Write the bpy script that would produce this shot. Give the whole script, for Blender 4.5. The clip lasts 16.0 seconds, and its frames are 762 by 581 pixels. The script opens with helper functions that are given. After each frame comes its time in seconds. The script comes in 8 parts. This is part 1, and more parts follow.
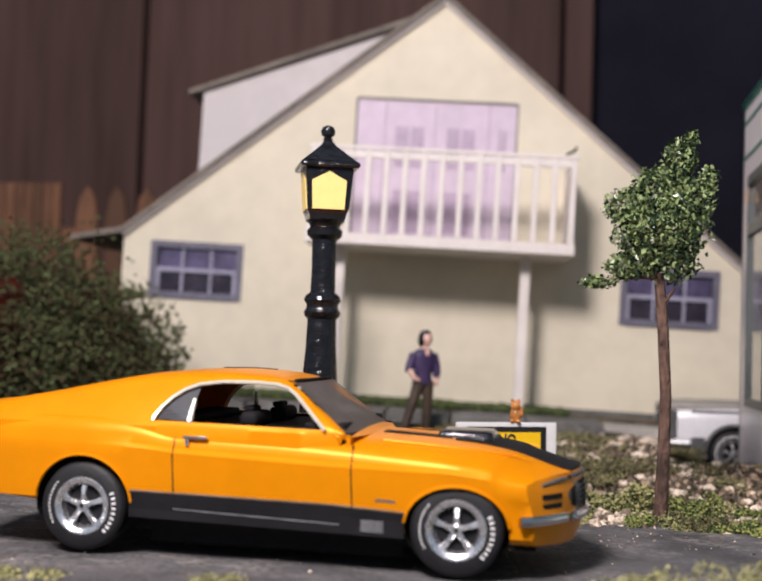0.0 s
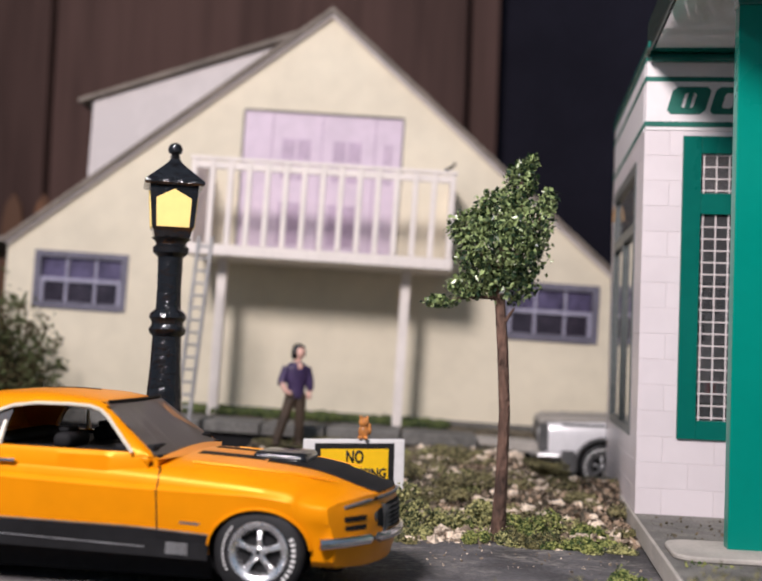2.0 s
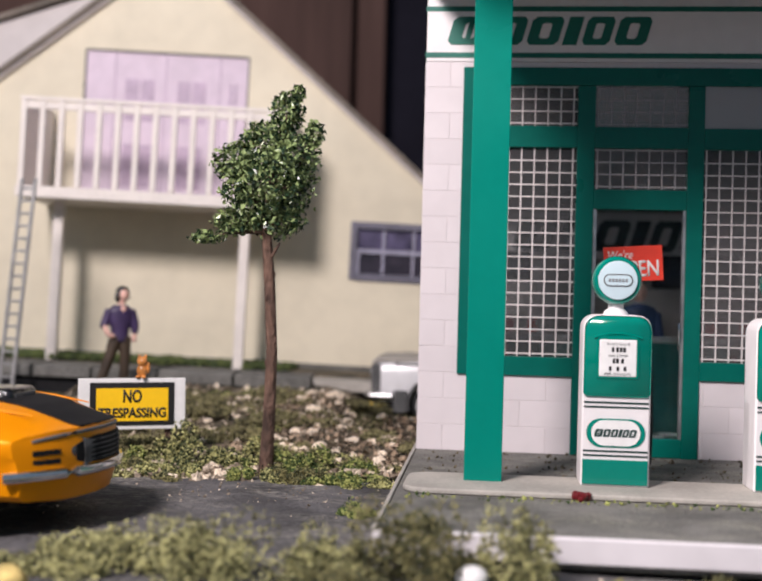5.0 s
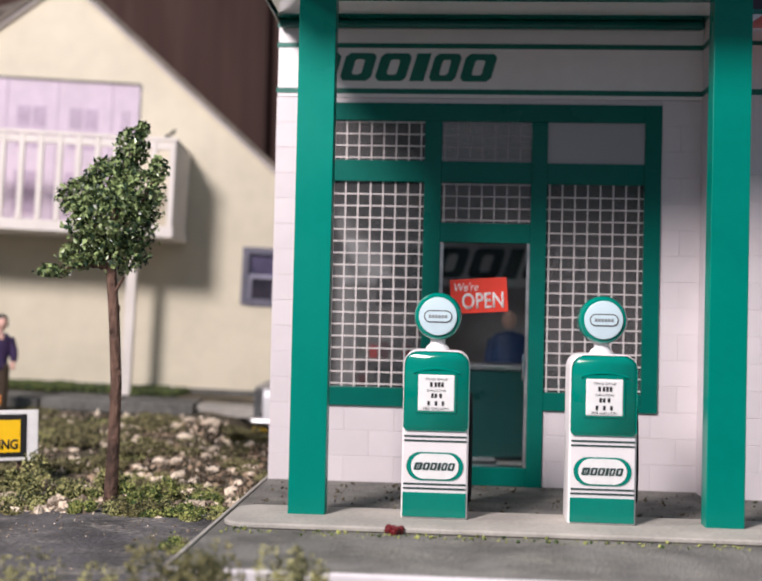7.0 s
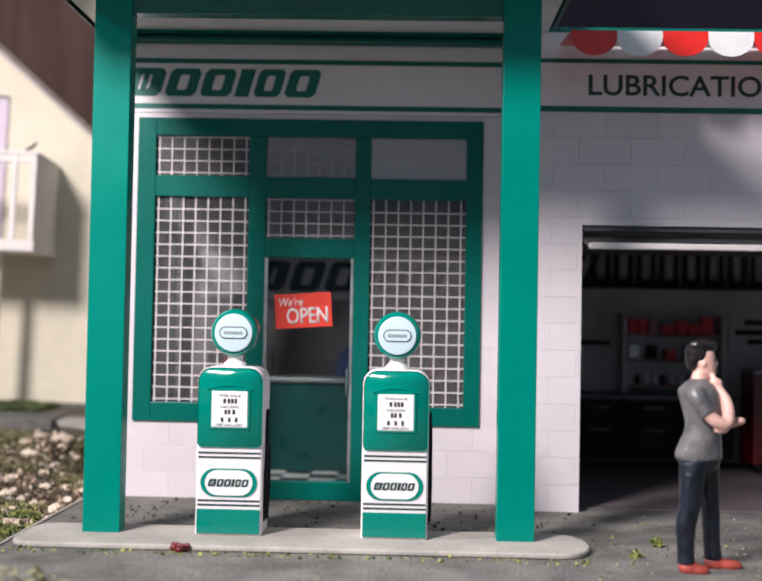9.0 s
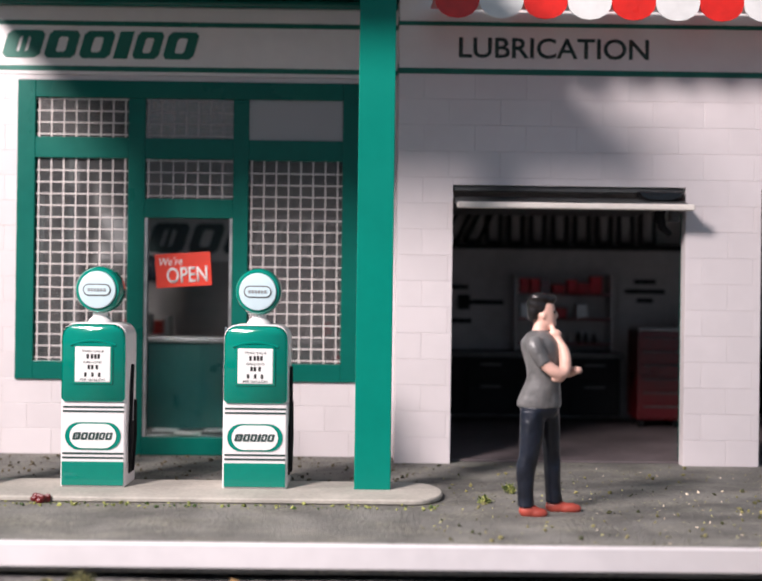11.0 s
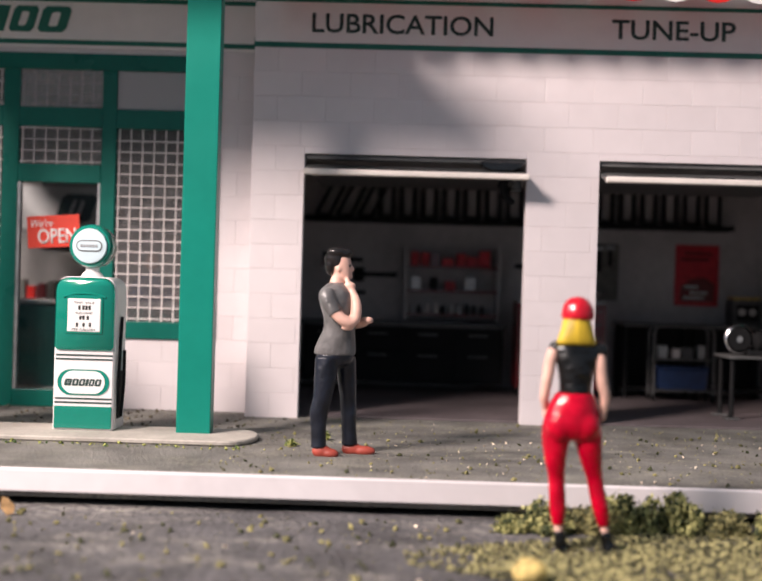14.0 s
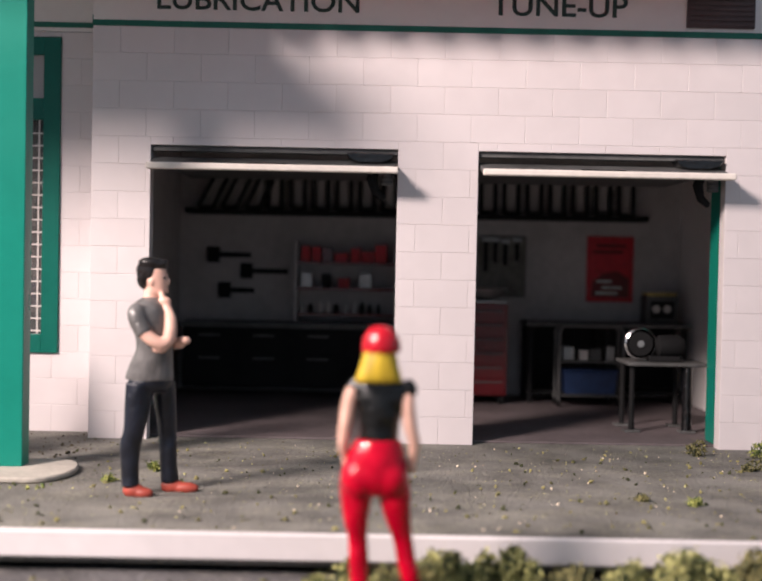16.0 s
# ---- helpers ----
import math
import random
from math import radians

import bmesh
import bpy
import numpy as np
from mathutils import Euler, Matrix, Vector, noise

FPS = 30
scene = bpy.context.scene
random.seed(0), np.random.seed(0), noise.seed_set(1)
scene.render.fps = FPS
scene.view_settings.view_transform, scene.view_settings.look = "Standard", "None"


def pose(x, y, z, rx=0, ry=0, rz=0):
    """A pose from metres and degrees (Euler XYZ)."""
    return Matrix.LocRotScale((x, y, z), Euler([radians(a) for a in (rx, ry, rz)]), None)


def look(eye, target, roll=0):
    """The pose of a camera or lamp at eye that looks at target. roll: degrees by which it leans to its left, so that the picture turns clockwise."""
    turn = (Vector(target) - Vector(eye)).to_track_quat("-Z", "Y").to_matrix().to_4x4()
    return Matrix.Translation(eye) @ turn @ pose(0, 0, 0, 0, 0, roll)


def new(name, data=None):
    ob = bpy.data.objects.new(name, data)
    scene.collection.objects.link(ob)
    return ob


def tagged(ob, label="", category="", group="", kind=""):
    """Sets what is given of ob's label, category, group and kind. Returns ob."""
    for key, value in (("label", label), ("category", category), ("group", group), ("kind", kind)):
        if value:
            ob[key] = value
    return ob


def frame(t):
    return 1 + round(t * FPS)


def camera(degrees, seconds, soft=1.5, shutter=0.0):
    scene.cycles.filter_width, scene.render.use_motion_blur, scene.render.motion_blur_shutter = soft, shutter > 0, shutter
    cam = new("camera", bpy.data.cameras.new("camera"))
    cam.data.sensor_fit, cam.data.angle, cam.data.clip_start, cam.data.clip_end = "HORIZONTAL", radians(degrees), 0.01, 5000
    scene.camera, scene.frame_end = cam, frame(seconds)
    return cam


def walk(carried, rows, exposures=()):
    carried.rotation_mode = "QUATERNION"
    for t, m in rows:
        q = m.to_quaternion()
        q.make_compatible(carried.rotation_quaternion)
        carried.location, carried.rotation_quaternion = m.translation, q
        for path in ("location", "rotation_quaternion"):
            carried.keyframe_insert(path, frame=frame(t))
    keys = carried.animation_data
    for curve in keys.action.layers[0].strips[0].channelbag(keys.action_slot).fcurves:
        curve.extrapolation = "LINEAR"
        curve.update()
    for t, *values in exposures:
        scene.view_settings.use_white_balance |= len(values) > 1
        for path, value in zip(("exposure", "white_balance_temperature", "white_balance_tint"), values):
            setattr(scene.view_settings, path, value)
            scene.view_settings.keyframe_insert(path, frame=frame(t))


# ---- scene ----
cam = camera(37.32, 16.0, soft=1.9)
PATH = [
    (0, (-0.03362, -0.17992, 0.02174), (-0.05047, -0.08145, 0.02618), 1.82),
    (0.5, (-0.02798, -0.18062, 0.02340), (-0.04380, -0.08199, 0.02797), 1.91),
    (1, (-0.02630, -0.18052, 0.02198), (-0.04120, -0.08174, 0.02653), 2.01),
    (1.5, (-0.02160, -0.17894, 0.02289), (-0.03511, -0.07997, 0.02767), 2.09),
    (2, (-0.01868, -0.17919, 0.02450), (-0.03088, -0.08006, 0.02933), 2.15),
    (2.5, (-0.01469, -0.17874, 0.02309), (-0.02566, -0.07944, 0.02748), 2.15),
    (3, (-0.01315, -0.17821, 0.02298), (-0.02317, -0.07879, 0.02667), 2.11),
    (3.2, (-0.01139, -0.17659, 0.02142), (-0.02119, -0.07713, 0.02464), 2.11),
    (5.3, (0.01321, -0.17356, 0.02383), (0.00376, -0.07401, 0.02440), 1.37),
    (5.5, (0.01471, -0.17437, 0.02450), (0.00536, -0.07481, 0.02505), 1.31),
    (6, (0.02088, -0.17507, 0.02613), (0.01231, -0.07545, 0.02695), 1.27),
    (6.5, (0.02657, -0.17376, 0.02572), (0.01917, -0.07405, 0.02703), 1.30),
    (7, (0.02840, -0.17468, 0.02645), (0.02190, -0.07491, 0.02830), 1.30),
    (7.5, (0.03095, -0.17489, 0.02659), (0.02524, -0.07507, 0.02877), 1.30),
    (8, (0.03703, -0.17444, 0.02583), (0.03232, -0.07459, 0.02838), 1.28),
    (8.5, (0.04316, -0.17512, 0.02546), (0.03946, -0.07522, 0.02811), 1.19),
    (9, (0.04858, -0.17430, 0.02775), (0.04602, -0.07437, 0.03049), 1.05),
    (9.2, (0.05266, -0.17358, 0.02954), (0.05058, -0.07365, 0.03250), 0.97),
    (11.3, (0.06411, -0.17986, 0.02485), (0.06523, -0.07987, 0.02440), 0.76),
    (11.5, (0.06645, -0.18122, 0.02378), (0.06758, -0.08123, 0.02316), 0.79),
    (12, (0.07031, -0.18540, 0.02207), (0.07093, -0.08541, 0.02147), 0.89),
    (12.5, (0.07475, -0.18866, 0.02108), (0.07481, -0.08867, 0.02064), 1.03),
    (13, (0.07748, -0.18910, 0.01952), (0.07696, -0.08911, 0.01936), 1.23),
    (13.5, (0.08490, -0.18741, 0.02144), (0.08394, -0.08742, 0.02148), 1.47),
    (14, (0.08978, -0.18703, 0.02131), (0.08826, -0.08704, 0.02110), 1.63),
    (14.5, (0.09561, -0.18149, 0.02009), (0.09361, -0.08152, 0.01925), 1.69),
    (15, (0.10014, -0.17679, 0.02198), (0.09822, -0.07682, 0.02073), 1.63),
    (15.5, (0.10386, -0.17374, 0.02404), (0.10308, -0.07376, 0.02246), 1.54),
    (16, (0.10679, -0.16916, 0.02603), (0.10738, -0.06919, 0.02371), 1.14),
]
walk(cam, [(t, look(eye, target, roll)) for t, eye, target, roll in PATH],
     exposures=((0, -0.3, 6250, 11), (3, -0.3, 6250, 10.5), (5.5, -0.27, 6300, 10.5), (9, 0.04, 6150, 9), (12.5, 0.13, 6750, 12), (16, 0.33, 7000, 14)))
cam.data.dof.use_dof = True
cam.data.dof.focus_distance = 0.15
cam.data.dof.aperture_fstop = 30

# The diorama is a 1:64 model. Sizes below are those of the full-size original; K brings them to the model's true size.
K = 1 / 64

# ---- light: a dim room, its lamp up on the near side, and a shaded desk lamp ----
world = bpy.data.worlds.new("room_light")
scene.world = world
world.use_nodes = True
world.node_tree.nodes["Background"].inputs[0].default_value = (0.66, 0.87, 1.14, 1)
world.node_tree.nodes["Background"].inputs[1].default_value = 0.27

def bulb(name, x, y, z, watts, radius, color):
    d = bpy.data.lights.new(name, "POINT")
    d.energy, d.color, d.shadow_soft_size = watts, color, radius * K
    ob = new(name, d)
    ob.matrix_world = pose(x * K, y * K, z * K)
    return tagged(ob, kind="structure")


bulb("room_lamp", -6.2, -15.0, 12.7, 6.1, 2.1, (1.0, 0.885, 0.865))

# a shaded desk lamp from the far end of the table, turned on the garage forecourt
spot = bpy.data.lights.new("desk_lamp", "SPOT")
spot.energy, spot.color, spot.shadow_soft_size = 3.0, (1.0, 0.885, 0.865), 0.5 * K
spot.spot_size, spot.spot_blend = radians(23), 0.9
desk_lamp = new("desk_lamp", spot)
desk_lamp.matrix_world = look((-12.7 * K, -6.5 * K, 12.5 * K), (6.8 * K, -3.6 * K, 0.0))
tagged(desk_lamp, kind="structure")


# ---- materials ----
def mat(name, col, rough=0.5, metal=0.0, var=0.12, size=0.5, fine=0.08, bump=0.0, spec=0.5, coat=0.0, hue=None, rvar=0.1,
        emit=None, trans=0.0, stretch=(1, 1, 1), island=0.0, rand=0.0):
    """A surface with a coarse and a fine variation, sizes in full-size metres."""
    m = bpy.data.materials.new(name)
    m.use_nodes = True
    nt = m.node_tree
    N, L = nt.nodes, nt.links
    b = N["Principled BSDF"]
    tc = N.new("ShaderNodeTexCoord")
    mp = N.new("ShaderNodeMapping")
    mp.inputs["Scale"].default_value = tuple(s / K for s in stretch)
    L.new(tc.outputs["Object"], mp.inputs["Vector"])
    vec = mp.outputs["Vector"]
    if rand:
        oi = N.new("ShaderNodeObjectInfo")
        add = N.new("ShaderNodeVectorMath")
        mul = N.new("ShaderNodeVectorMath")
        mul.operation = "SCALE"
        mul.inputs["Scale"].default_value = 37.0
        L.new(oi.outputs["Random"], mul.inputs[0])
        L.new(vec, add.inputs[0])
        L.new(mul.outputs[0], add.inputs[1])
        vec = add.outputs[0]
    n1 = N.new("ShaderNodeTexNoise")
    n1.inputs["Scale"].default_value = 1 / size
    n1.inputs["Detail"].default_value = 5
    n2 = N.new("ShaderNodeTexNoise")
    n2.inputs["Scale"].default_value = 1 / fine
    n2.inputs["Detail"].default_value = 4
    L.new(vec, n1.inputs["Vector"])
    L.new(vec, n2.inputs["Vector"])
    ramp = N.new("ShaderNodeValToRGB")
    alt = hue or tuple(c * (1 - 1.6 * var) for c in col)
    hi = tuple(min(1, c * (1 + var)) for c in col)
    ramp.color_ramp.elements[0].position, ramp.color_ramp.elements[1].position = 0.32, 0.68
    ramp.color_ramp.elements[0].color = (*alt, 1)
    ramp.color_ramp.elements[1].color = (*hi, 1)
    mixf = N.new("ShaderNodeMath")
    mixf.operation = "ADD"
    mixf.use_clamp = True
    sc = N.new("ShaderNodeMath")
    sc.operation = "MULTIPLY_ADD"
    sc.inputs[1].default_value = 0.6
    sc.inputs[2].default_value = -0.3
    L.new(n2.outputs["Fac"], sc.inputs[0])
    L.new(n1.outputs["Fac"], mixf.inputs[0])
    L.new(sc.outputs[0], mixf.inputs[1])
    fac = mixf.outputs[0]
    for amount, node, out in ((island, "ShaderNodeNewGeometry", "Random Per Island"), (rand, "ShaderNodeObjectInfo", "Random")):
        if amount:
            g = N.new(node)
            ma = N.new("ShaderNodeMath")
            ma.operation = "MULTIPLY_ADD"
            ma.inputs[1].default_value = amount
            ma.inputs[2].default_value = -amount / 2
            L.new(g.outputs[out], ma.inputs[0])
            ad = N.new("ShaderNodeMath")
            ad.operation = "ADD"
            ad.use_clamp = True
            L.new(fac, ad.inputs[0])
            L.new(ma.outputs[0], ad.inputs[1])
            fac = ad.outputs[0]
    L.new(fac, ramp.inputs["Fac"])
    L.new(ramp.outputs["Color"], b.inputs["Base Color"])
    rr = N.new("ShaderNodeMapRange")
    rr.inputs["To Min"].default_value = max(0.02, rough - rvar)
    rr.inputs["To Max"].default_value = min(1, rough + rvar)
    L.new(n1.outputs["Fac"], rr.inputs["Value"])
    L.new(rr.outputs["Result"], b.inputs["Roughness"])
    b.inputs["Metallic"].default_value = metal
    b.inputs["Specular IOR Level"].default_value = spec
    b.inputs["Coat Weight"].default_value = coat
    b.inputs["Coat Roughness"].default_value = 0.06
    b.inputs["Transmission Weight"].default_value = trans
    if emit:
        b.inputs["Emission Color"].default_value = (*emit[0], 1)
        b.inputs["Emission Strength"].default_value = emit[1]
    if bump:
        bp = N.new("ShaderNodeBump")
        bp.inputs["Strength"].default_value = 1.0
        bp.inputs["Distance"].default_value = bump * K
        L.new(n2.outputs["Fac"], bp.inputs["Height"])
        L.new(bp.outputs["Normal"], b.inputs["Normal"])
    return m


def scuffed(m, dust, stretch, start, most):
    """Adds pale dusty scuffs in streaks, broken up by a finer grain."""
    N, L = m.node_tree.nodes, m.node_tree.links
    b = N["Principled BSDF"]
    src = b.inputs["Base Color"].links[0].from_socket
    tc = N.new("ShaderNodeTexCoord")
    mp = N.new("ShaderNodeMapping")
    mp.inputs["Scale"].default_value = tuple(s / K for s in stretch)
    L.new(tc.outputs["Object"], mp.inputs["Vector"])
    n1 = N.new("ShaderNodeTexNoise")
    n1.inputs["Scale"].default_value = 1.6
    n1.inputs["Detail"].default_value = 8
    n1.inputs["Roughness"].default_value = 0.68
    n2 = N.new("ShaderNodeTexNoise")
    n2.inputs["Scale"].default_value = 22
    n2.inputs["Detail"].default_value = 3
    for n in (n1, n2):
        L.new(mp.outputs["Vector"], n.inputs["Vector"])
    r1 = N.new("ShaderNodeMapRange")
    r1.inputs["From Min"].default_value = start - 0.08
    r1.inputs["From Max"].default_value = start + 0.12
    L.new(n1.outputs["Fac"], r1.inputs["Value"])
    r2 = N.new("ShaderNodeMapRange")
    r2.inputs["From Min"].default_value = 0.4
    r2.inputs["From Max"].default_value = 0.66
    r2.inputs["To Max"].default_value = most
    L.new(n2.outputs["Fac"], r2.inputs["Value"])
    mul = N.new("ShaderNodeMath")
    mul.operation = "MULTIPLY"
    L.new(r1.outputs["Result"], mul.inputs[0])
    L.new(r2.outputs["Result"], mul.inputs[1])
    mix = N.new("ShaderNodeMix")
    mix.data_type = "RGBA"
    L.new(mul.outputs[0], mix.inputs["Factor"])
    L.new(src, mix.inputs["A"])
    mix.inputs["B"].default_value = (*dust, 1)
    L.new(mix.outputs["Result"], b.inputs["Base Color"])
    return m


def glass_mat(name, tint, rough=0.02):
    m = bpy.data.materials.new(name)
    m.use_nodes = True
    b = m.node_tree.nodes["Principled BSDF"]
    b.inputs["Base Color"].default_value = (*tint, 1)
    b.inputs["Roughness"].default_value = rough
    b.inputs["Transmission Weight"].default_value = 1.0
    b.inputs["IOR"].default_value = 1.2
    return m


def haze_film(name, cover):
    """Part clear, part grey film whose colour stands in for reflected haze on glass."""
    m = bpy.data.materials.new(name)
    m.use_nodes = True
    N, L = m.node_tree.nodes, m.node_tree.links
    b = N["Principled BSDF"]
    b.inputs["Base Color"].default_value = (0.4, 0.39, 0.4, 1)
    b.inputs["Roughness"].default_value = 0.35
    clear = N.new("ShaderNodeBsdfTransparent")
    mix = N.new("ShaderNodeMixShader")
    mix.inputs[0].default_value = cover
    L.new(clear.outputs[0], mix.inputs[1])
    L.new(b.outputs[0], mix.inputs[2])
    L.new(mix.outputs[0], N["Material Output"].inputs["Surface"])
    return m


HAZE_FILMS = [haze_film("haze_pane_" + n, c) for n, c in (("faint", 0.1), ("half", 0.42), ("dense", 0.93))]
# car glass: reflections on quarter panes and windscreen coloured in as film
HAZY = haze_film("quarter_reflection_film", 0.25)
HAZY.node_tree.nodes["Principled BSDF"].inputs["Base Color"].default_value = (0.12, 0.13, 0.145, 1)
HAZY_S = haze_film("screen_reflection_film", 0.72)
HAZY_S.node_tree.nodes["Principled BSDF"].inputs["Base Color"].default_value = (0.115, 0.102, 0.09, 1)
# darker films: dull reflection and a dim interior put into the pane colour
VEIL = haze_film("veil_pane", 0.3)
VEIL.node_tree.nodes["Principled BSDF"].inputs["Base Color"].default_value = (0.15, 0.142, 0.142, 1)
DIM_FILM = haze_film("dim_film_pane", 0.26)
DIM_FILM.node_tree.nodes["Principled BSDF"].inputs["Base Color"].default_value = (0.09, 0.09, 0.092, 1)
ASPHALT = scuffed(mat("asphalt", (0.1, 0.096, 0.099), 0.8, var=0.3, size=0.6, fine=0.05, bump=0.03, spec=0.3), (0.4, 0.375, 0.33), (0.7, 1.3, 1), 0.545, 0.8)
PLATE = scuffed(mat("painted_plate", (0.17, 0.164, 0.151), 0.75, var=0.26, size=0.45, fine=0.03, bump=0.018, spec=0.3), (0.33, 0.315, 0.25), (1.1, 2.0, 1), 0.53, 0.8)
SOIL = mat("soil", (0.135, 0.11, 0.072), 0.95, var=0.4, size=0.4, fine=0.05, bump=0.05, hue=(0.045, 0.04, 0.026))
WHITE = mat("white_plastic", (0.72, 0.66, 0.668), 0.38, var=0.025, size=0.9, fine=0.2, bump=0.001, rand=0.25)
WHITE_B = mat("white_band", (0.8, 0.76, 0.755), 0.42, var=0.025, size=1.2, fine=0.15)
JOINT = mat("joint", (0.7, 0.645, 0.645), 0.6, var=0.05)
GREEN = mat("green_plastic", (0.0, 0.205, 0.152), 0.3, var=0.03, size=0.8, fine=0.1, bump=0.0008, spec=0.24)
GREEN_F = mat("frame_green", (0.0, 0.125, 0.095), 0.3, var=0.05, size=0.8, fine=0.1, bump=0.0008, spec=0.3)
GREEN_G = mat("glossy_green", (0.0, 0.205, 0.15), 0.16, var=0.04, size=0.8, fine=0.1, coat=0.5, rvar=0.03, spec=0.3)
# beige base colour stands in for the house mirrored in the side window
SIDE_P = mat("side_pane_reflection", (0.3, 0.29, 0.265), 0.08, var=0.08, size=0.5, rvar=0.03, coat=0.6)
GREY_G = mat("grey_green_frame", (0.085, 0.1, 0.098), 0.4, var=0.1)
GREEN_SHADED = mat("shaded_green_plastic", (0.004, 0.03, 0.026), 0.25, var=0.1, size=0.8)
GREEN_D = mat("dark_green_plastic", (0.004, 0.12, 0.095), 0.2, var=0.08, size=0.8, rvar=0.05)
GREEN_INK = mat("green_ink", (0.004, 0.14, 0.1), 0.5, var=0.08, size=0.3)
INK = mat("dark_ink", (0.02, 0.05, 0.045), 0.55, var=0.1)
BLACK_INK = mat("black_ink", (0.012, 0.012, 0.012), 0.5, var=0.1)
CEIL = mat("canopy_ceiling", (0.74, 0.76, 0.76), 0.07, var=0.03, rvar=0.03, coat=0.6)
GLASS = glass_mat("clear_pane", (0.7, 0.75, 0.76))
GLASS_D = glass_mat("smoked_pane", (0.35, 0.35, 0.36))
CONC = mat("island_concrete", (0.42, 0.39, 0.345), 0.8, var=0.12, size=0.5, fine=0.04, bump=0.004)
LIP = mat("white_lip", (0.72, 0.68, 0.69), 0.4, var=0.05, size=1.5, fine=0.2)
BLACK = mat("black_gloss", (0.008, 0.008, 0.009), 0.13, var=0.2, size=0.12, fine=0.09, bump=0.03, coat=0.5, rvar=0.05)
BLACK_M = mat("black_matte", (0.01, 0.01, 0.011), 0.75, var=0.2, spec=0.22)
CREAM = mat("cream_card", (0.76, 0.695, 0.54), 0.8, var=0.05, size=1.6, fine=0.3, bump=0.003, spec=0.2)
CREAM_W = mat("white_card", (0.67, 0.62, 0.6), 0.8, var=0.05, size=1.5, fine=0.2)
TRIMW = mat("balcony_white", (0.8, 0.74, 0.68), 0.6, var=0.05, size=0.4, fine=0.06, bump=0.004)
LADDER = mat("grey_cast_metal", (0.36, 0.355, 0.35), 0.45, metal=0.2, var=0.15, size=0.2)
ROOF = mat("roof_card", (0.2, 0.17, 0.14), 0.85, var=0.2, size=0.6, fine=0.06, bump=0.01)
PURPLE = mat("window_trim", (0.145, 0.14, 0.185), 0.6, var=0.12, size=0.4)
PURPLE_L = mat("window_bar", (0.37, 0.36, 0.46), 0.6, var=0.1, size=0.4)
PANE_D = mat("window_dark", (0.035, 0.03, 0.045), 0.25, var=0.2, size=0.3)
PANE_P = mat("window_violet", (0.09, 0.077, 0.15), 0.3, var=0.25, size=0.3)
PINK = mat("door_pink", (0.66, 0.55, 0.64), 0.6, var=0.06, size=0.7, fine=0.2)
PINK_D = mat("door_lites", (0.46, 0.35, 0.46), 0.5, var=0.12, size=0.3)
SLAB = mat("paving", (0.17, 0.165, 0.15), 0.9, var=0.25, size=0.5, fine=0.05, bump=0.012)
GRASS = mat("grass", (0.08, 0.1, 0.028), 0.9, var=0.35, size=0.25, island=0.6, hue=(0.035, 0.055, 0.018))
MOSS = mat("moss", (0.37, 0.355, 0.145), 0.92, var=0.35, size=0.3, island=0.8, hue=(0.035, 0.05, 0.018))
MOSS_B = mat("moss_brown", (0.235, 0.212, 0.1), 0.95, var=0.3, size=0.3, island=0.8, hue=(0.06, 0.055, 0.026))
MOSS_G = mat("moss_green", (0.27, 0.285, 0.085), 0.9, var=0.35, size=0.3, island=0.8, hue=(0.04, 0.075, 0.018))
MOSS_D = mat("moss_dry", (0.2, 0.18, 0.075), 0.95, var=0.3, size=0.3, island=0.8, hue=(0.05, 0.055, 0.025))
MOSS_F = mat("moss_pale", (0.42, 0.4, 0.18), 0.95, var=0.3, size=0.3, island=0.9, hue=(0.09, 0.09, 0.04))
GRASS_D = mat("dry_flock", (0.25, 0.228, 0.105), 0.95, var=0.35, size=0.3, island=0.9, hue=(0.06, 0.058, 0.03))
DEEPG = mat("deep_green_panel", (0.003, 0.055, 0.05), 0.3, var=0.1, size=0.5)
BUSHM = mat("bush_foliage", (0.066, 0.08, 0.034), 0.95, var=0.35, size=0.7, island=0.7, hue=(0.058, 0.045, 0.022), spec=0.15)
LEAF = mat("leaf_flake", (0.215, 0.275, 0.11), 0.27, var=0.4, size=0.25, island=1.1, hue=(0.02, 0.042, 0.018), rvar=0.06, spec=0.5)
BARK = mat("bark", (0.135, 0.078, 0.055), 0.9, var=0.4, size=0.16, fine=0.05, bump=0.05, stretch=(1, 1, 0.4))
BARK_CHIP = mat("bark_chip", (0.34, 0.25, 0.17), 0.9, var=0.3, size=0.2, island=1.0, hue=(0.05, 0.036, 0.024))
STONE = mat("stone", (0.74, 0.62, 0.48), 0.9, var=0.25, size=0.2, fine=0.03, bump=0.02, island=0.7, rand=0.5, hue=(0.2, 0.155, 0.11))
WOODB = mat("brown_board", (0.1, 0.058, 0.048), 0.75, spec=0.12, var=0.2, size=2.5, fine=0.3, stretch=(1, 1, 0.08), bump=0.01, rand=0.18)
NAVY = mat("dark_cloth", (0.018, 0.017, 0.026), 0.95, var=0.2, size=3.0, spec=0.1)
PICKET = mat("picket_wood", (0.17, 0.078, 0.038), 0.8, var=0.25, size=0.6, fine=0.1, stretch=(1, 1, 0.2), rand=0.4)
TRIMC = mat("bright_trim", (0.8, 0.74, 0.6), 0.3, metal=0.3, var=0.05)
ALLOY = mat("polished_alloy", (0.95, 0.95, 0.95), 0.27, metal=0.95, var=0.06, size=0.1, fine=0.06, bump=0.004)
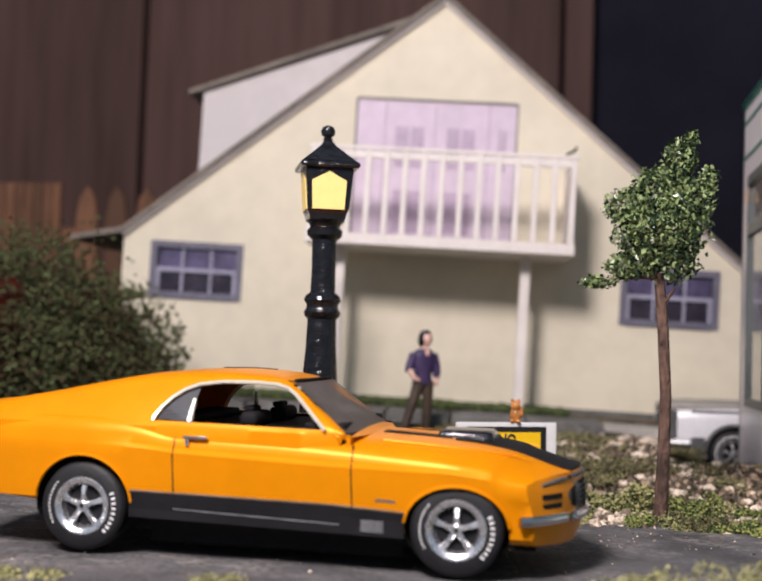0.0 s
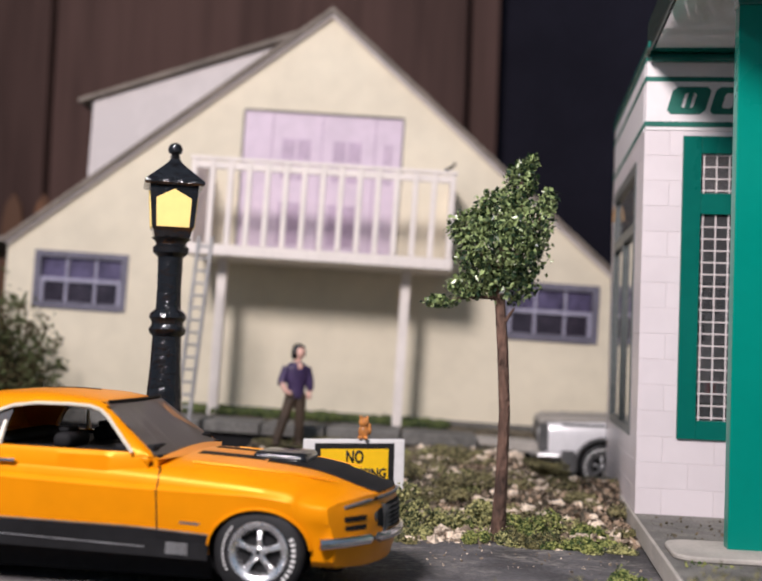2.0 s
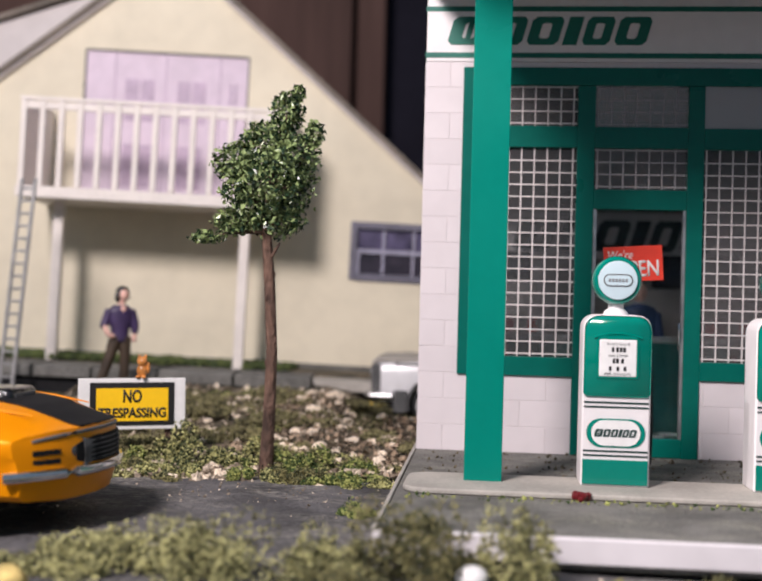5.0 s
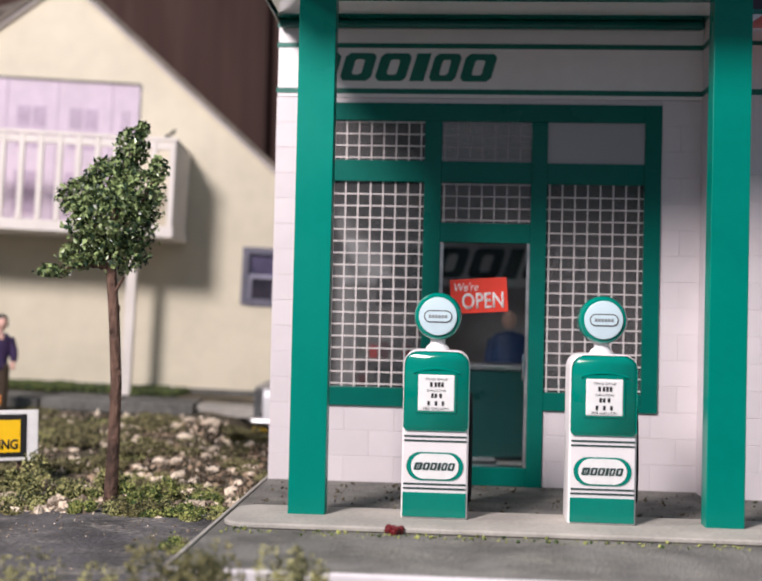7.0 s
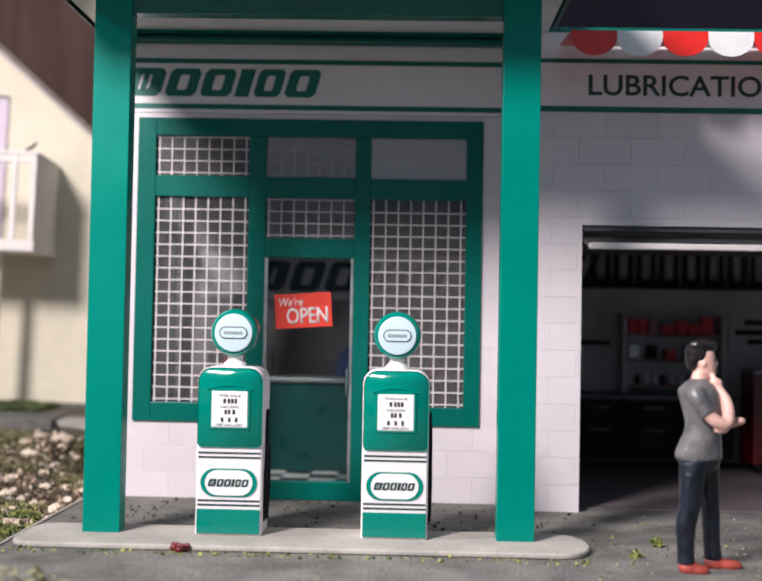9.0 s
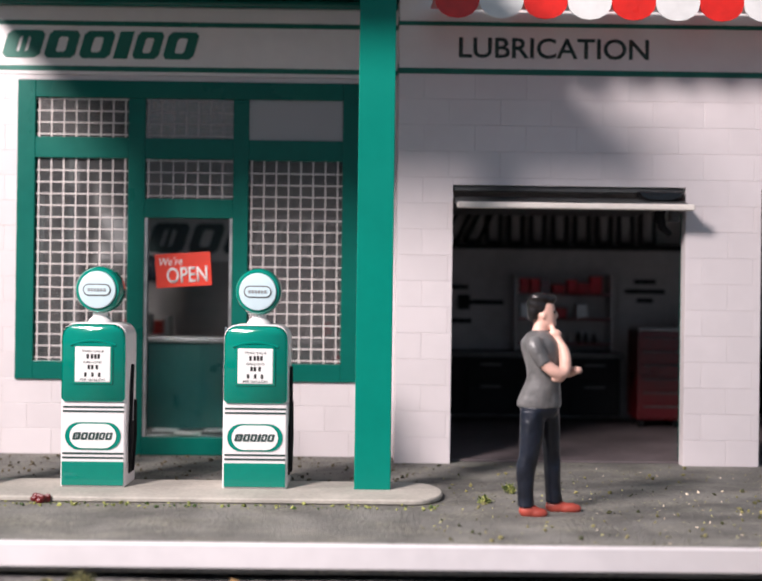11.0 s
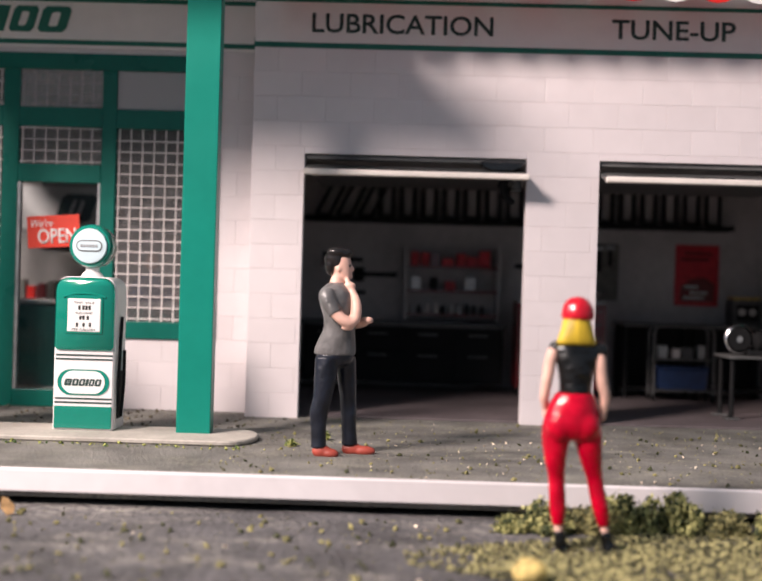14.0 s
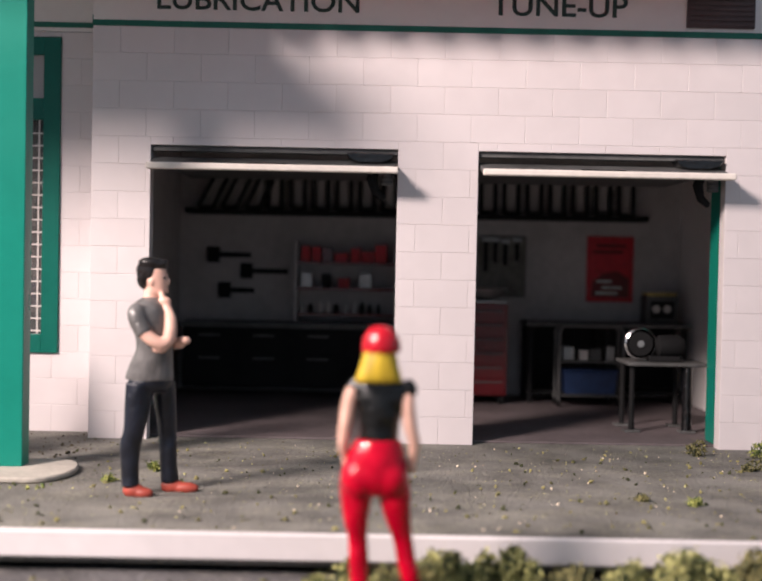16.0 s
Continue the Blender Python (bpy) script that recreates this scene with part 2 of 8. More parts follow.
CHROME = mat("chrome", (0.75, 0.75, 0.76), 0.16, metal=1.0, var=0.05, size=0.2)
STEEL = mat("dull_steel", (0.42, 0.42, 0.42), 0.4, metal=0.8, var=0.15, size=0.2)
ORANGE = mat("orange_paint", (0.74, 0.25, 0.0), 0.34, var=0.03, size=0.6, fine=0.15, coat=0.0, rvar=0.03, spec=0.75)
ORANGE.node_tree.nodes["Principled BSDF"].inputs["Specular Tint"].default_value = (1.0, 0.66, 0.16, 1)
SILVER = mat("silver_paint", (0.8, 0.79, 0.8), 0.35, metal=0.05, var=0.05, size=0.5, coat=0.4)
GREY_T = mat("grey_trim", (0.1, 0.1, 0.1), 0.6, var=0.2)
RUBBER = mat("tyre_rubber", (0.009, 0.009, 0.01), 0.6, var=0.2, size=0.1, fine=0.02, bump=0.004)
PAINTW = mat("white_paint", (0.8, 0.79, 0.77), 0.5, var=0.05)
YELLOW = mat("yellow_sign", (0.95, 0.57, 0.003), 0.5, var=0.04)
AMBER = mat("amber_resin", (0.6, 0.24, 0.06), 0.2, var=0.25, size=0.08, coat=0.6)
GLOWY = mat("lantern_pane", (0.82, 0.63, 0.22), 0.4, var=0.05, emit=((1.0, 0.7, 0.24), 0.3))
REDS = mat("red_plastic", (0.7, 0.02, 0.012), 0.3, var=0.08, size=0.2, coat=0.3)
RED_SIGN = mat("red_sign", (0.75, 0.045, 0.02), 0.5, var=0.05)
SKIN = mat("painted_skin", (0.76, 0.46, 0.37), 0.45, var=0.08, size=0.1)
GREYT = mat("grey_shirt", (0.125, 0.122, 0.122), 0.36, var=0.2, size=0.15, fine=0.3, bump=0.04, rvar=0.05)
DENIM = mat("dark_trousers", (0.009, 0.012, 0.022), 0.34, var=0.3, size=0.15, fine=0.26, bump=0.04)
BROWNT = mat("brown_trousers", (0.075, 0.05, 0.032), 0.6, var=0.2, size=0.15)
SHOE = mat("red_brown_shoe", (0.36, 0.06, 0.04), 0.5, var=0.12, size=0.1)
HAIR = mat("dark_hair", (0.012, 0.01, 0.01), 0.25, var=0.2, size=0.05)
BLOND = mat("yellow_hair", (0.62, 0.42, 0.03), 0.5, var=0.25, size=0.05, stretch=(1, 1, 0.15), bump=0.004)
PURP_T = mat("purple_shirt", (0.05, 0.03, 0.09), 0.5, var=0.2, size=0.15)
REDPANT = mat("red_trousers", (0.47, 0.0, 0.018), 0.26, var=0.14, size=0.15, fine=0.3, bump=0.04, coat=0.3, spec=0.22)
BLACKTOP = mat("black_top", (0.005, 0.005, 0.005), 0.24, var=0.3, size=0.1, fine=0.2, bump=0.075)
CAPRED = mat("cap_red", (0.52, 0.003, 0.016), 0.28, var=0.1, size=0.2, coat=0.4)
BLUE = mat("blue_shirt", (0.012, 0.036, 0.115), 0.5, var=0.15, size=0.15)
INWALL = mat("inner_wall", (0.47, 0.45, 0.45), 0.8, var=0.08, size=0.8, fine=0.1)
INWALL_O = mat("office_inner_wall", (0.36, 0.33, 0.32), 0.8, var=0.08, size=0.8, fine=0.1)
FLOORI = mat("garage_floor", (0.15, 0.122, 0.127), 0.6, var=0.15, size=0.6, fine=0.06)
TILE_B = mat("black_tile", (0.02, 0.02, 0.02), 0.35, var=0.1)
TILE_W = mat("white_tile", (0.7, 0.69, 0.67), 0.35, var=0.04)
PALEB = mat("pale_blue", (0.54, 0.67, 0.71), 0.35, var=0.03)
VENTB = mat("vent_brown", (0.09, 0.055, 0.055), 0.6, var=0.15)
TAN = mat("tan_leaf", (0.55, 0.33, 0.15), 0.7, var=0.25, size=0.06)
YELL_P = mat("yellow_pebble", (0.62, 0.47, 0.17), 0.8, var=0.25, size=0.1, bump=0.01)
CARTON = mat("red_carton", (0.5, 0.016, 0.03), 0.5, var=0.15, size=0.1, rand=0.5)
DRED = mat("dark_red_paint", (0.14, 0.005, 0.008), 0.3, var=0.1, coat=0.4)


# ---- mesh helpers, in full-size metres ----
def put_mesh(name, bm, materials, smooth=False, angle=40):
    bmesh.ops.recalc_face_normals(bm, faces=bm.faces)
    bmesh.ops.scale(bm, vec=(K, K, K), verts=bm.verts)
    me = bpy.data.meshes.new(name)
    bm.to_mesh(me)
    bm.free()
    for m in materials if isinstance(materials, (list, tuple)) else [materials]:
        me.materials.append(m)
    if smooth:
        me.polygons.foreach_set("use_smooth", [True] * len(me.polygons))
        me.set_sharp_from_angle(angle=radians(angle))
    return me


def part(name, bm, material, parent=None, label="", smooth=False, angle=40):
    ob = new(name, put_mesh(name, bm, material, smooth, angle))
    ob.parent = parent
    if label:
        ob["label"] = label
    return ob


def thing(name, x, y, z, label="", category="", group="", kind="", rz=0, rx=0, ry=0):
    ob = new(name)
    ob.empty_display_size = 0.002
    ob.matrix_world = pose(x * K, y * K, z * K, rx, ry, rz)
    return tagged(ob, label, category, group, kind)


def solo(name, bm, material, x, y, z, label, category, group="", kind="", smooth=False, rz=0, rx=0, ry=0):
    ob = new(name, put_mesh(name, bm, material, smooth))
    ob.matrix_world = pose(x * K, y * K, z * K, rx, ry, rz)
    return tagged(ob, label, category, group, kind)


def box(x0, x1, y0, y1, z0, z1, r=0.0, bm=None, seg=2, mi=0):
    own = bmesh.new()
    bmesh.ops.create_cube(own, size=1)
    for v in own.verts:
        v.co = ((x0, x1)[v.co.x > 0], (y0, y1)[v.co.y > 0], (z0, z1)[v.co.z > 0])
    if r:
        bmesh.ops.bevel(own, geom=list(own.edges), offset=r, segments=seg, affect="EDGES", profile=0.5)
    return join(own, bm, mi)


def join(own, bm, mi=0):
    if mi:
        for f in own.faces:
            f.material_index = mi
    if bm is None:
        return own
    tmp = bpy.data.meshes.new("tmp")
    own.to_mesh(tmp)
    own.free()
    bm.from_mesh(tmp)
    bpy.data.meshes.remove(tmp)
    return bm


def prism(points, axis, a, b, bm=None, mi=0, r=0.0):
    """A flat outline drawn out along an axis; points are the two other coordinates in order."""
    own = bmesh.new()
    rings = []
    for d in (a, b):
        ring = []
        for p, q in points:
            co = {"x": (d, p, q), "y": (p, d, q), "z": (p, q, d)}[axis]
            ring.append(own.verts.new(co))
        rings.append(ring)
    n = len(points)
    own.faces.new(rings[0])
    own.faces.new(rings[1][::-1])
    for i in range(n):
        own.faces.new((rings[0][i], rings[0][(i + 1) % n], rings[1][(i + 1) % n], rings[1][i]))
    if r:
        bmesh.ops.recalc_face_normals(own, faces=own.faces)
        bmesh.ops.bevel(own, geom=list(own.edges), offset=r, segments=1, affect="EDGES", profile=0.5)
    return join(own, bm, mi)


def tube(points, radii, n=10, bm=None, mi=0, squash=1.0):
    """A tapered round bar along points."""
    own = bmesh.new()
    rings = []
    for i, p in enumerate(points):
        p = Vector(p)
        d = Vector(points[min(i + 1, len(points) - 1)]) - Vector(points[max(i - 1, 0)])
        d.normalize()
        side = d.cross(Vector((0, 1, 0)) if abs(d.y) < 0.9 else Vector((1, 0, 0))).normalized()
        up = side.cross(d)
        r = radii[i] if isinstance(radii, (list, tuple)) else radii
        rings.append([own.verts.new(p + r * (math.cos(2 * math.pi * k / n) * side + squash * math.sin(2 * math.pi * k / n) * up)) for k in range(n)])
    for a, b in zip(rings, rings[1:]):
        for k in range(n):
            own.faces.new((a[k], a[(k + 1) % n], b[(k + 1) % n], b[k]))
    own.faces.new(rings[0][::-1])
    own.faces.new(rings[-1])
    return join(own, bm, mi)


def lathe(profile, n=24, axis="z", at=(0, 0, 0), bm=None, mi=0, square=False, caps=(True, True)):
    own = bmesh.new()
    rings = []
    for r, h in profile:
        ring = []
        for k in range(n):
            a = 2 * math.pi * (k + (0.5 if square else 0)) / n
            c, s = r * math.cos(a), r * math.sin(a)
            co = {"z": (c, s, h), "y": (c, h, s), "x": (h, c, s)}[axis]
            ring.append(own.verts.new(Vector(co) + Vector(at)))
        rings.append(ring)
    for a, b in zip(rings, rings[1:]):
        for k in range(n):
            own.faces.new((a[k], a[(k + 1) % n], b[(k + 1) % n], b[k]))
    if caps[0]:
        own.faces.new(rings[0][::-1])
    if caps[1]:
        own.faces.new(rings[-1])
    return join(own, bm, mi)


def ball(at, r, bm=None, mi=0, u=14, v=9):
    own = bmesh.new()
    bmesh.ops.create_uvsphere(own, u_segments=u, v_segments=v, radius=1)
    for w in own.verts:
        w.co = (at[0] + w.co.x * r[0], at[1] + w.co.y * r[1], at[2] + w.co.z * r[2])
    return join(own, bm, mi)


def lettering(name, body, x0, x1, z0, z1, y, material, parent, depth=0.01, shear=0.0, label="", bold=0.0):
    """Words fitted into a rectangle that faces the near side."""
    cu = bpy.data.curves.new(name, "FONT")
    cu.body = body
    cu.size = 1
    cu.offset = bold
    cu.resolution_u = 4
    ob = new(name, cu)
    bpy.context.view_layer.update()
    me = bpy.data.meshes.new_from_object(ob.evaluated_get(bpy.context.evaluated_depsgraph_get()))
    bpy.data.objects.remove(ob)
    bpy.data.curves.remove(cu)
    bm = bmesh.new()
    bm.from_mesh(me)
    bpy.data.meshes.remove(me)
    bmesh.ops.remove_doubles(bm, verts=bm.verts, dist=1e-5)
    xs, ys = [v.co.x for v in bm.verts], [v.co.y for v in bm.verts]
    for v in bm.verts:
        p, q = (v.co.x - min(xs)) / (max(xs) - min(xs)), (v.co.y - min(ys)) / (max(ys) - min(ys))
        v.co = (x0 + p * (x1 - x0) + shear * (q - 0.5) * (z1 - z0), y, z0 + q * (z1 - z0))
    ext = bmesh.ops.extrude_face_region(bm, geom=list(bm.faces))
    for g in ext["geom"]:
        if isinstance(g, bmesh.types.BMVert):
            g.co.y -= depth
    return part(name, bm, material, parent, label)


def chunks(name, pts, sizes, material, seed, flat=1.0, leaf=False):
    """Many small crumbs, or folded leaf flakes, in one mesh."""
    rng = np.random.default_rng(seed)
    pts = np.asarray(pts, float)
    n = len(pts)
    if leaf:
        base = np.array([(-1, 0, 0), (0, -0.55, 0.18), (1, 0, 0.05), (0, 0.55, 0.18)], float)
        tri = np.array([(0, 1, 2), (0, 2, 3)])
    else:
        base = np.array([(1, 0, 0), (-1, 0, 0), (0, 1, 0), (0, -1, 0), (0, 0, flat), (0, 0, -flat)], float)
        tri = np.array([(0, 2, 4), (2, 1, 4), (1, 3, 4), (3, 0, 4), (2, 0, 5), (1, 2, 5), (3, 1, 5), (0, 3, 5)])
    q = rng.normal(size=(n, 4))
    q /= np.linalg.norm(q, axis=1, keepdims=True)
    w, x, y, z = q.T
    R = np.stack([np.stack([1 - 2 * (y * y + z * z), 2 * (x * y - z * w), 2 * (x * z + y * w)], -1),
                  np.stack([2 * (x * y + z * w), 1 - 2 * (x * x + z * z), 2 * (y * z - x * w)], -1),
                  np.stack([2 * (x * z - y * w), 2 * (y * z + x * w), 1 - 2 * (x * x + y * y)], -1)], 1)
    jit = base[None] * rng.uniform(0.6, 1.35, size=(n, len(base), 1))
    v = np.einsum("nij,nkj->nki", R, jit) * np.asarray(sizes, float).reshape(-1, 1, 1) + pts[:, None]
    faces = (tri[None] + len(base) * np.arange(n)[:, None, None]).reshape(-1, 3)
    me = bpy.data.meshes.new(name)
    me.from_pydata((v.reshape(-1, 3) * K).tolist(), [], faces.tolist())
    me.materials.append(material)
    return me


# ---- the ground ----
def fbm(x, y, s=1.0, o=0.0):
    return noise.fractal(Vector((x / s, y / s, o)), 1.0, 2.0, 4)


def smooth01(a, b, v):
    t = min(1, max(0, (v - a) / (b - a)))
    return t * t * (3 - 2 * t)


def sheet(name, xs, ys, height, material, label, category="ground"):
    bm = bmesh.new()
    grid = [[bm.verts.new((x, y, height(x, y))) for x in xs] for y in ys]
    for j in range(len(ys) - 1):
        for i in range(len(xs) - 1):
            bm.faces.new((grid[j][i], grid[j][i + 1], grid[j + 1][i + 1], grid[j + 1][i]))
    return tagged(part(name, bm, material, None, label, smooth=True, angle=80), category=category, kind="structure")


def road_z(x, y):
    return -0.197 - 0.055 * smooth01(-1.5, 3.5, x) + 0.01 * fbm(x, y, 0.9)


def bed_z(x, y):
    """The stony bed that rises towards the house."""
    inside = smooth01(-1.25, -0.75, y + 0.25 * fbm(x, 3.1, 1.2)) * smooth01(-5.2, -4.5, x) * (1 - smooth01(0.4, 0.8, x))
    rise = -0.2 + 0.42 * smooth01(-0.6, 3.4, y) * (1 - 0.95 * smooth01(-1.25, -0.75, x) * smooth01(1.5, 3.0, y))
    return -0.4 + inside * (rise + 0.4 + 0.05 * fbm(x, y, 0.5, 2.0))


near = list(np.arange(-12, 14.01, 0.25))
sheet("ground", [-70, -45, -30, -20] + near + [20, 30, 45, 70], [-40, -25, -15] + list(np.arange(-9, 4.01, 0.25)) + [8, 14, 30],
      road_z, ASPHALT, "dark grey textured asphalt road of the diorama")
sheet("rock_bed", list(np.arange(-5.4, 0.9, 0.15)), list(np.arange(-1.6, 4.6, 0.15)), bed_z, SOIL, "dark earthy bed strewn with stones and moss")

# station base plate with its white front lip
bm = box(0, 13.0, -3.93, 3.8, -0.2, 0.0, 0.01)
plate = tagged(part("pavement", bm, PLATE, None, "grey painted base plate of the filling station"), category="pavement", kind="structure")
lip = box(-0.02, 13.0, -3.99, -3.934, -0.155, 0.012, 0.012)
tagged(part("kerb", lip, LIP, None, "white plastic lip along the base plate's front"), category="kerb", kind="structure")
edge = box(-0.035, -0.004, -3.9, 3.8, -0.16, 0.014, 0.008)
tagged(part("kerb", edge, CONC, None, "pale plastic edge along the base plate's side"), category="kerb", kind="structure")

# pump island with round ends
def island():
    t = thing("pump_island", 0, 0, 0, "low beige concrete pump island with rounded ends", "kerb", kind="structure")
    x0, x1, y0, y1 = 0.05, 4.56, -2.56, -1.72
    c, r = (y0 + y1) / 2, (y1 - y0) / 2
    out = [(x1 - r * 0.6 + r * 0.6 * math.cos(a), c + r * math.sin(a)) for a in np.linspace(-math.pi / 2, math.pi / 2, 13)]
    q = 0.2
    out += [(x0 + q - q * math.sin(a), y1 - q + q * math.cos(a)) for a in np.linspace(0, math.pi / 2, 7)]
    out += [(x0 + q - q * math.cos(a), y0 + q - q * math.sin(a)) for a in np.linspace(0, math.pi / 2, 7)]
    part("slab", prism(out, "z", 0.001, 0.046, r=0.012), CONC, t)
    return t


island()


# ---- walls of blocks ----
BRICKS = {}


def brick_mesh(w, h):
    key = (round(w, 3), round(h, 3))
    if key not in BRICKS:
        bm = bmesh.new()
        i, d = 0.004, 0.0022
        loops = []
        for x0, x1, z0, z1, y in ((0, w, 0, h, 0.016), (0, w, 0, h, d), (i, w - i, i, h - i, 0.0)):
            loops.append([bm.verts.new(c) for c in ((x0, y, z0), (x1, y, z0), (x1, y, z1), (x0, y, z1))])
        for a, b in zip(loops, loops[1:]):
            for k in range(4):
                bm.faces.new((a[k], a[(k + 1) % 4], b[(k + 1) % 4], b[k]))
        bm.faces.new(loops[2])
        BRICKS[key] = put_mesh("brick", bm, WHITE)
    return BRICKS[key]


def lay_bricks(parent, u0, u1, z0, z1, holes, place, rz=0, w=0.5, h=0.255, gap=0.0012):
    """Running bond over a wall, cut at its openings. place(u, z) gives the corner in the wall's own metres."""
    row, z = 0, z0
    while z < z1 - 0.03:
        hh = min(h, z1 - z)
        cuts = [(u0, u1)]
        for a, b, c, d in holes:
            if c < z + hh * 0.5 < d:
                cuts = [s for lo, hi in cuts for s in ((lo, min(hi, a)), (max(lo, b), hi)) if s[1] - s[0] > 0.02]
        spans = [(lo, hi, z, hh) for lo, hi in cuts]
        spans += [(a, b, d, z + hh - d) for a, b, c, d in holes if c < z + hh * 0.5 < d < z + hh - 0.02]
        for lo, hi, zb, hb in spans:
            start = u0 + (0 if row % 2 else -w / 2)
            u = start + math.floor((lo - start) / w) * w
            while u < hi - 1e-4:
                a, b = max(u, lo), min(u + w, hi)
                if b - a > 0.03:
                    ob = new("brick", brick_mesh(b - a - gap, hb - gap))
                    ob.parent = parent
                    x, y, zz = place(a + gap / 2, zb + gap / 2)
                    ob.matrix_basis = pose(x * K, y * K, zz * K, 0, 0, rz)
                u += w
        z += h
        row += 1


STATION_BACK = 3.75
TOP = 4.58

# office front, with one opening for windows and door
office = thing("wall_office", 0, 0, 0, "white block front wall of the filling station office", "wall", kind="structure")
back = box(0.006, 0.385, 0.015, 0.14, 0, 3.82)
box(3.805, 4.2, 0.015, 0.14, 0, 3.82, bm=back)
box(0.385, 1.52, 0.015, 0.14, 0, 0.755, bm=back)
box(2.7, 3.805, 0.015, 0.14, 0, 0.755, bm=back)
box(0.385, 3.805, 0.015, 0.14, 3.765, 3.82, bm=back)
part("backing", back, JOINT, office)
part("sign_band", box(0.006, 4.2, 0.0, 0.14, 3.825, TOP, 0.004), WHITE_B, office, "smooth white sign band above the windows")
for z0, z1 in ((3.862, 3.912), (4.318, 4.366), (4.52, 4.56)):
    part("stripe", box(-0.006, 4.198, -0.006, 0.1, z0, z1), GREEN_INK, office, "thin dark green stripe")


def brand_marks(parent, x0, x1, z0, z1, y, material, n=6, slant=0.28, depth=0.008, thin=False):
    """The maker's mark: slanted bars with a slot, not lettered."""
    widths = (1.35, 1.1, 1.1, 0.5, 0.95, 1.1)
    gap = 0.16
    total = sum(widths) + gap * (n - 1)
    u, s = x0, (x1 - x0 - slant * (z1 - z0)) / total
    hh = z1 - z0
    for k in range(n):
        w = widths[k] * s
        bm = bmesh.new()

        def bar(a, b, c, d):
            pts = [(u + a * w + slant * hh * c, z0 + hh * c), (u + b * w + slant * hh * c, z0 + hh * c),
                   (u + b * w + slant * hh * d, z0 + hh * d), (u + a * w + slant * hh * d, z0 + hh * d)]
            prism(pts, "y", y - depth, y, bm=bm)

        if widths[k] < 0.6:
            bar(0, 1, 0, 1)
        else:
            def at(a, c):
                return (u + a * w + slant * hh * c, z0 + hh * c)

            o = [(0.0, 0.14), (0.12, 0.0), (0.88, 0.0), (1.0, 0.14), (1.0, 0.86), (0.88, 1.0), (0.12, 1.0), (0.0, 0.86)]
            i = [(0.34, 0.28), (0.4, 0.22), (0.6, 0.22), (0.66, 0.28), (0.66, 0.72), (0.6, 0.78), (0.4, 0.78), (0.34, 0.72)]
            for m in range(8):
                j = (m + 1) % 8
                prism([at(*o[m]), at(*o[j]), at(*i[j]), at(*i[m])], "y", y - depth, y, bm=bm)
            if widths[k] > 1.2:
                bar(0.43, 0.57, 0.2, 0.8)
        part("mark", bm, material, parent)
        u += w + gap * s


brand_marks(office, 0.2, 2.2, 3.99, 4.265, -0.001, GREEN_INK)

# office side wall with a shop window
side = thing("wall_side", 0, 0, 0, "white block side wall of the filling station with a shop window", "wall", kind="structure")
S0, S1, SZ0, SZ1 = 0.72, 3.3, 0.72, 3.62
back = box(0.016, 0.14, 0.145, S0, 0, 3.82)
box(0.016, 0.14, S1, STATION_BACK, 0, 3.82, bm=back)
box(0.016, 0.14, S0, S1, 0, SZ0, bm=back)
box(0.016, 0.14, S0, S1, SZ1, 3.82, bm=back)
part("backing", back, JOINT, side)
part("sign_band", box(0.0, 0.13, 0.145, STATION_BACK, 3.825, TOP, 0.004), WHITE_B, side)
for z0, z1 in ((3.862, 3.912), (4.318, 4.366), (4.52, 4.56)):
    part("stripe", box(-0.006, 0.1, 0.15, STATION_BACK, z0, z1), GREEN_INK, side)
win = part("window_frame", box(-0.012, 0.1, S0, S0 + 0.07, SZ0, SZ1), GREY_G, side, "grey-green shop window frame")
for b in (box(-0.012, 0.1, S1 - 0.07, S1, SZ0, SZ1), box(-0.012, 0.1, S0 + 0.07, S1 - 0.07, SZ1 - 0.12, SZ1),
          box(-0.012, 0.1, S0 + 0.07, S1 - 0.07, SZ0, SZ0 + 0.09), box(-0.01, 0.1, S0 + 0.07, S1 - 0.07, 2.86, 2.98),
          box(-0.008, 0.1, 1.95, 2.03, SZ0 + 0.09, 2.86)):
    part("window_bar", b, GREY_G, side)
g = part("pane", box(0.03, 0.04, S0 + 0.05, S1 - 0.05, SZ0 + 0.05, SZ1 - 0.05), SIDE_P, side)
g.visible_shadow = False

# garage front with two openings
D1, D2, DZ = (4.745, 7.03), (7.775, 10.07), 2.73
GX1 = 12.4
GY = -0.37
garage = thing("wall_garage", 0, 0, 0, "white block garage front with two open door bays", "wall", kind="structure")
back = box(4.2, D1[0], GY + 0.015, GY + 0.15, 0, 3.82)
box(D1[1], D2[0], GY + 0.015, GY + 0.15, 0, 3.82, bm=back)
box(D2[1], GX1, GY + 0.015, GY + 0.15, 0, 3.82, bm=back)
box(D1[0], D1[1], GY + 0.015, GY + 0.15, DZ, 3.82, bm=back)
box(D2[0], D2[1], GY + 0.015, GY + 0.15, DZ, 3.82, bm=back)
part("backing", back, JOINT, garage)
part("return", box(4.2, 4.32, GY + 0.155, 0.012, 0, TOP), WHITE, garage)
part("sign_band", box(4.2, GX1, GY, GY + 0.15, 3.825, TOP, 0.004), WHITE_B, garage, "smooth white sign band above the door bays")
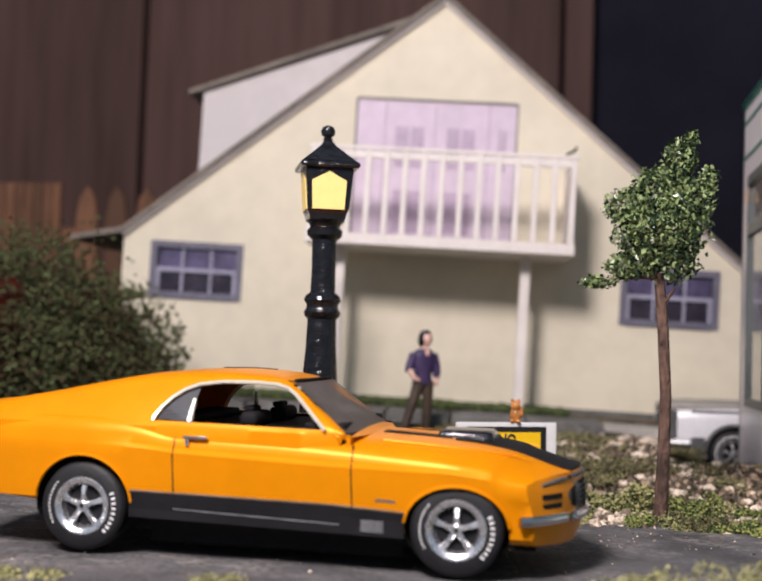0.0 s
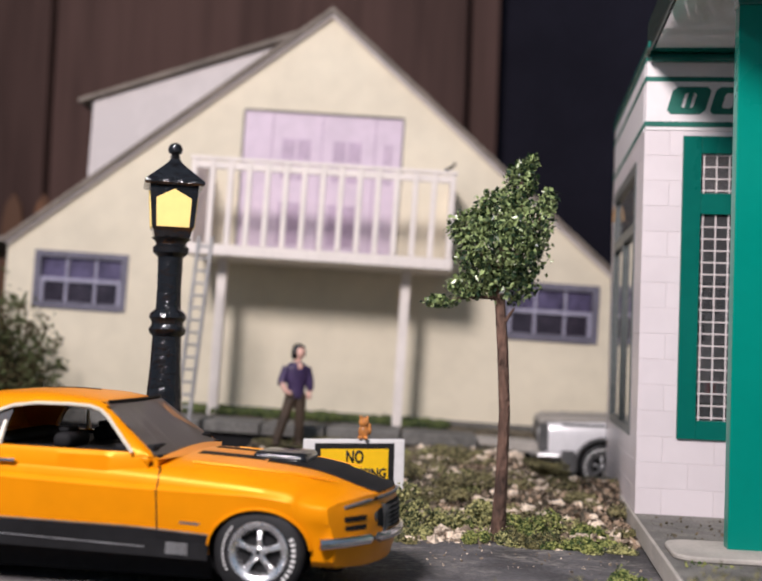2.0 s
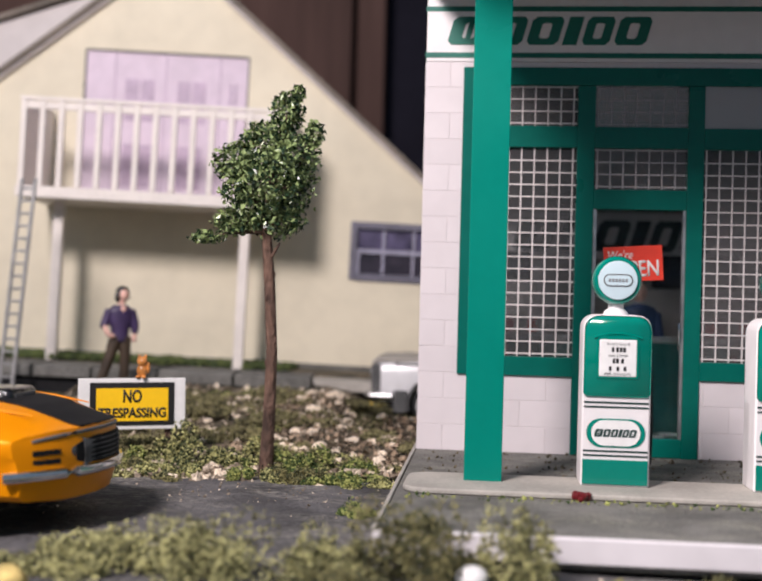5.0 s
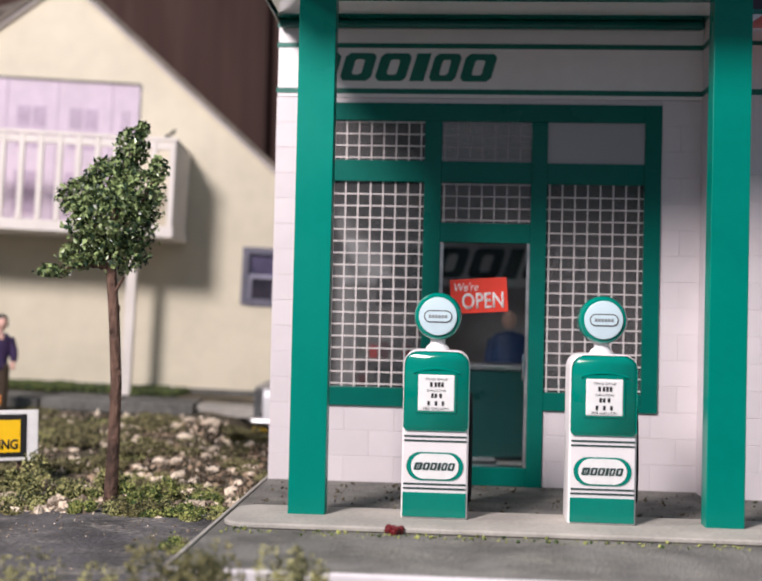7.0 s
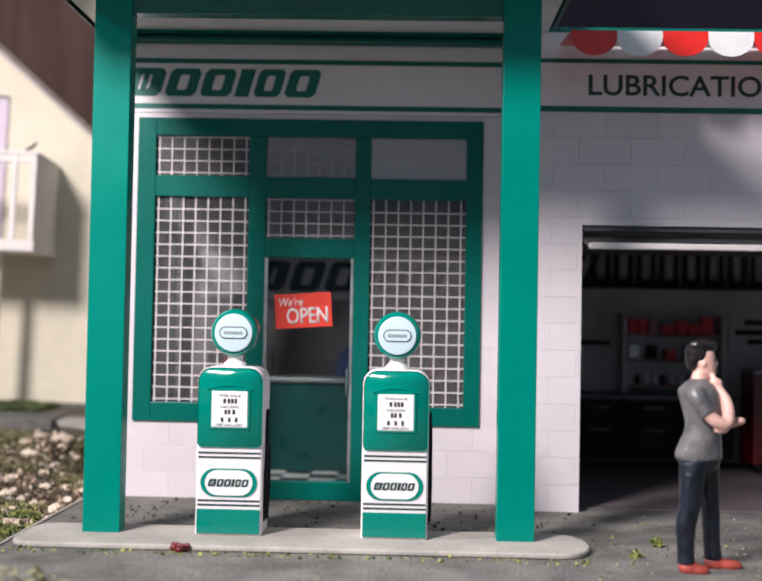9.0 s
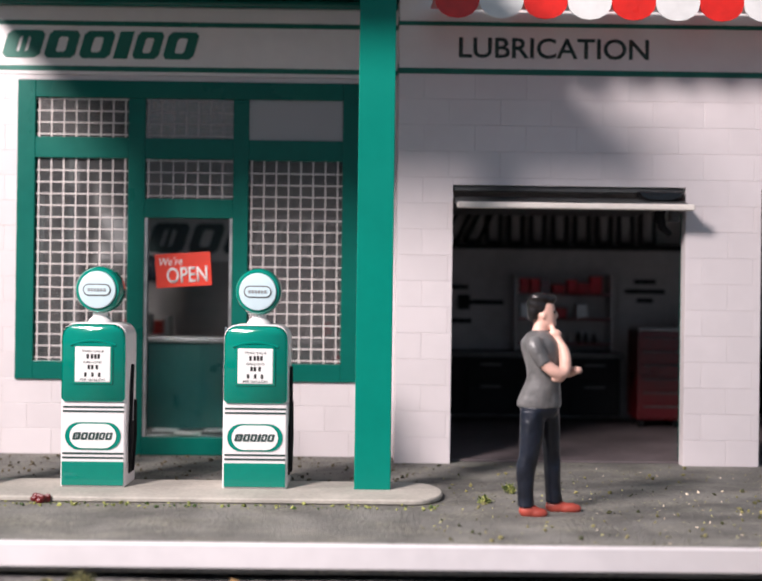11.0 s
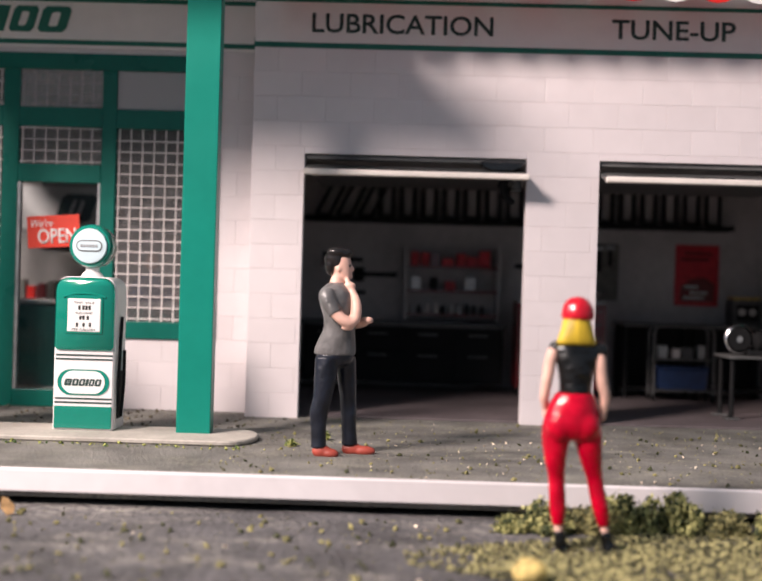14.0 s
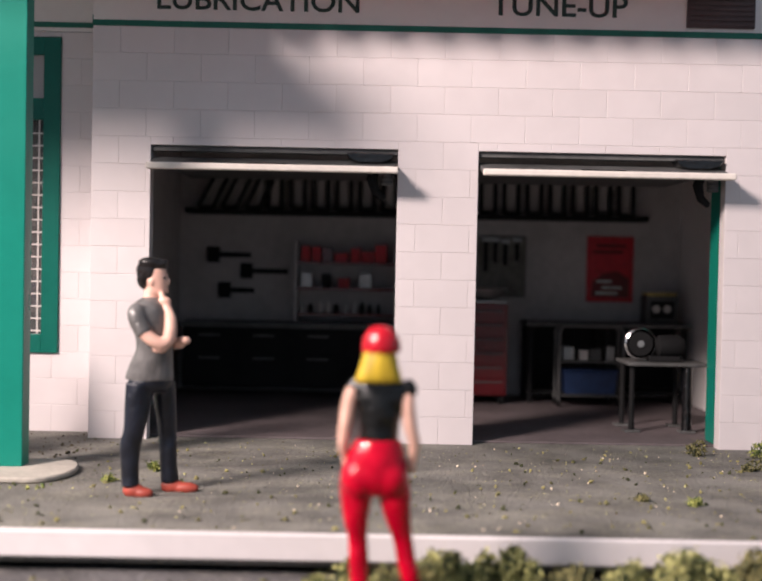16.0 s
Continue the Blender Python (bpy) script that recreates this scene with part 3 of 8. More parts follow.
for z0, z1 in ((3.815, 3.868), (4.285, 4.325)):
    part("stripe", box(4.194, GX1, GY - 0.006, GY + 0.1, z0, z1), GREEN_INK, garage, "thin dark green stripe")
for z0, z1 in ((3.862, 3.912), (4.318, 4.366)):
    part("stripe", box(4.192, 4.199, GY, -0.008, z0, z1), GREEN_INK, garage)
lettering("lettering", "LUBRICATION", 4.785, 6.645, 3.975, 4.175, GY - 0.001, INK, garage, 0.006, label="dark green capital letters LUBRICATION", bold=0.012)
lettering("lettering", "TUNE-UP", 7.857, 9.121, 3.98, 4.18, GY - 0.001, INK, garage, 0.006, label="dark green capital letters TUNE-UP", bold=0.012)

vent = thing("wall_vent", 9.98, GY, 4.05, "dark brown slatted vent panel on the sign band", "vent")
part("frame", box(-0.315, 0.315, -0.03, -0.002, -0.15, 0.15, 0.006), VENTB, vent)
for i in range(6):
    part("slat", box(-0.3, 0.3, -0.042, -0.031, -0.13 + i * 0.047, -0.105 + i * 0.047, 0.003), VENTB, vent)

# roof, back and inner walls that close the building
tagged(part("roof", box(-0.02, GX1, -0.3, STATION_BACK + 0.05, TOP + 0.003, TOP + 0.07, 0.01), GREEN_D, None, "dark flat roof of the filling station"), category="roof", kind="structure")
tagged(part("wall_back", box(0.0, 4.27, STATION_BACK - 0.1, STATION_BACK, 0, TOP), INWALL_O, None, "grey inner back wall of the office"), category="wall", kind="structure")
tagged(part("wall_back", box(4.272, GX1, STATION_BACK - 0.1, STATION_BACK, 0, TOP), INWALL, None, "pale inner back wall of the garage"), category="wall", kind="structure")
tagged(part("wall_divider", box(4.21, 4.33, 0.15, STATION_BACK - 0.104, 0, TOP), INWALL, None, "pale inner wall between office and garage"), category="wall", kind="structure")
tagged(part("wall_end", box(10.75, 10.87, GY + 0.155, STATION_BACK - 0.104, 0, TOP), WHITE_B, None, "pale end wall of the garage"), category="wall", kind="structure")
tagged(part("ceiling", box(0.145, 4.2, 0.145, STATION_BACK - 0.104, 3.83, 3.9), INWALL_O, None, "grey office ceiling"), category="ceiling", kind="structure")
tagged(part("ceiling", box(4.34, GX1 - 0.125, -0.2, STATION_BACK - 0.104, 3.2, 3.26), INWALL, None, "pale garage ceiling"), category="ceiling", kind="structure")
tagged(part("door_jamb", box(10.078, 10.2, -0.21, 0.1, 0.022, 2.72, 0.006), GREEN, None, "green door jamb inside the garage bay"), category="door jamb", kind="structure")
tagged(part("floor", box(4.34, GX1 - 0.125, -0.21, STATION_BACK - 0.104, 0.004, 0.02), FLOORI, None, "pinkish grey garage floor"), category="floor", kind="structure")

# checked office floor
floor_o = thing("floor", 0, 0, 0, "black and white checked office floor", "floor", kind="structure")
tile_me = {}
for i in range(13):
    for j in range(11):
        k = (i + j) % 2
        if k not in tile_me:
            tile_me[k] = put_mesh("tile", box(0.004, 0.304, 0.004, 0.304, 0.0, 0.02, 0.003, seg=1), (TILE_B, TILE_W)[k])
        ob = new("tile", tile_me[k])
        ob.parent = floor_o
        ob.matrix_basis = pose((0.17 + 0.308 * i) * K, (0.2 + 0.308 * j) * K, 0.003 * K)


# ---- the green shop front ----
shop = thing("shop_front", 0, 0, 0, "green shop front with gridded windows and a glazed door", "window", kind="structure")
FRAME = [("jamb", 0.38, 0.56, 0.755, 3.765), ("jamb", 3.65, 3.81, 0.755, 3.765), ("mullion", 1.495, 1.665, 0.0, 3.59), ("mullion", 2.55, 2.705, 0.0, 3.59),
         ("head", 0.56, 3.65, 3.592, 3.765), ("rail", 0.56, 1.495, 2.985, 3.195), ("rail", 1.665, 2.55, 2.985, 3.19), ("rail", 2.705, 3.65, 2.98, 3.185),
         ("sill", 0.56, 1.495, 0.755, 0.942), ("sill", 2.705, 3.65, 0.755, 0.935), ("rail", 1.665, 2.55, 2.392, 2.585)]
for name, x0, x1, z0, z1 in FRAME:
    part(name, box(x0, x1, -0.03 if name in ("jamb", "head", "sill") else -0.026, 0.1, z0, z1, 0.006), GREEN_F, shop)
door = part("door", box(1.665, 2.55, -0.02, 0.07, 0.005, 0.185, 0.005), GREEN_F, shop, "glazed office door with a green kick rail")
for b in (box(1.667, 1.7, -0.018, 0.05, 0.187, 2.39), box(2.52, 2.548, -0.018, 0.05, 0.187, 2.39)):
    part("stile", b, STEEL, door)
part("door_handle", tube([(2.5, -0.03, 1.05), (2.5, -0.05, 1.1), (2.5, -0.05, 1.25), (2.5, -0.03, 1.3)], 0.012, 6), CHROME, door)
PANES = [(0.56, 1.495, 3.195, 3.592), (0.56, 1.495, 0.942, 2.985), (1.665, 2.55, 3.19, 3.592), (1.665, 2.55, 2.585, 2.985),
         (2.705, 3.65, 3.185, 3.592), (2.705, 3.65, 0.935, 2.98), (1.7, 2.52, 0.187, 2.392)]
for i, (x0, x1, z0, z1) in enumerate(PANES):
    g = part("pane", box(x0, x1, 0.02, 0.028, z0, z1), GLASS, door if i == 6 else shop)
    g.visible_shadow = False
    if i < 6:
        bm = bmesh.new()
        step = 0.124
        n = int((x1 - x0) / step)
        for k in range(n + 1):
            x = x0 + 0.03 + k * step
            if x < x1 - 0.01:
                box(x - 0.0068, x + 0.0068, 0.008, 0.017, z0, z1, bm=bm)
        n = int((z1 - z0) / 0.118)
        for k in range(n + 1):
            z = z0 + 0.03 + k * 0.118
            if z < z1 - 0.01:
                box(x0, x1, 0.006, 0.015, z - 0.0068, z + 0.0068, bm=bm)
        part("lattice", bm, CREAM_W, shop, "white window lattice")
    if i < 6:
        # each pane's reflected haze is imitated by a film of its own cover
        y0 = 0.0175 if i in (0, 1, 5) else -0.002
        film = part("haze_pane", box(x0, x1, y0, y0 + 0.002, z0, z1), (VEIL, DIM_FILM, HAZE_FILMS[1], HAZE_FILMS[0], HAZE_FILMS[2], VEIL)[i], shop, "film pane with reflected haze and dimness put into its colour")
        film.visible_shadow = False

open_sign = thing("open_sign", 2.06, -0.004, 1.87, "tilted red sign in the door reading We're OPEN", "sign", ry=-4)
part("board", box(-0.28, 0.28, -0.006, 0.006, -0.17, 0.17, 0.003), RED_SIGN, open_sign)
lettering("lettering", "OPEN", -0.17, 0.24, -0.13, 0.03, -0.0065, PAINTW, open_sign, 0.003, bold=0.015)
lettering("lettering", "We're", -0.245, 0.0, 0.05, 0.135, -0.0065, PAINTW, open_sign, 0.003, shear=0.2)

# canopy over the pumps
canopy = thing("canopy", 0, 0, 0, "forecourt canopy with a glossy ceiling and green edge", "canopy")
CX0, CX1, CY0 = 0.02, 4.42, -3.3
part("ceiling_panel", box(CX0 + 0.03, CX1 - 0.03, CY0 + 0.03, -0.006, 4.585, 4.62), CEIL, canopy, "glossy pale ceiling panel")
part("deck", box(CX0 + 0.005, CX1 - 0.005, CY0 + 0.005, -0.006, 4.624, 4.74), GREEN_D, canopy)
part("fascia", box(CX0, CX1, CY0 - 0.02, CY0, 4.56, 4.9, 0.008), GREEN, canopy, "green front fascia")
# fascia ends: their shade is put into greens darker than the front's
part("fascia", box(CX0 - 0.02, CX0, CY0, -0.02, 4.56, 4.9, 0.008), GREEN_SHADED, canopy)
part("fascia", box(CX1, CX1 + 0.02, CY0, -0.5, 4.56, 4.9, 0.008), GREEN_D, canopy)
part("cove", box(0.02, 4.19, -0.12, -0.01, 4.5, 4.58, 0.03), GREEN_D, canopy)
part("beam", box(0.55, 4.1, -2.08, -1.93, 4.252, 4.42, 0.008), GREEN_D, canopy, "dark green cross beam")
for x in (0.512, 3.832):
    c = part("column", box(x, x + 0.3, -2.112, -1.93, 0.042, 4.45, 0.006), GREEN, canopy, "square green column")
    part("collar", box(x - 0.012, x + 0.312, -2.125, -1.92, 4.45, 4.58, 0.01), GREEN_D, c)

# red and white awning with a scalloped valance
awning = thing("awning", 4.5, -1.2, 4.365, "red and white striped awning with scalloped valance", "awning")
for i in range(14):
    w = 0.4
    x0 = i * w
    pts = [(x0, 0.0)] + [(x0 + w / 2 - w / 2 * math.cos(a), -0.05 - 0.155 * math.sin(a)) for a in np.linspace(0, math.pi, 9)] + [(x0 + w, 0.0)]
    s = part("scallop", prism(pts, "y", -0.012, 0.0), REDS if i % 2 == 0 else PAINTW, awning)
    top = prism([(0.0, 0.0), (0.78, 0.07), (0.78, 0.09), (0.0, 0.02)], "x", x0, x0 + w)
    part("stripe_panel", top, REDS if i % 2 == 0 else PAINTW, awning)

# tilt-up garage doors, open overhead
for n, (a, b) in enumerate((D1, D2)):
    t = thing("garage_door", (a + b) / 2, 0, 2.56, "white tilt-up garage door standing open overhead", "door", "garage doors")
    w = (b - a) / 2
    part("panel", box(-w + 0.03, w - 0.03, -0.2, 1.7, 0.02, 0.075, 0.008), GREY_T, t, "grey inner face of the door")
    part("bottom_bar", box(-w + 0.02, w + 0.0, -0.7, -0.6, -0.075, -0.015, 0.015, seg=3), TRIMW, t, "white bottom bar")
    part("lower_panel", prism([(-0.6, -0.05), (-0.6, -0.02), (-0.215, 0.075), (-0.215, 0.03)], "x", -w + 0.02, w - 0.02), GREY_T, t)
    part("gasket", box(-w + 0.9, w - 1.0, -0.695, -0.62, -0.015, -0.007), BLACK_M, t)
    part("hinge_box", prism([(w - 0.48, 0.13), (w - 0.45, 0.07), (w - 0.36, 0.035), (w - 0.16, 0.035), (w - 0.06, 0.07), (w - 0.03, 0.13)], "y", -0.42, -0.24, r=0.012), BLACK, t, "rounded black hinge box")
    arm = part("hinge_arm", tube([(w - 0.1, -0.28, 0.06), (w - 0.2, -0.3, 0.0), (w - 0.24, -0.3, -0.1), (w - 0.2, -0.27, -0.22), (w - 0.12, -0.24, -0.28)], [0.03, 0.045, 0.05, 0.04, 0.03], 8), BLACK_M, t, "black curved hinge arm", smooth=True)
    part("spring", lathe([(0.05, 0.0), (0.06, 0.02), (0.05, 0.04), (0.06, 0.06), (0.05, 0.08), (0.06, 0.1), (0.05, 0.12), (0.03, 0.13)], 12, "z", at=(w - 0.1, -0.3, -0.16)), GREY_T, arm, "coiled grey spring", smooth=True)
    part("header_strip", box(-w + 0.01, w - 0.01, -0.33, -0.24, 0.12, 0.165), GREY_T, t)
for x in (D1[0] - 0.08, D1[1] + 0.02, D2[0] - 0.08, D2[1] + 0.02):
    tagged(part("door_track", box(x, x + 0.06, -0.19, -0.1, 0.022, 3.0, 0.006), GREEN_D, None, "dark green door track"), category="track", kind="structure")


# ---- fuel pumps ----
def fuel_pump(x):
    t = thing("fuel_pump", x, -2.135, 0.041, "green and white vintage fuel pump with round globe", "fuel pump", "pumps on the island")
    w = 0.265

    def arch(w, z0, z1, r):
        pts = [(-w, z0), (w, z0)]
        pts += [(w - r + r * math.cos(a), z1 - r + r * math.sin(a)) for a in np.linspace(0, math.pi / 2, 6)]
        pts += [(-w + r - r * math.sin(a), z1 - r + r * math.cos(a)) for a in np.linspace(0, math.pi / 2, 6)]
        return pts

    body = prism(arch(w, 0, 1.35, 0.11), "y", 0.0, 0.4, r=0.014)
    part("body", body, WHITE_B, t, "white pump housing", smooth=True, angle=30)
    part("upper_panel", prism(arch(w - 0.006, 0.71, 1.343, 0.105), "y", -0.03, 0.006, r=0.024), GREEN_G, t, "glossy green upper panel", smooth=True, angle=50)
    part("lower_panel", box(-w + 0.012, w - 0.012, -0.01, 0.004, 0.02, 0.215, 0.004), GREEN_G, t, "green foot panel")
    for z in (0.62, 0.655, 0.24, 0.275):
        part("stripe", box(-w + 0.016, w - 0.016, -0.005, 0.004, z, z + 0.014), INK, t)

    def oval(a, b):
        return [((a - b) * s + b * math.sin(th) * 1.0, b * math.cos(th)) for s, lo in ((1, 0), (-1, math.pi)) for th in np.linspace(lo, lo + math.pi, 12)]

    for nm, a, b, y, m in (("badge_rim", 0.228, 0.112, -0.007, GREEN_G), ("badge", 0.19, 0.1, -0.011, PAINTW)):
        part(nm, prism([(p, q + 0.425) for p, q in oval(a, b)], "y", y, 0.004), m, t)
    brand_marks(t, -0.17, 0.165, 0.395, 0.455, -0.0115, INK, slant=0.25, depth=0.003)
    dial = part("dial", box(-0.145, 0.145, -0.046, -0.024, 0.868, 1.158, 0.008), PAINTW, t, "white dial face with dark figures")
    part("dial_rim", prism(arch(0.165, 0.85, 1.19, 0.05), "y", -0.041, -0.02, r=0.006), GREEN_G, t, smooth=True)
    brow = [(0.185 * u, -0.034, 1.205 - 0.035 * u * u) for u in np.linspace(-1, 1, 9)]
    part("dial_hood", tube(brow, 0.011, 6), GREEN_G, t, smooth=True)
    for z, xs, h in ((1.06, [-0.04, -0.005, 0.022, 0.049], 0.038), (0.973, [-0.03, -0.003, 0.035], 0.036), (0.912, [-0.058, 0.0, 0.055], 0.036)):
        for u in xs:
            part("figure_bar", box(u - 0.01, u + 0.01, -0.048, -0.045, z, z + h), BLACK_INK, dial)
    for text, z, hw in (("THIS SALE", 1.113, 0.09), ("GALLONS", 1.023, 0.075), ("PER GALLON", 0.88, 0.1)):
        lettering("lettering", text, -hw, hw, z, z + 0.018, -0.0455, BLACK_INK, dial, 0.003)
    part("neck", lathe([(0.105, 1.34), (0.09, 1.375), (0.062, 1.4), (0.06, 1.44)], 18, at=(0, 0.2, 0)), WHITE_B, t, smooth=True)
    globe = part("globe", lathe([(0.12, 0.085), (0.175, 0.092), (0.192, 0.12), (0.195, 0.2), (0.192, 0.28), (0.175, 0.308), (0.1, 0.315)], 32, "y", at=(0, 0, 1.622)), GREEN_G, t, "round green globe with pale face", smooth=True)
    part("globe_face", lathe([(0.155, 0.083), (0.15, 0.07), (0.11, 0.066), (0.02, 0.064)], 32, "y", at=(0, 0, 1.622)), PALEB, globe, smooth=True)
    for a, b, y, m in ((0.115, 0.05, 0.0615, GREY_T), (0.105, 0.04, 0.059, PALEB)):
        part("globe_badge", prism([(p, q + 1.622) for p, q in oval(a, b)], "y", y, 0.068), m, globe)
    for k in range(6):
        part("globe_mark", box(-0.075 + k * 0.026, -0.057 + k * 0.026, 0.056, 0.06, 1.61, 1.634), STEEL, globe)
    hose = tube([(w + 0.012, 0.2, 1.0), (w + 0.018, 0.14, 0.8), (w + 0.02, 0.1, 0.45), (w + 0.018, 0.12, 0.18), (w + 0.016, 0.22, 0.12), (w + 0.018, 0.3, 0.4), (w + 0.012, 0.32, 0.7)], 0.015, 8)
    part("hose", hose, BLACK_M, t, "black fuel hose", smooth=True)
    part("nozzle_holder", box(w - 0.004, w + 0.012, 0.12, 0.3, 0.1, 0.52, 0.005), BLACK_M, t)
    return t


fuel_pump(1.69)
fuel_pump(3.015)

# ---- inside the office ----
back_sign = thing("wall_sign", 2.25, 3.63, 2.35, "white sign with slanted dark bars on the office wall", "sign")
part("board", box(-1.9, 1.9, -0.02, 0.0, -0.3, 0.3, 0.004), WHITE_B, back_sign)
brand_marks(back_sign, -1.3, 1.35, -0.2, 0.2, -0.021, INK, slant=0.3)
counter = thing("shop_counter", 2.2, 2.0, 0.024, "dark green shop counter with pale top", "counter")
part("front", box(-1.3, 1.2, 0.0, 0.5, 0.0, 1.02, 0.01), DEEPG, counter)
part("top", box(-1.36, 1.26, -0.05, 0.55, 1.022, 1.08, 0.012), STEEL, counter)
for x, z, w, h in ((3.0, 1.9, 0.5, 0.42), (3.62, 1.9, 0.4, 0.42), (1.0, 1.95, 0.42, 0.35)):
    f = thing("picture_frame", x, 3.625, z, "dark framed picture on the office wall", "picture", "office pictures")
    part("frame", box(-w / 2, w / 2, -0.03, 0.0, -h / 2, h / 2, 0.006), BLACK_M, f)
    part("picture", box(-w / 2 + 0.05, w / 2 - 0.05, -0.036, -0.03, -h / 2 + 0.05, h / 2 - 0.05), DENIM, f)
for x, n in ((0.55, 3), (3.15, 3)):
    s = thing("display_shelf", x, 3.1, 0.024, "low white shop shelf with red packs", "shelf", "office shelves")
    part("frame", box(-0.02, 0.02, 0, 0.4, 0, 1.3), CREAM_W, s)
    part("frame", box(0.78, 0.82, 0, 0.4, 0, 1.3), CREAM_W, s)
    for k in range(n):
        z = 0.2 + k * 0.42
        part("shelf_board", box(0.021, 0.779, 0, 0.4, z, z + 0.03), CREAM_W, s)
        for j in range(5):
            part("pack", box(0.06 + j * 0.14, 0.17 + j * 0.14, 0.04, 0.2, z + 0.031, z + 0.2 + 0.04 * ((j * 7 + k) % 3), 0.006), (REDS, DRED, SLAB)[(j + k) % 3], s)

# ---- inside the garage ----
for x0, x1 in ((4.5, 7.95), (8.06, 10.2)):
    n = int((x1 - x0) / 0.29)
    r = thing("wall_rack", x0, 3.62, 2.26, "dark shelf with a row of hanging black loops", "rack", "garage wall racks")
    part("shelf_board", box(-0.05, x1 - x0 + 0.05, -0.35, 0.0, 0.0, 0.07, 0.008), BLACK_M, r)
    for k in range(n):
        x = 0.1 + k * 0.29
        tilt = 0.2 if (k < 3 and x0 < 5) else 0.0
        loop = tube([(x, -0.2, 0.09), (x + tilt, -0.2, 0.48), (x + tilt + 0.03, -0.2, 0.56), (x + tilt + 0.15, -0.2, 0.56), (x + tilt + 0.18, -0.2, 0.5), (x + 0.18, -0.2, 0.09), (x, -0.2, 0.075)], 0.026, 6)
        part("belt", loop, BLACK_M, r)
        part("liner", box(x + tilt * 0.5 + 0.06, x + tilt * 0.5 + 0.12, -0.19, -0.17, 0.15, 0.47), INWALL, r)

poster = thing("poster", 9.85, 3.64, 1.66, "red poster with pale lower motif on the wall", "poster")
part("sheet", box(-0.3, 0.3, -0.012, 0.0, -0.42, 0.42), CARTON, poster)
part("motif", prism([(-0.24, -0.36), (0.24, -0.36), (0.25, -0.12), (0.1, -0.02), (-0.08, -0.05), (-0.22, -0.16)], "y", -0.016, -0.011), DRED, poster)
for x0, x1, z in ((-0.18, 0.2, 0.3), (-0.22, 0.16, 0.22)):
    part("caption_bar", box(x0, x1, -0.016, -0.011, z - 0.022, z + 0.022), DRED, poster)
for x0, x1, z in ((-0.17, 0.02, -0.16), (-0.1, 0.15, -0.24), (-0.18, 0.1, -0.31)):
    part("motif_bar", box(x0, x1, -0.0195, -0.0165, z - 0.015, z + 0.02), STEEL, poster)


def shelf_unit(x0, x1):
    s = thing("shelf_unit", x0, 3.25, 0.93, "white wall shelves stocked with red cartons and bottles", "shelf")
    w = x1 - x0
    for x in (0, w):
        part("upright", box(x - 0.02, x + 0.02, 0, 0.36, 0, 1.0), INWALL, s)
    part("back_panel", box(0.021, w - 0.021, 0.345, 0.36, 0.03, 1.0), INWALL, s)
    rng = random.Random(4)
    for k in range(3):
        z = 0.08 + k * 0.32
        part("shelf_board", box(0.021, w - 0.021, 0, 0.344, z, z + 0.03), DRED, s, "dark red shelf board")
        x = 0.06
        while x < w - 0.2:
            if k == 2:
                ww, hh = rng.uniform(0.1, 0.17), rng.uniform(0.1, 0.24)
                part("carton", box(x, x + ww, 0.08, 0.26, z + 0.031, z + 0.03 + hh, 0.008), rng.choice((CARTON, CARTON, DRED)), s)
                x += ww + rng.uniform(0.005, 0.05)
            elif k == 1:
                ww, hh = rng.uniform(0.09, 0.15), rng.uniform(0.12, 0.24)
                part("carton", box(x, x + ww, 0.08, 0.26, z + 0.031, z + 0.03 + hh, 0.008), rng.choice((CARTON, BLACK_M, GREY_T, STEEL, CARTON)), s)
                x += ww + rng.uniform(0.06, 0.2)
            else:
                ww, hh = rng.uniform(0.05, 0.07), rng.uniform(0.12, 0.16)
                part("can", lathe([(ww / 2, z + 0.031), (ww / 2, z + 0.03 + hh * 0.7), (ww / 5, z + 0.03 + hh * 0.85), (ww / 5, z + 0.03 + hh)], 10, at=(x + ww / 2, 0.12, 0)), rng.choice((CREAM_W, STEEL, BLACK_M)), s)
                x += ww + rng.uniform(0.03, 0.06)


shelf_unit(5.85, 7.1)


def workbench(x0, x1):
    b = thing("workbench", x0, 2.95, 0.024, "dark workbench with drawers along the garage wall", "workbench")
    w = x1 - x0
    part("top", box(-0.03, w + 0.03, -0.05, 0.66, 0.84, 0.9, 0.008), GREY_T, b)
    part("carcass", box(0, w, 0.02, 0.64, 0.1, 0.838), BLACK_M, b)
    n = int(w / 0.6)
    for k in range(n):
        for j, (z0, z1) in enumerate(((0.14, 0.52), (0.55, 0.8))):
            d = part("drawer", box(k * w / n + 0.03, (k + 1) * w / n - 0.03, -0.005, 0.02, z0, z1, 0.006), BLACK_M, b)
            part("handle", box(k * w / n + 0.2, (k + 1) * w / n - 0.2, -0.025, -0.006, z1 - 0.07, z1 - 0.045, 0.004), GREY_T, d)


workbench(4.5, 7.15)
for x, z, s in ((5.0, 1.75, 0.5), (5.45, 1.55, 0.55), (5.1, 1.3, 0.4)):
    tl = thing("hand_tool", x, 3.63, z, "dark hand tool hung on the garage wall", "tool", "hung tools")
    part("bar", box(-s / 2, s / 2, -0.04, 0, -0.03, 0.03, 0.008), BLACK_M, tl)
    part("head", box(-s / 2 - 0.06, -s / 2 + 0.1, -0.05, 0, -0.1, 0.1, 0.012), BLACK_M, tl)

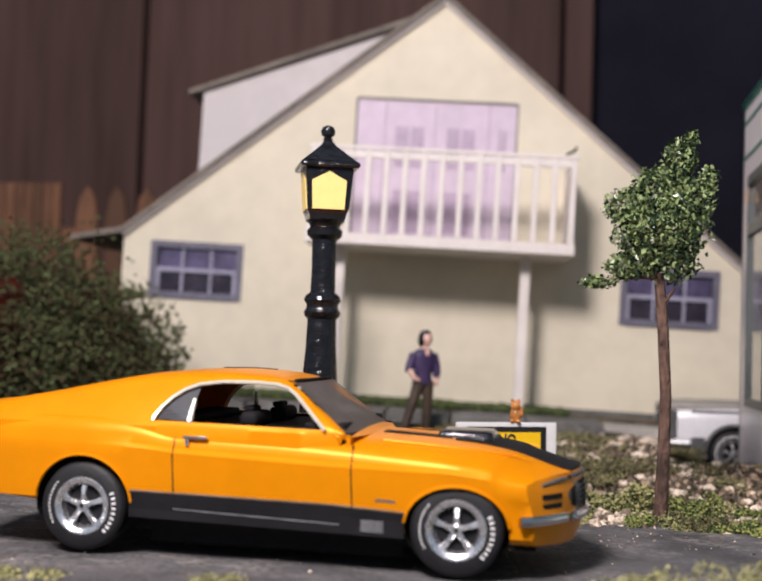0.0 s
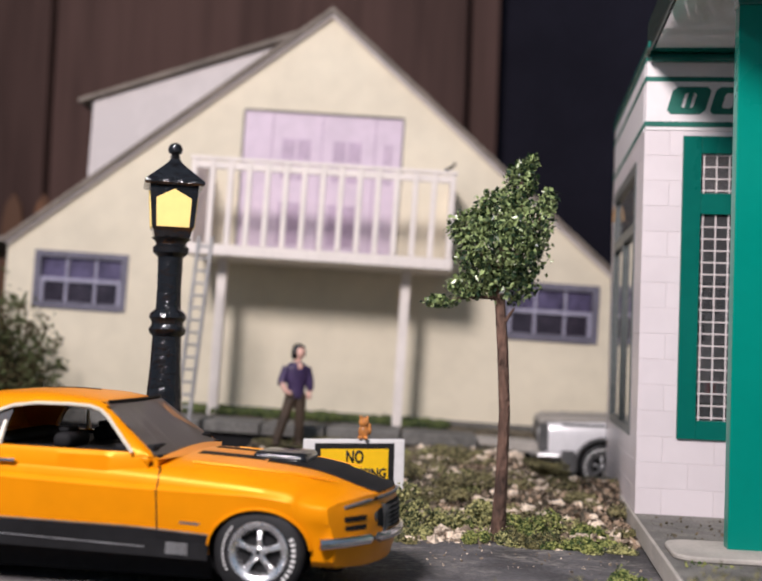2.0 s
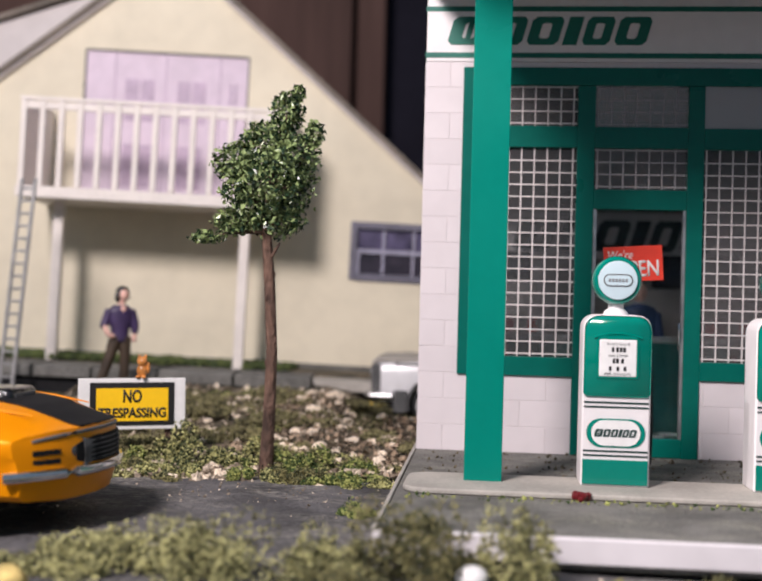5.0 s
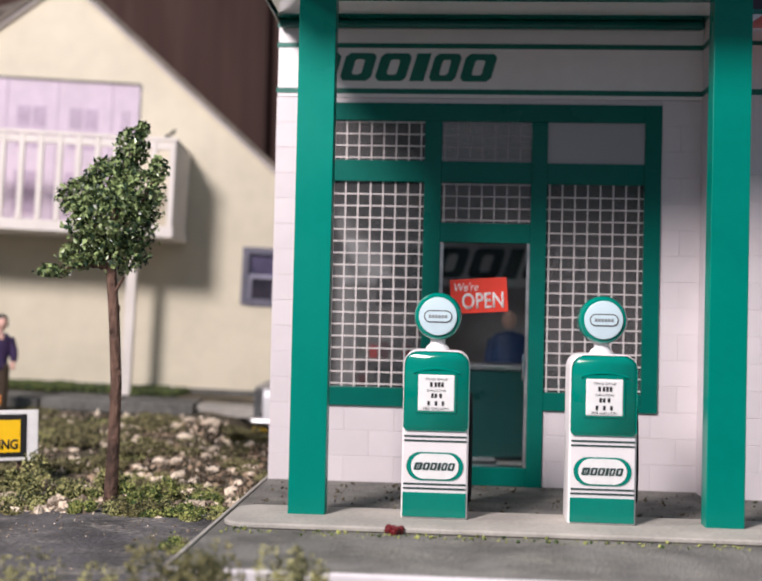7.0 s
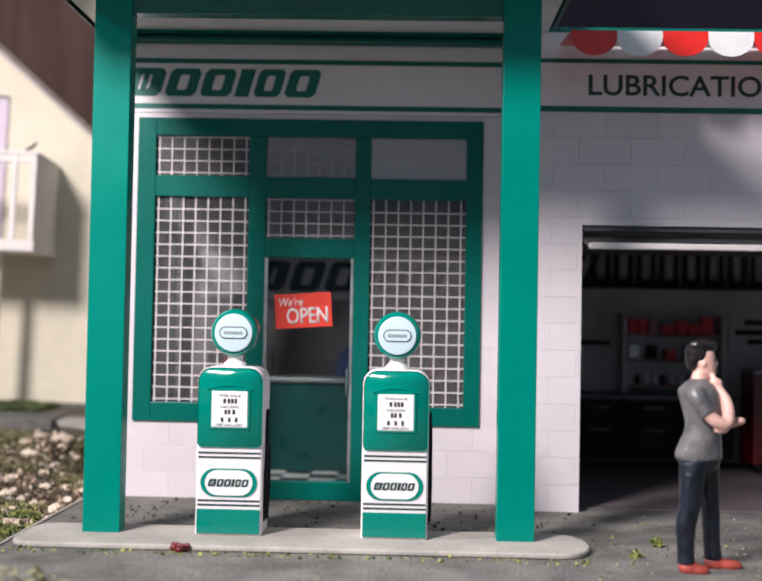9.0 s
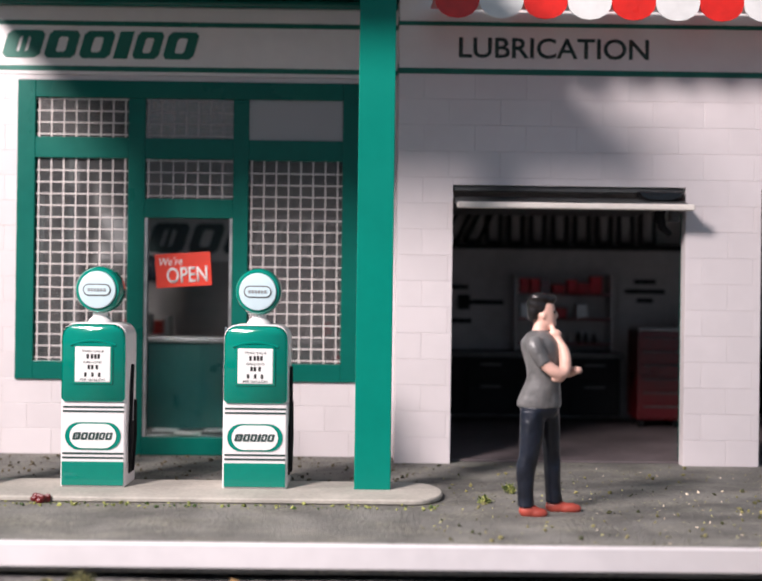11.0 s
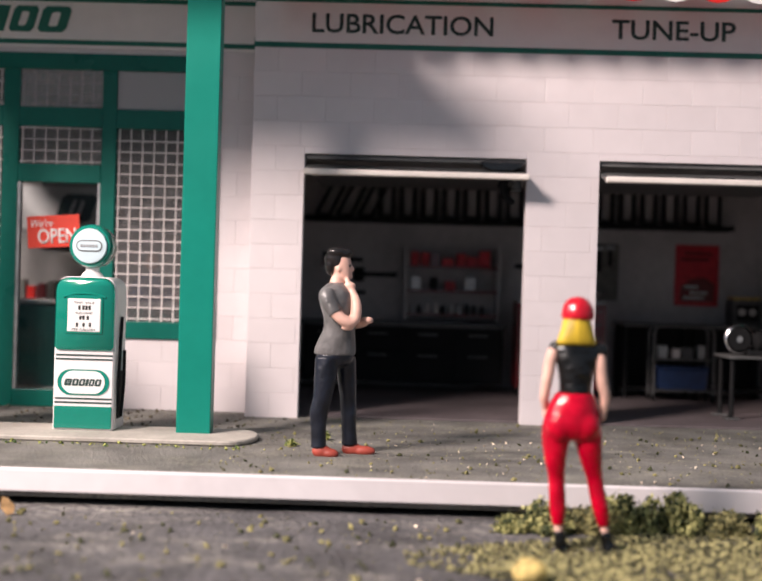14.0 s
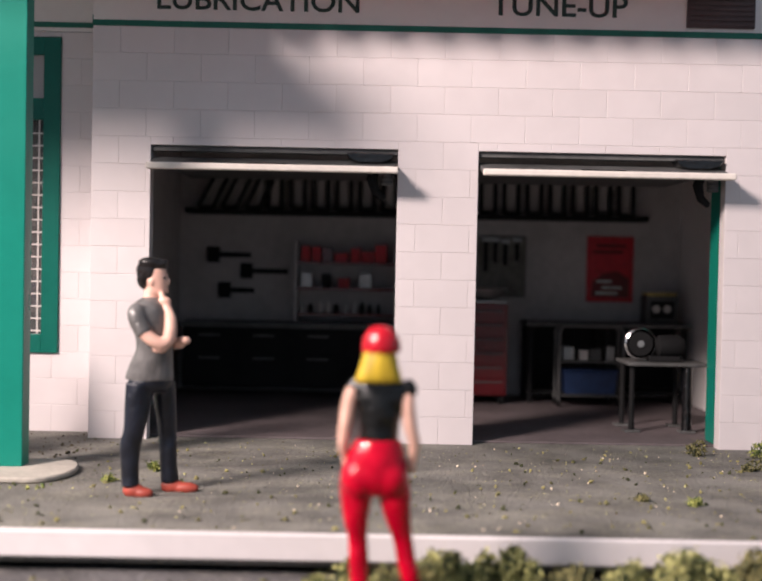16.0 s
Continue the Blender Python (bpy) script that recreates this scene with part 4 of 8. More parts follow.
for cx in (7.57, 8.15):
    chest = thing("tool_chest", cx, 2.6, 0.024, "tall red tool chest with drawers", "tool chest", "tool chests")
    part("body", box(-0.285, 0.285, 0, 0.55, 0.1, 1.2, 0.015), DRED, chest)
    part("lid", box(-0.285, 0.285, 0, 0.55, 1.202, 1.24, 0.01), STEEL, chest, "pale metal lid")
    for k in range(6):
        d = part("drawer", box(-0.26, 0.26, -0.014, 0.0, 0.14 + k * 0.17, 0.29 + k * 0.17, 0.006), DRED, chest)
        part("handle", box(-0.22, 0.22, -0.028, -0.015, 0.255 + k * 0.17, 0.272 + k * 0.17), GREY_T, d)
    for x in (-0.22, 0.22):
        for y in (0.08, 0.47):
            part("castor", lathe([(0.05, -0.03), (0.05, 0.03)], 12, "x", at=(x, y, 0.05)), BLACK_M, chest)
notice = thing("wall_notice", 7.6, 3.64, 1.72, "pale wall notice with dark unreadable lines", "notice")
part("sheet", box(-0.34, 0.34, -0.012, 0.0, -0.26, 0.26), INWALL, notice)
for z, a, b in ((0.13, -0.14, 0.16), (0.0, -0.26, 0.28), (-0.12, -0.1, 0.12)):
    part("text_bar", box(a, b, -0.016, -0.011, z - 0.035, z + 0.03), BLACK_M, notice)
solo("enamel_basin", lathe([(0.1, 0.0), (0.24, 0.05), (0.3, 0.13), (0.28, 0.14), (0.1, 0.06)], 20), STEEL, 8.15, 2.85, 1.268, "pale metal basin resting on the red tool chest", "basin", smooth=True)
board = thing("pegboard", 8.45, 3.63, 1.7, "dark pegboard with hung tools above the red chest", "pegboard")
part("panel", box(-0.3, 0.32, -0.02, 0.0, -0.42, 0.36, 0.006), SLAB, board)
for x, z0, z1 in ((-0.2, -0.1, 0.28), (-0.08, 0.02, 0.28), (0.05, -0.02, 0.26), (0.2, 0.05, 0.28)):
    part("tool", box(x - 0.025, x + 0.025, -0.045, -0.021, z0, z1, 0.008), BLACK_M, board)
    part("tool_head", box(x - 0.055, x + 0.055, -0.05, -0.021, z1 + 0.002, z1 + 0.06, 0.01), STEEL, board)

cab = thing("parts_bench", 9.65, 2.9, 0.024, "dark workbench with a blue bin under its top", "workbench")
part("top", box(-0.95, 1.05, -0.06, 0.66, 0.93, 0.975, 0.01), GREY_T, cab)
part("shelf_board", box(-0.9, 1.0, 0.02, 0.62, 0.1, 0.14), BLACK_M, cab)
for x in (-0.9, 0.04, 0.98):
    for y in (0.0, 0.56):
        part("leg", box(x - 0.03, x + 0.03, y - 0.03, y + 0.03, 0.0, 0.928, 0.006), BLACK_M, cab)
part("back_board", box(-0.9, 1.0, 0.625, 0.65, 0.14, 0.928), BLACK_M, cab)
cart = thing("parts_trolley", 9.42, 2.5, 0.024, "dark tubular parts trolley with a blue crate below", "trolley")
for y in (0.0, 0.3):
    hoop = [(-0.38, y, 0.05), (-0.38, y, 0.88), (-0.33, y, 0.96), (0.33, y, 0.96), (0.38, y, 0.88), (0.38, y, 0.05)]
    part("hoop", tube(hoop, 0.022, 8), GREY_T, cart, "bent tube frame", smooth=True)
for z in (0.12, 0.52):
    part("tray", box(-0.355, 0.355, -0.015, 0.315, z, z + 0.025, 0.006), GREY_T, cart)
for x in (-0.38, 0.38):
    for y in (0.0, 0.3):
        part("castor", lathe([(0.04, -0.02), (0.04, 0.02)], 10, "x", at=(x, y, 0.04)), BLACK_M, cart)
crate = thing("storage_crate", 9.42, 2.52, 0.17, "blue storage crate on the trolley's lower tray", "crate")
part("tub", prism([(-0.3, 0.0), (0.3, 0.0), (0.33, 0.27), (-0.33, 0.27)], "y", 0.0, 0.26, r=0.012), BLUE, crate)
part("rim", box(-0.335, 0.335, -0.012, 0.272, 0.272, 0.295, 0.006), BLUE, crate)
for x, w_, h_, m in ((-0.26, 0.13, 0.16, STEEL), (-0.08, 0.1, 0.12, CREAM_W), (0.06, 0.14, 0.14, GREY_T), (0.24, 0.09, 0.17, STEEL)):
    solo("parts_box", box(-w_ / 2, w_ / 2, 0.0, 0.14, 0.0, h_, 0.01), m, 9.42 + x, 2.56, 0.571, "small pale parts box on the trolley tray", "box", group="trolley boxes")
machine = thing("battery_charger", 10.4, 3.1, 1.0, "dark boxy charger with a yellow top on the bench", "charger")
part("case", box(-0.2, 0.2, 0.0, 0.32, 0.0, 0.34, 0.02), GREY_T, machine)
part("face", box(-0.15, 0.15, -0.008, 0.0, 0.06, 0.28, 0.004), BLACK_M, machine)
part("lid", box(-0.19, 0.19, 0.01, 0.31, 0.342, 0.38, 0.012), YELL_P, machine, "yellow lid")
for x in (-0.08, 0.06):
    part("dial", lathe([(0.05, -0.02), (0.05, -0.009), (0.02, -0.009)], 14, "y", at=(x, 0, 0.18)), STEEL, machine)

bench = thing("work_table", 9.82, 0.75, 0.024, "small work table with a pale top in the garage bay", "table")
part("tabletop", box(-0.42, 0.4, -0.28, 0.32, 0.67, 0.705, 0.01), GREY_T, bench)
for x in (-0.36, 0.2):
    for y in (-0.2, 0.24):
        near_leg = y < 0 < x
        leg = part("leg", tube([(x, y, 0.02), (x, y, 0.658)], [0.055, 0.045] if near_leg else [0.03, 0.026], 12), BLACK if near_leg else BLACK_M, bench, smooth=True)
        part("foot", box(x - 0.08, x + 0.08, y - 0.07, y + 0.07, 0.0, 0.022, 0.004), GREY_T, leg)
grind = thing("bench_grinder", 9.72, 0.68, 0.738, "black bench grinder with a chrome wheel guard", "grinder")
part("motor", lathe([(0.07, 0.0), (0.11, 0.03), (0.12, 0.22), (0.08, 0.28)], 18, "x", at=(0.0, 0, 0.15)), BLACK_M, grind, smooth=True)
part("guard", lathe([(0.148, 0.0), (0.165, 0.01), (0.165, 0.07), (0.148, 0.08)], 28, "y", at=(-0.16, -0.05, 0.17), caps=(False, False)), CHROME, grind, "thin chrome ring-shaped wheel guard", smooth=True)
part("wheel_disc", lathe([(0.125, 0.02), (0.125, 0.06), (0.03, 0.07)], 24, "y", at=(-0.16, -0.05, 0.17)), BLACK_M, grind, smooth=True)
part("hub", lathe([(0.035, 0.0), (0.03, 0.018), (0.015, 0.019)], 14, "y", at=(-0.16, -0.05, 0.17)), STEEL, grind, smooth=True)
part("foot", box(-0.08, 0.24, -0.08, 0.08, -0.006, 0.05, 0.01), BLACK_M, grind)


# ---- the house ----
def house():
    h = thing("house", -4.4, 5.75, 0.42, "cream card house with gable, white balcony and violet windows", "house", rz=5.4, ry=1.75)
    E0, E1, EZ, ER, AX, AZ = -4.86, 5.1, 2.38, 2.0, -0.02, 6.27
    # gable wall, with openings cut for windows and doors
    H = [(-4.36, -2.99, 1.47, 2.26), (2.95, 4.33, 1.47, 2.26), (-1.3, 1.2, 2.48, 4.72)]

    def roof_at(u):
        return AZ - (AX - u) * (AZ - EZ) / (AX - E0) if u < AX else AZ - (u - AX) * (AZ - ER) / (E1 - AX)

    us = sorted({E0, E1, AX, *[v for w in H for v in w[:2]]})
    bm = bmesh.new()
    for a, b in zip(us, us[1:]):
        hole = next((w for w in H if w[0] <= a and b <= w[1]), None)
        mid = [(0.0, hole[2]), (hole[3], None)] if hole else [(0.0, None)]
        for z0, z1 in mid:
            pts = [(a, z0), (b, z0)] + ([(b, roof_at(b)), (a, roof_at(a))] if z1 is None else [(b, z1), (a, z1)])
            prism(pts, "y", 0.0, 0.12, bm=bm)
    bmesh.ops.remove_doubles(bm, verts=bm.verts, dist=0.001)
    part("gable_wall", bm, CREAM, h, "cream gable wall")
    part("side_wall", box(E0 + 0.01, E0 + 0.12, 0.121, 6.9, 0, EZ), CREAM, h)
    part("side_wall", box(E1 - 0.12, E1 - 0.01, 0.121, 6.9, 0, ER), CREAM, h)
    part("back_wall", prism([(E0 + 0.13, 0), (E1 - 0.13, 0), (E1 - 0.13, ER), (AX, AZ - 0.05), (E0 + 0.13, EZ)], "y", 6.8, 6.9), CREAM, h)
    # roof slabs with a flared foot
    for sg, e, ez in ((-1, E0, EZ), (1, E1, ER)):
        foot, drop = (e - 0.82, 0.14) if sg < 0 else (e + 0.45, 0.2)
        pts = [(AX, AZ + 0.02), (e, ez + 0.02), (foot, ez - drop), (foot, ez - drop + 0.07), (e, ez + 0.11), (AX, AZ + 0.12)]
        part("roof", prism(pts, "y", -0.16, 7.0), ROOF, h, "thin brown-edged roof slope")
        part("verge", prism([(AX, AZ - 0.03), (e, ez - 0.03), (e, ez + 0.018), (AX, AZ + 0.018)], "y", -0.1, -0.004), CREAM_W, h)
    # shed dormer
    u0 = -3.98
    part("dormer_cheek", prism([(u0, roof_at(u0) + 0.08), (u0, 4.88), (-0.5, 6.17), (-0.5, roof_at(-0.5) + 0.1)], "y", 0.95, 1.05), CREAM_W, h, "pale dormer side wall")
    part("dormer_front", box(u0, u0 + 0.1, 1.055, 6.2, roof_at(u0), 4.88), CREAM_W, h)
    part("dormer_roof", prism([(u0 - 0.22, 4.83), (u0 - 0.22, 4.9), (-0.3, 6.38), (-0.3, 6.29)], "y", 0.82, 6.4), ROOF, h, "thin brown dormer roof")
    # windows
    for a, b, c, d in H[:2]:
        w = part("window", box(a, b, 0.06, 0.1, c, d), PANE_D, h, "violet window with dark panes")
        for bx in (box(a - 0.05, a + 0.05, -0.03, 0.055, c - 0.05, d + 0.05), box(b - 0.05, b + 0.05, -0.03, 0.055, c - 0.05, d + 0.05),
                   box(a + 0.051, b - 0.051, -0.03, 0.055, d - 0.05, d + 0.05), box(a + 0.051, b - 0.051, -0.035, 0.055, c - 0.06, c + 0.05)):
            part("window_frame", bx, PURPLE, w)
        m = (c + d) / 2
        part("meeting_rail", box(a + 0.052, b - 0.052, 0.01, 0.056, m - 0.03, m + 0.03), PURPLE_L, w)
        for k in (1, 2):
            x = a + (b - a) * k / 3
            part("glazing_bar", box(x - 0.018, x + 0.018, 0.02, 0.056, c + 0.051, m - 0.031), PURPLE_L, w)
            part("glazing_bar", box(x - 0.018, x + 0.018, 0.02, 0.056, m + 0.031, d - 0.051), PURPLE_L, w)
        for x in (a + 0.052, b - 0.102):
            part("sash_stile", box(x, x + 0.05, 0.012, 0.056, c + 0.051, m - 0.031), PURPLE_L, w)
        for k in range(3):
            x0, x1 = a + 0.052 + (b - a - 0.1) * k / 3, a + 0.052 + (b - a - 0.1) * (k + 1) / 3
            part("pane", box(x0 + 0.02, x1 - 0.02, 0.05, 0.059, m + 0.031, d - 0.051), PANE_P, w, "violet upper pane")
    # balcony doors
    a, b, c, d = H[2]
    bd = part("balcony_door", box(a, b, 0.02, 0.1, c, d), PINK, h, "pale pink printed balcony doors")
    for bx in (box(a - 0.012, a + 0.012, -0.01, 0.019, c, d), box(b - 0.012, b + 0.012, -0.01, 0.019, c, d), box(a + 0.013, b - 0.013, -0.01, 0.019, d - 0.012, d + 0.014)):
        part("door_frame", bx, SLAB, bd)
    for x0, x1, m in ((-0.68, -0.23, PINK_D), (0.12, 0.56, PINK_D), (0.92, 1.04, PINK_D)):
        for z0, z1 in ((3.98, 4.3), (3.66, 3.94)):
            xm = (x0 + x1) / 2
            for p, q in ((x0, xm - 0.015), (xm + 0.015, x1)):
                part("lite", box(p, q, 0.014, 0.022, z0, z1), m, bd)
    for x in (-0.84, -0.06, 0.77):
        part("door_stile", box(x - 0.01, x + 0.01, 0.014, 0.022, c + 0.02, d - 0.03), PINK_D, bd)
    for x in (-0.46, 0.32):
        part("lower_lite", box(x - 0.22, x + 0.22, 0.014, 0.022, 2.65, 3.3), PINK_D, bd)
    # balcony
    bal = part("balcony_deck", box(-1.78, 2.04, -1.52, -0.004, 2.3, 2.46, 0.012), TRIMW, h, "white balcony deck")
    n = 15
    for k in range(n):
        x = -1.72 + k * (3.7 / (n - 1))
        part("baluster", box(x - 0.04, x + 0.04, -1.5, -1.43, 2.464, 3.66, 0.008, seg=1), TRIMW, bal)
        if k < n - 1:
            part("rail_piece", box(x + 0.04, x + 3.7 / (n - 1) - 0.04, -1.49, -1.44, 3.54, 3.645, 0.008, seg=1), TRIMW, bal)
    part("top_rail", box(-1.78, 2.04, -1.5, -1.44, 3.664, 3.715, 0.008), TRIMW, bal)
    for x in (-1.75, 1.99):
        part("side_panel", box(x - 0.025, x + 0.025, -1.43, -0.01, 2.464, 3.66, 0.008, seg=1), TRIMW, bal, "solid white balcony end panel")
        part("side_rail", box(x - 0.03, x + 0.03, -1.43, -0.01, 3.664, 3.715, 0.008), TRIMW, bal)
    for x in (-1.3, 1.4):
        part("post", box(x - 0.07, x + 0.07, -1.0, -0.86, 0.0, 2.298, 0.008), TRIMW, h, "white balcony post")
    part("base_strip", box(E0, E1, -0.02, -0.003, 0.0, 0.1), SLAB, h)
    part("lamp_bracket", tube([(1.86, -1.47, 3.73), (1.94, -1.5, 3.76), (2.0, -1.5, 3.83)], 0.02, 6), BLACK_M, h)
    return h


house()

# house lot: raised slab with paving and a grass strip
lot = thing("house_lot", -4.4, 3.75, 0.27, "raised grey slab with paving before the house", "pavement", kind="structure", rz=5.4, ry=1.5)
part("slab", box(-8, 2.6, 0.12, 9.5, -0.5, 0.0), BLACK_M, lot, "dark recessed underside")
rng = random.Random(11)
x = -8.0
while x < 2.4:
    w = rng.uniform(0.8, 1.3)
    part("paving_slab", box(x, x + w - 0.03, 0.0 + rng.uniform(-0.03, 0.05), 0.98, 0.003, 0.16 + rng.uniform(0, 0.02), 0.02), SLAB, lot)
    x += w
part("lawn_base", box(-8, 5.6, 0.99, 9.5, 0.003, 0.165), SOIL, lot)
part("side_beam", box(2.62, 5.6, 0.3, 0.98, -0.02, 0.13, 0.02), CONC, lot, "pale concrete kerb beam")

rng = np.random.default_rng(5)
n = 5200
gx, gy = rng.uniform(-10.5, -2.2, n), rng.uniform(4.75, 5.75, n)
gy += (gx + 4.4) * 0.094
keep = rng.uniform(size=n) < 0.45 + 0.5 * (np.sin(gx * 2.3) * np.cos(gy * 3 + gx) > -0.3)
gx, gy = gx[keep], gy[keep]
gz = 0.45 - (gx + 4.4) * 0.026 + rng.uniform(0, 0.05, len(gx))
me = chunks("grass", np.stack([gx, gy, gz], 1), rng.uniform(0.02, 0.06, len(gx)), GRASS, 6)
tagged(new("grass", me), "short green flock grass before the house", "grass", kind="stuff")

# ladder leaning on the balcony
lad = thing("ladder", -5.62, 3.2, 0.2, "small grey metal ladder leaning on the balcony", "ladder", rz=0)
top = Vector((0.2, 0.1, 2.74))
for sx in (-0.09, 0.09):
    part("rail", tube([(sx, 0, 0), (sx + top.x, top.y, top.z)], 0.028, 6), LADDER, lad)
for k in range(16):
    p = top * ((k + 0.7) / 16.5)
    part("rung", tube([(-0.085 + p.x, p.y, p.z), (0.085 + p.x, p.y, p.z)], 0.018, 6), LADDER, lad)

# ---- behind the house ----
wall = thing("backdrop_boards", 0, 0, 0, "dark brown wooden boards standing behind the diorama", "backdrop", kind="structure")
for x0, x1 in ((-42, -34), (-33.95, -25), (-24.95, -19.3), (-19.25, -12.75), (-12.6, -2.6), (-2.5, -1.85)):
    part("board", box(x0, x1, 14.5 + (0.15 if x0 > -3 else 0), 15.2, -2, 26, 0.04), WOODB, wall)
tagged(part("wall_dark", box(-60, 60, 15.6, 16.1, -4, 50), NAVY, None, "near-black cloth wall of the dark room"), category="backdrop", kind="structure")

fence = thing("picket_fence", -13.2, 9.6, 0.2, "orange-brown wooden picket fence behind the house", "fence")
for k in range(7):
    x = 1.2 + k * 0.625
    pts = [(x, 0), (x + 0.44, 0), (x + 0.44, 3.45), (x + 0.38, 3.85), (x + 0.22, 4.1), (x + 0.06, 3.85), (x, 3.45)]
    part("picket", prism(pts, "y", 0, 0.12, r=0.015), PICKET, fence)
for k in range(8):
    part("picket", box(-0.12 - k * 0.2 + 0.8, 0.06 - k * 0.2 + 0.8, 0.0, 0.1, 0, 4.15, 0.012), PICKET, fence)
part("post", box(-0.32 - 0.62, -0.1 - 0.62, -0.1, 0.12, 0, 4.24, 0.02), PICKET, fence)
part("rail", box(-0.94, 5.6, 0.13, 0.25, 2.95, 3.25, 0.02), PICKET, fence)


# ---- cars ----
def cut(bm, holes):
    """A body with wheel arches cut out by cylinders lying across it."""
    body = new("tmp_body", bpy.data.meshes.new("tmp_body"))
    bmesh.ops.recalc_face_normals(bm, faces=bm.faces)
    bm.to_mesh(body.data)
    bm.free()
    tools = []
    for x, z, r, y0, y1 in holes:
        c = lathe([(r, y0), (r, y1)], 40, "y", at=(x, 0, z))
        bmesh.ops.recalc_face_normals(c, faces=c.faces)
        t = new("tmp_tool", bpy.data.meshes.new("tmp_tool"))
        c.to_mesh(t.data)
        c.free()
        tools.append(t)
        mod = body.modifiers.new("cut", "BOOLEAN")
        mod.object, mod.operation, mod.solver = t, "DIFFERENCE", "EXACT"
    bpy.context.view_layer.update()
    me = bpy.data.meshes.new_from_object(body.evaluated_get(bpy.context.evaluated_depsgraph_get()))
    out = bmesh.new()
    out.from_mesh(me)
    for o in (body, *tools):
        bpy.data.objects.remove(o)
    bpy.data.meshes.remove(me)
    return out


def loft(sections, close=True):
    """Half sections [(y, z), ...] from sill to centre line at each x, mirrored into a closed body."""
    bm = bmesh.new()
    rings = []
    for x, half in sections:
        ring = [bm.verts.new((x, -y, z)) for y, z in half] + [bm.verts.new((x, y, z)) for y, z in half[::-1] if y > 1e-6]
        rings.append(ring)
    n = len(rings[0])
    for a, b in zip(rings, rings[1:]):
        for k in range(n if close else n - 1):
            bm.faces.new((a[k], a[(k + 1) % n], b[(k + 1) % n], b[k]))
    if close:
        bm.faces.new(rings[0][::-1])
        bm.faces.new(rings[-1])
    return bm


def wheel(parent, x, y, r, width, sgn, rim=ALLOY, letters=True, spokes=5, hub=0.28):
    """A wheel whose outer face looks along sgn * y."""
    w = part("wheel", lathe([(r * 0.62, -width / 2), (r * 0.88, -width / 2), (r * 0.965, -width * 0.4), (r, -width * 0.22), (r, width * 0.22), (r * 0.965, width * 0.4),
                             (r * 0.88, width / 2), (r * 0.64, width / 2), (r * 0.6, width * 0.1), (r * 0.6, -width * 0.1), (r * 0.62, -width / 2)], 48, "y", caps=(False, False)), RUBBER, parent, "black tyre", smooth=True)
    w.location = (x * K, y * K, hub * K)
    o = sgn * width / 2
    part("rim", lathe([(r * 0.6, o * 0.3), (r * 0.64, o), (r * 0.625, o * 1.05), (r * 0.6, o * 1.04), (r * 0.585, o * 0.97), (r * 0.5, o * 0.86), (r * 0.455, o * 0.5), (r * 0.44, o * 0.3)], 48, "y", caps=(False, False)), rim, w, "bright metal wheel rim", smooth=True)
    part("drum", lathe([(r * 0.47, o * 0.25), (r * 0.47, o * 0.36), (0.02, o * 0.38)], 24, "y"), BLACK_M, w)
    for k in range(spokes):
        a = 2 * math.pi * k / spokes + 0.314
        c, s = math.cos(a), math.sin(a)
        own = bmesh.new()
        rings = []
        for d, h, top in ((0.09, 0.064, 0.86), (0.26, 0.05, 0.88), (0.46, 0.07, 0.66)):
            ring = []
            for t, yy in ((-1, 0.4), (-1, top - 0.1), (-0.55, top), (0.55, top), (1, top - 0.1), (1, 0.4)):
                ring.append(own.verts.new((r * (d * c - t * h * s), o * yy, r * (d * s + t * h * c))))
            rings.append(ring)
        for p, q in zip(rings, rings[1:]):
            for m in range(6):
                own.faces.new((p[m], p[(m + 1) % 6], q[(m + 1) % 6], q[m]))
        own.faces.new(rings[0][::-1])
        own.faces.new(rings[-1])
        part("spoke", own, rim, w)
    hb = part("hub_cap", lathe([(r * 0.12, o * 0.4), (r * 0.115, o * 0.9), (r * 0.09, o * 0.95), (r * 0.07, o * 0.94)], 20, "y"), rim, w, smooth=True)
    part("hub_bore", lathe([(r * 0.05, o * 0.9), (r * 0.05, o * 0.965), (r * 0.01, o * 0.97)], 12, "y"), BLACK_M, w)
    if letters:
        for start, cnt, hh, wd in ((-0.75, 9, 0.047, 0.026), (2.45, 12, 0.02, 0.022)):
            for k in range(cnt):
                a = start + k * (0.145 if hh > 0.04 else 0.11)
                c, s = math.cos(a), math.sin(a)
                q = r * 0.765
                pts = [(q * c + u * -s * wd * r + v * c * hh * r, q * s + u * c * wd * r + v * s * hh * r) for u, v in ((-1, -1), (1, -1), (1, 1), (-1, 1))]
                part("letter_bar", prism(pts, "y", o * 0.99, o * 1.01), PAINTW, w)
    return w


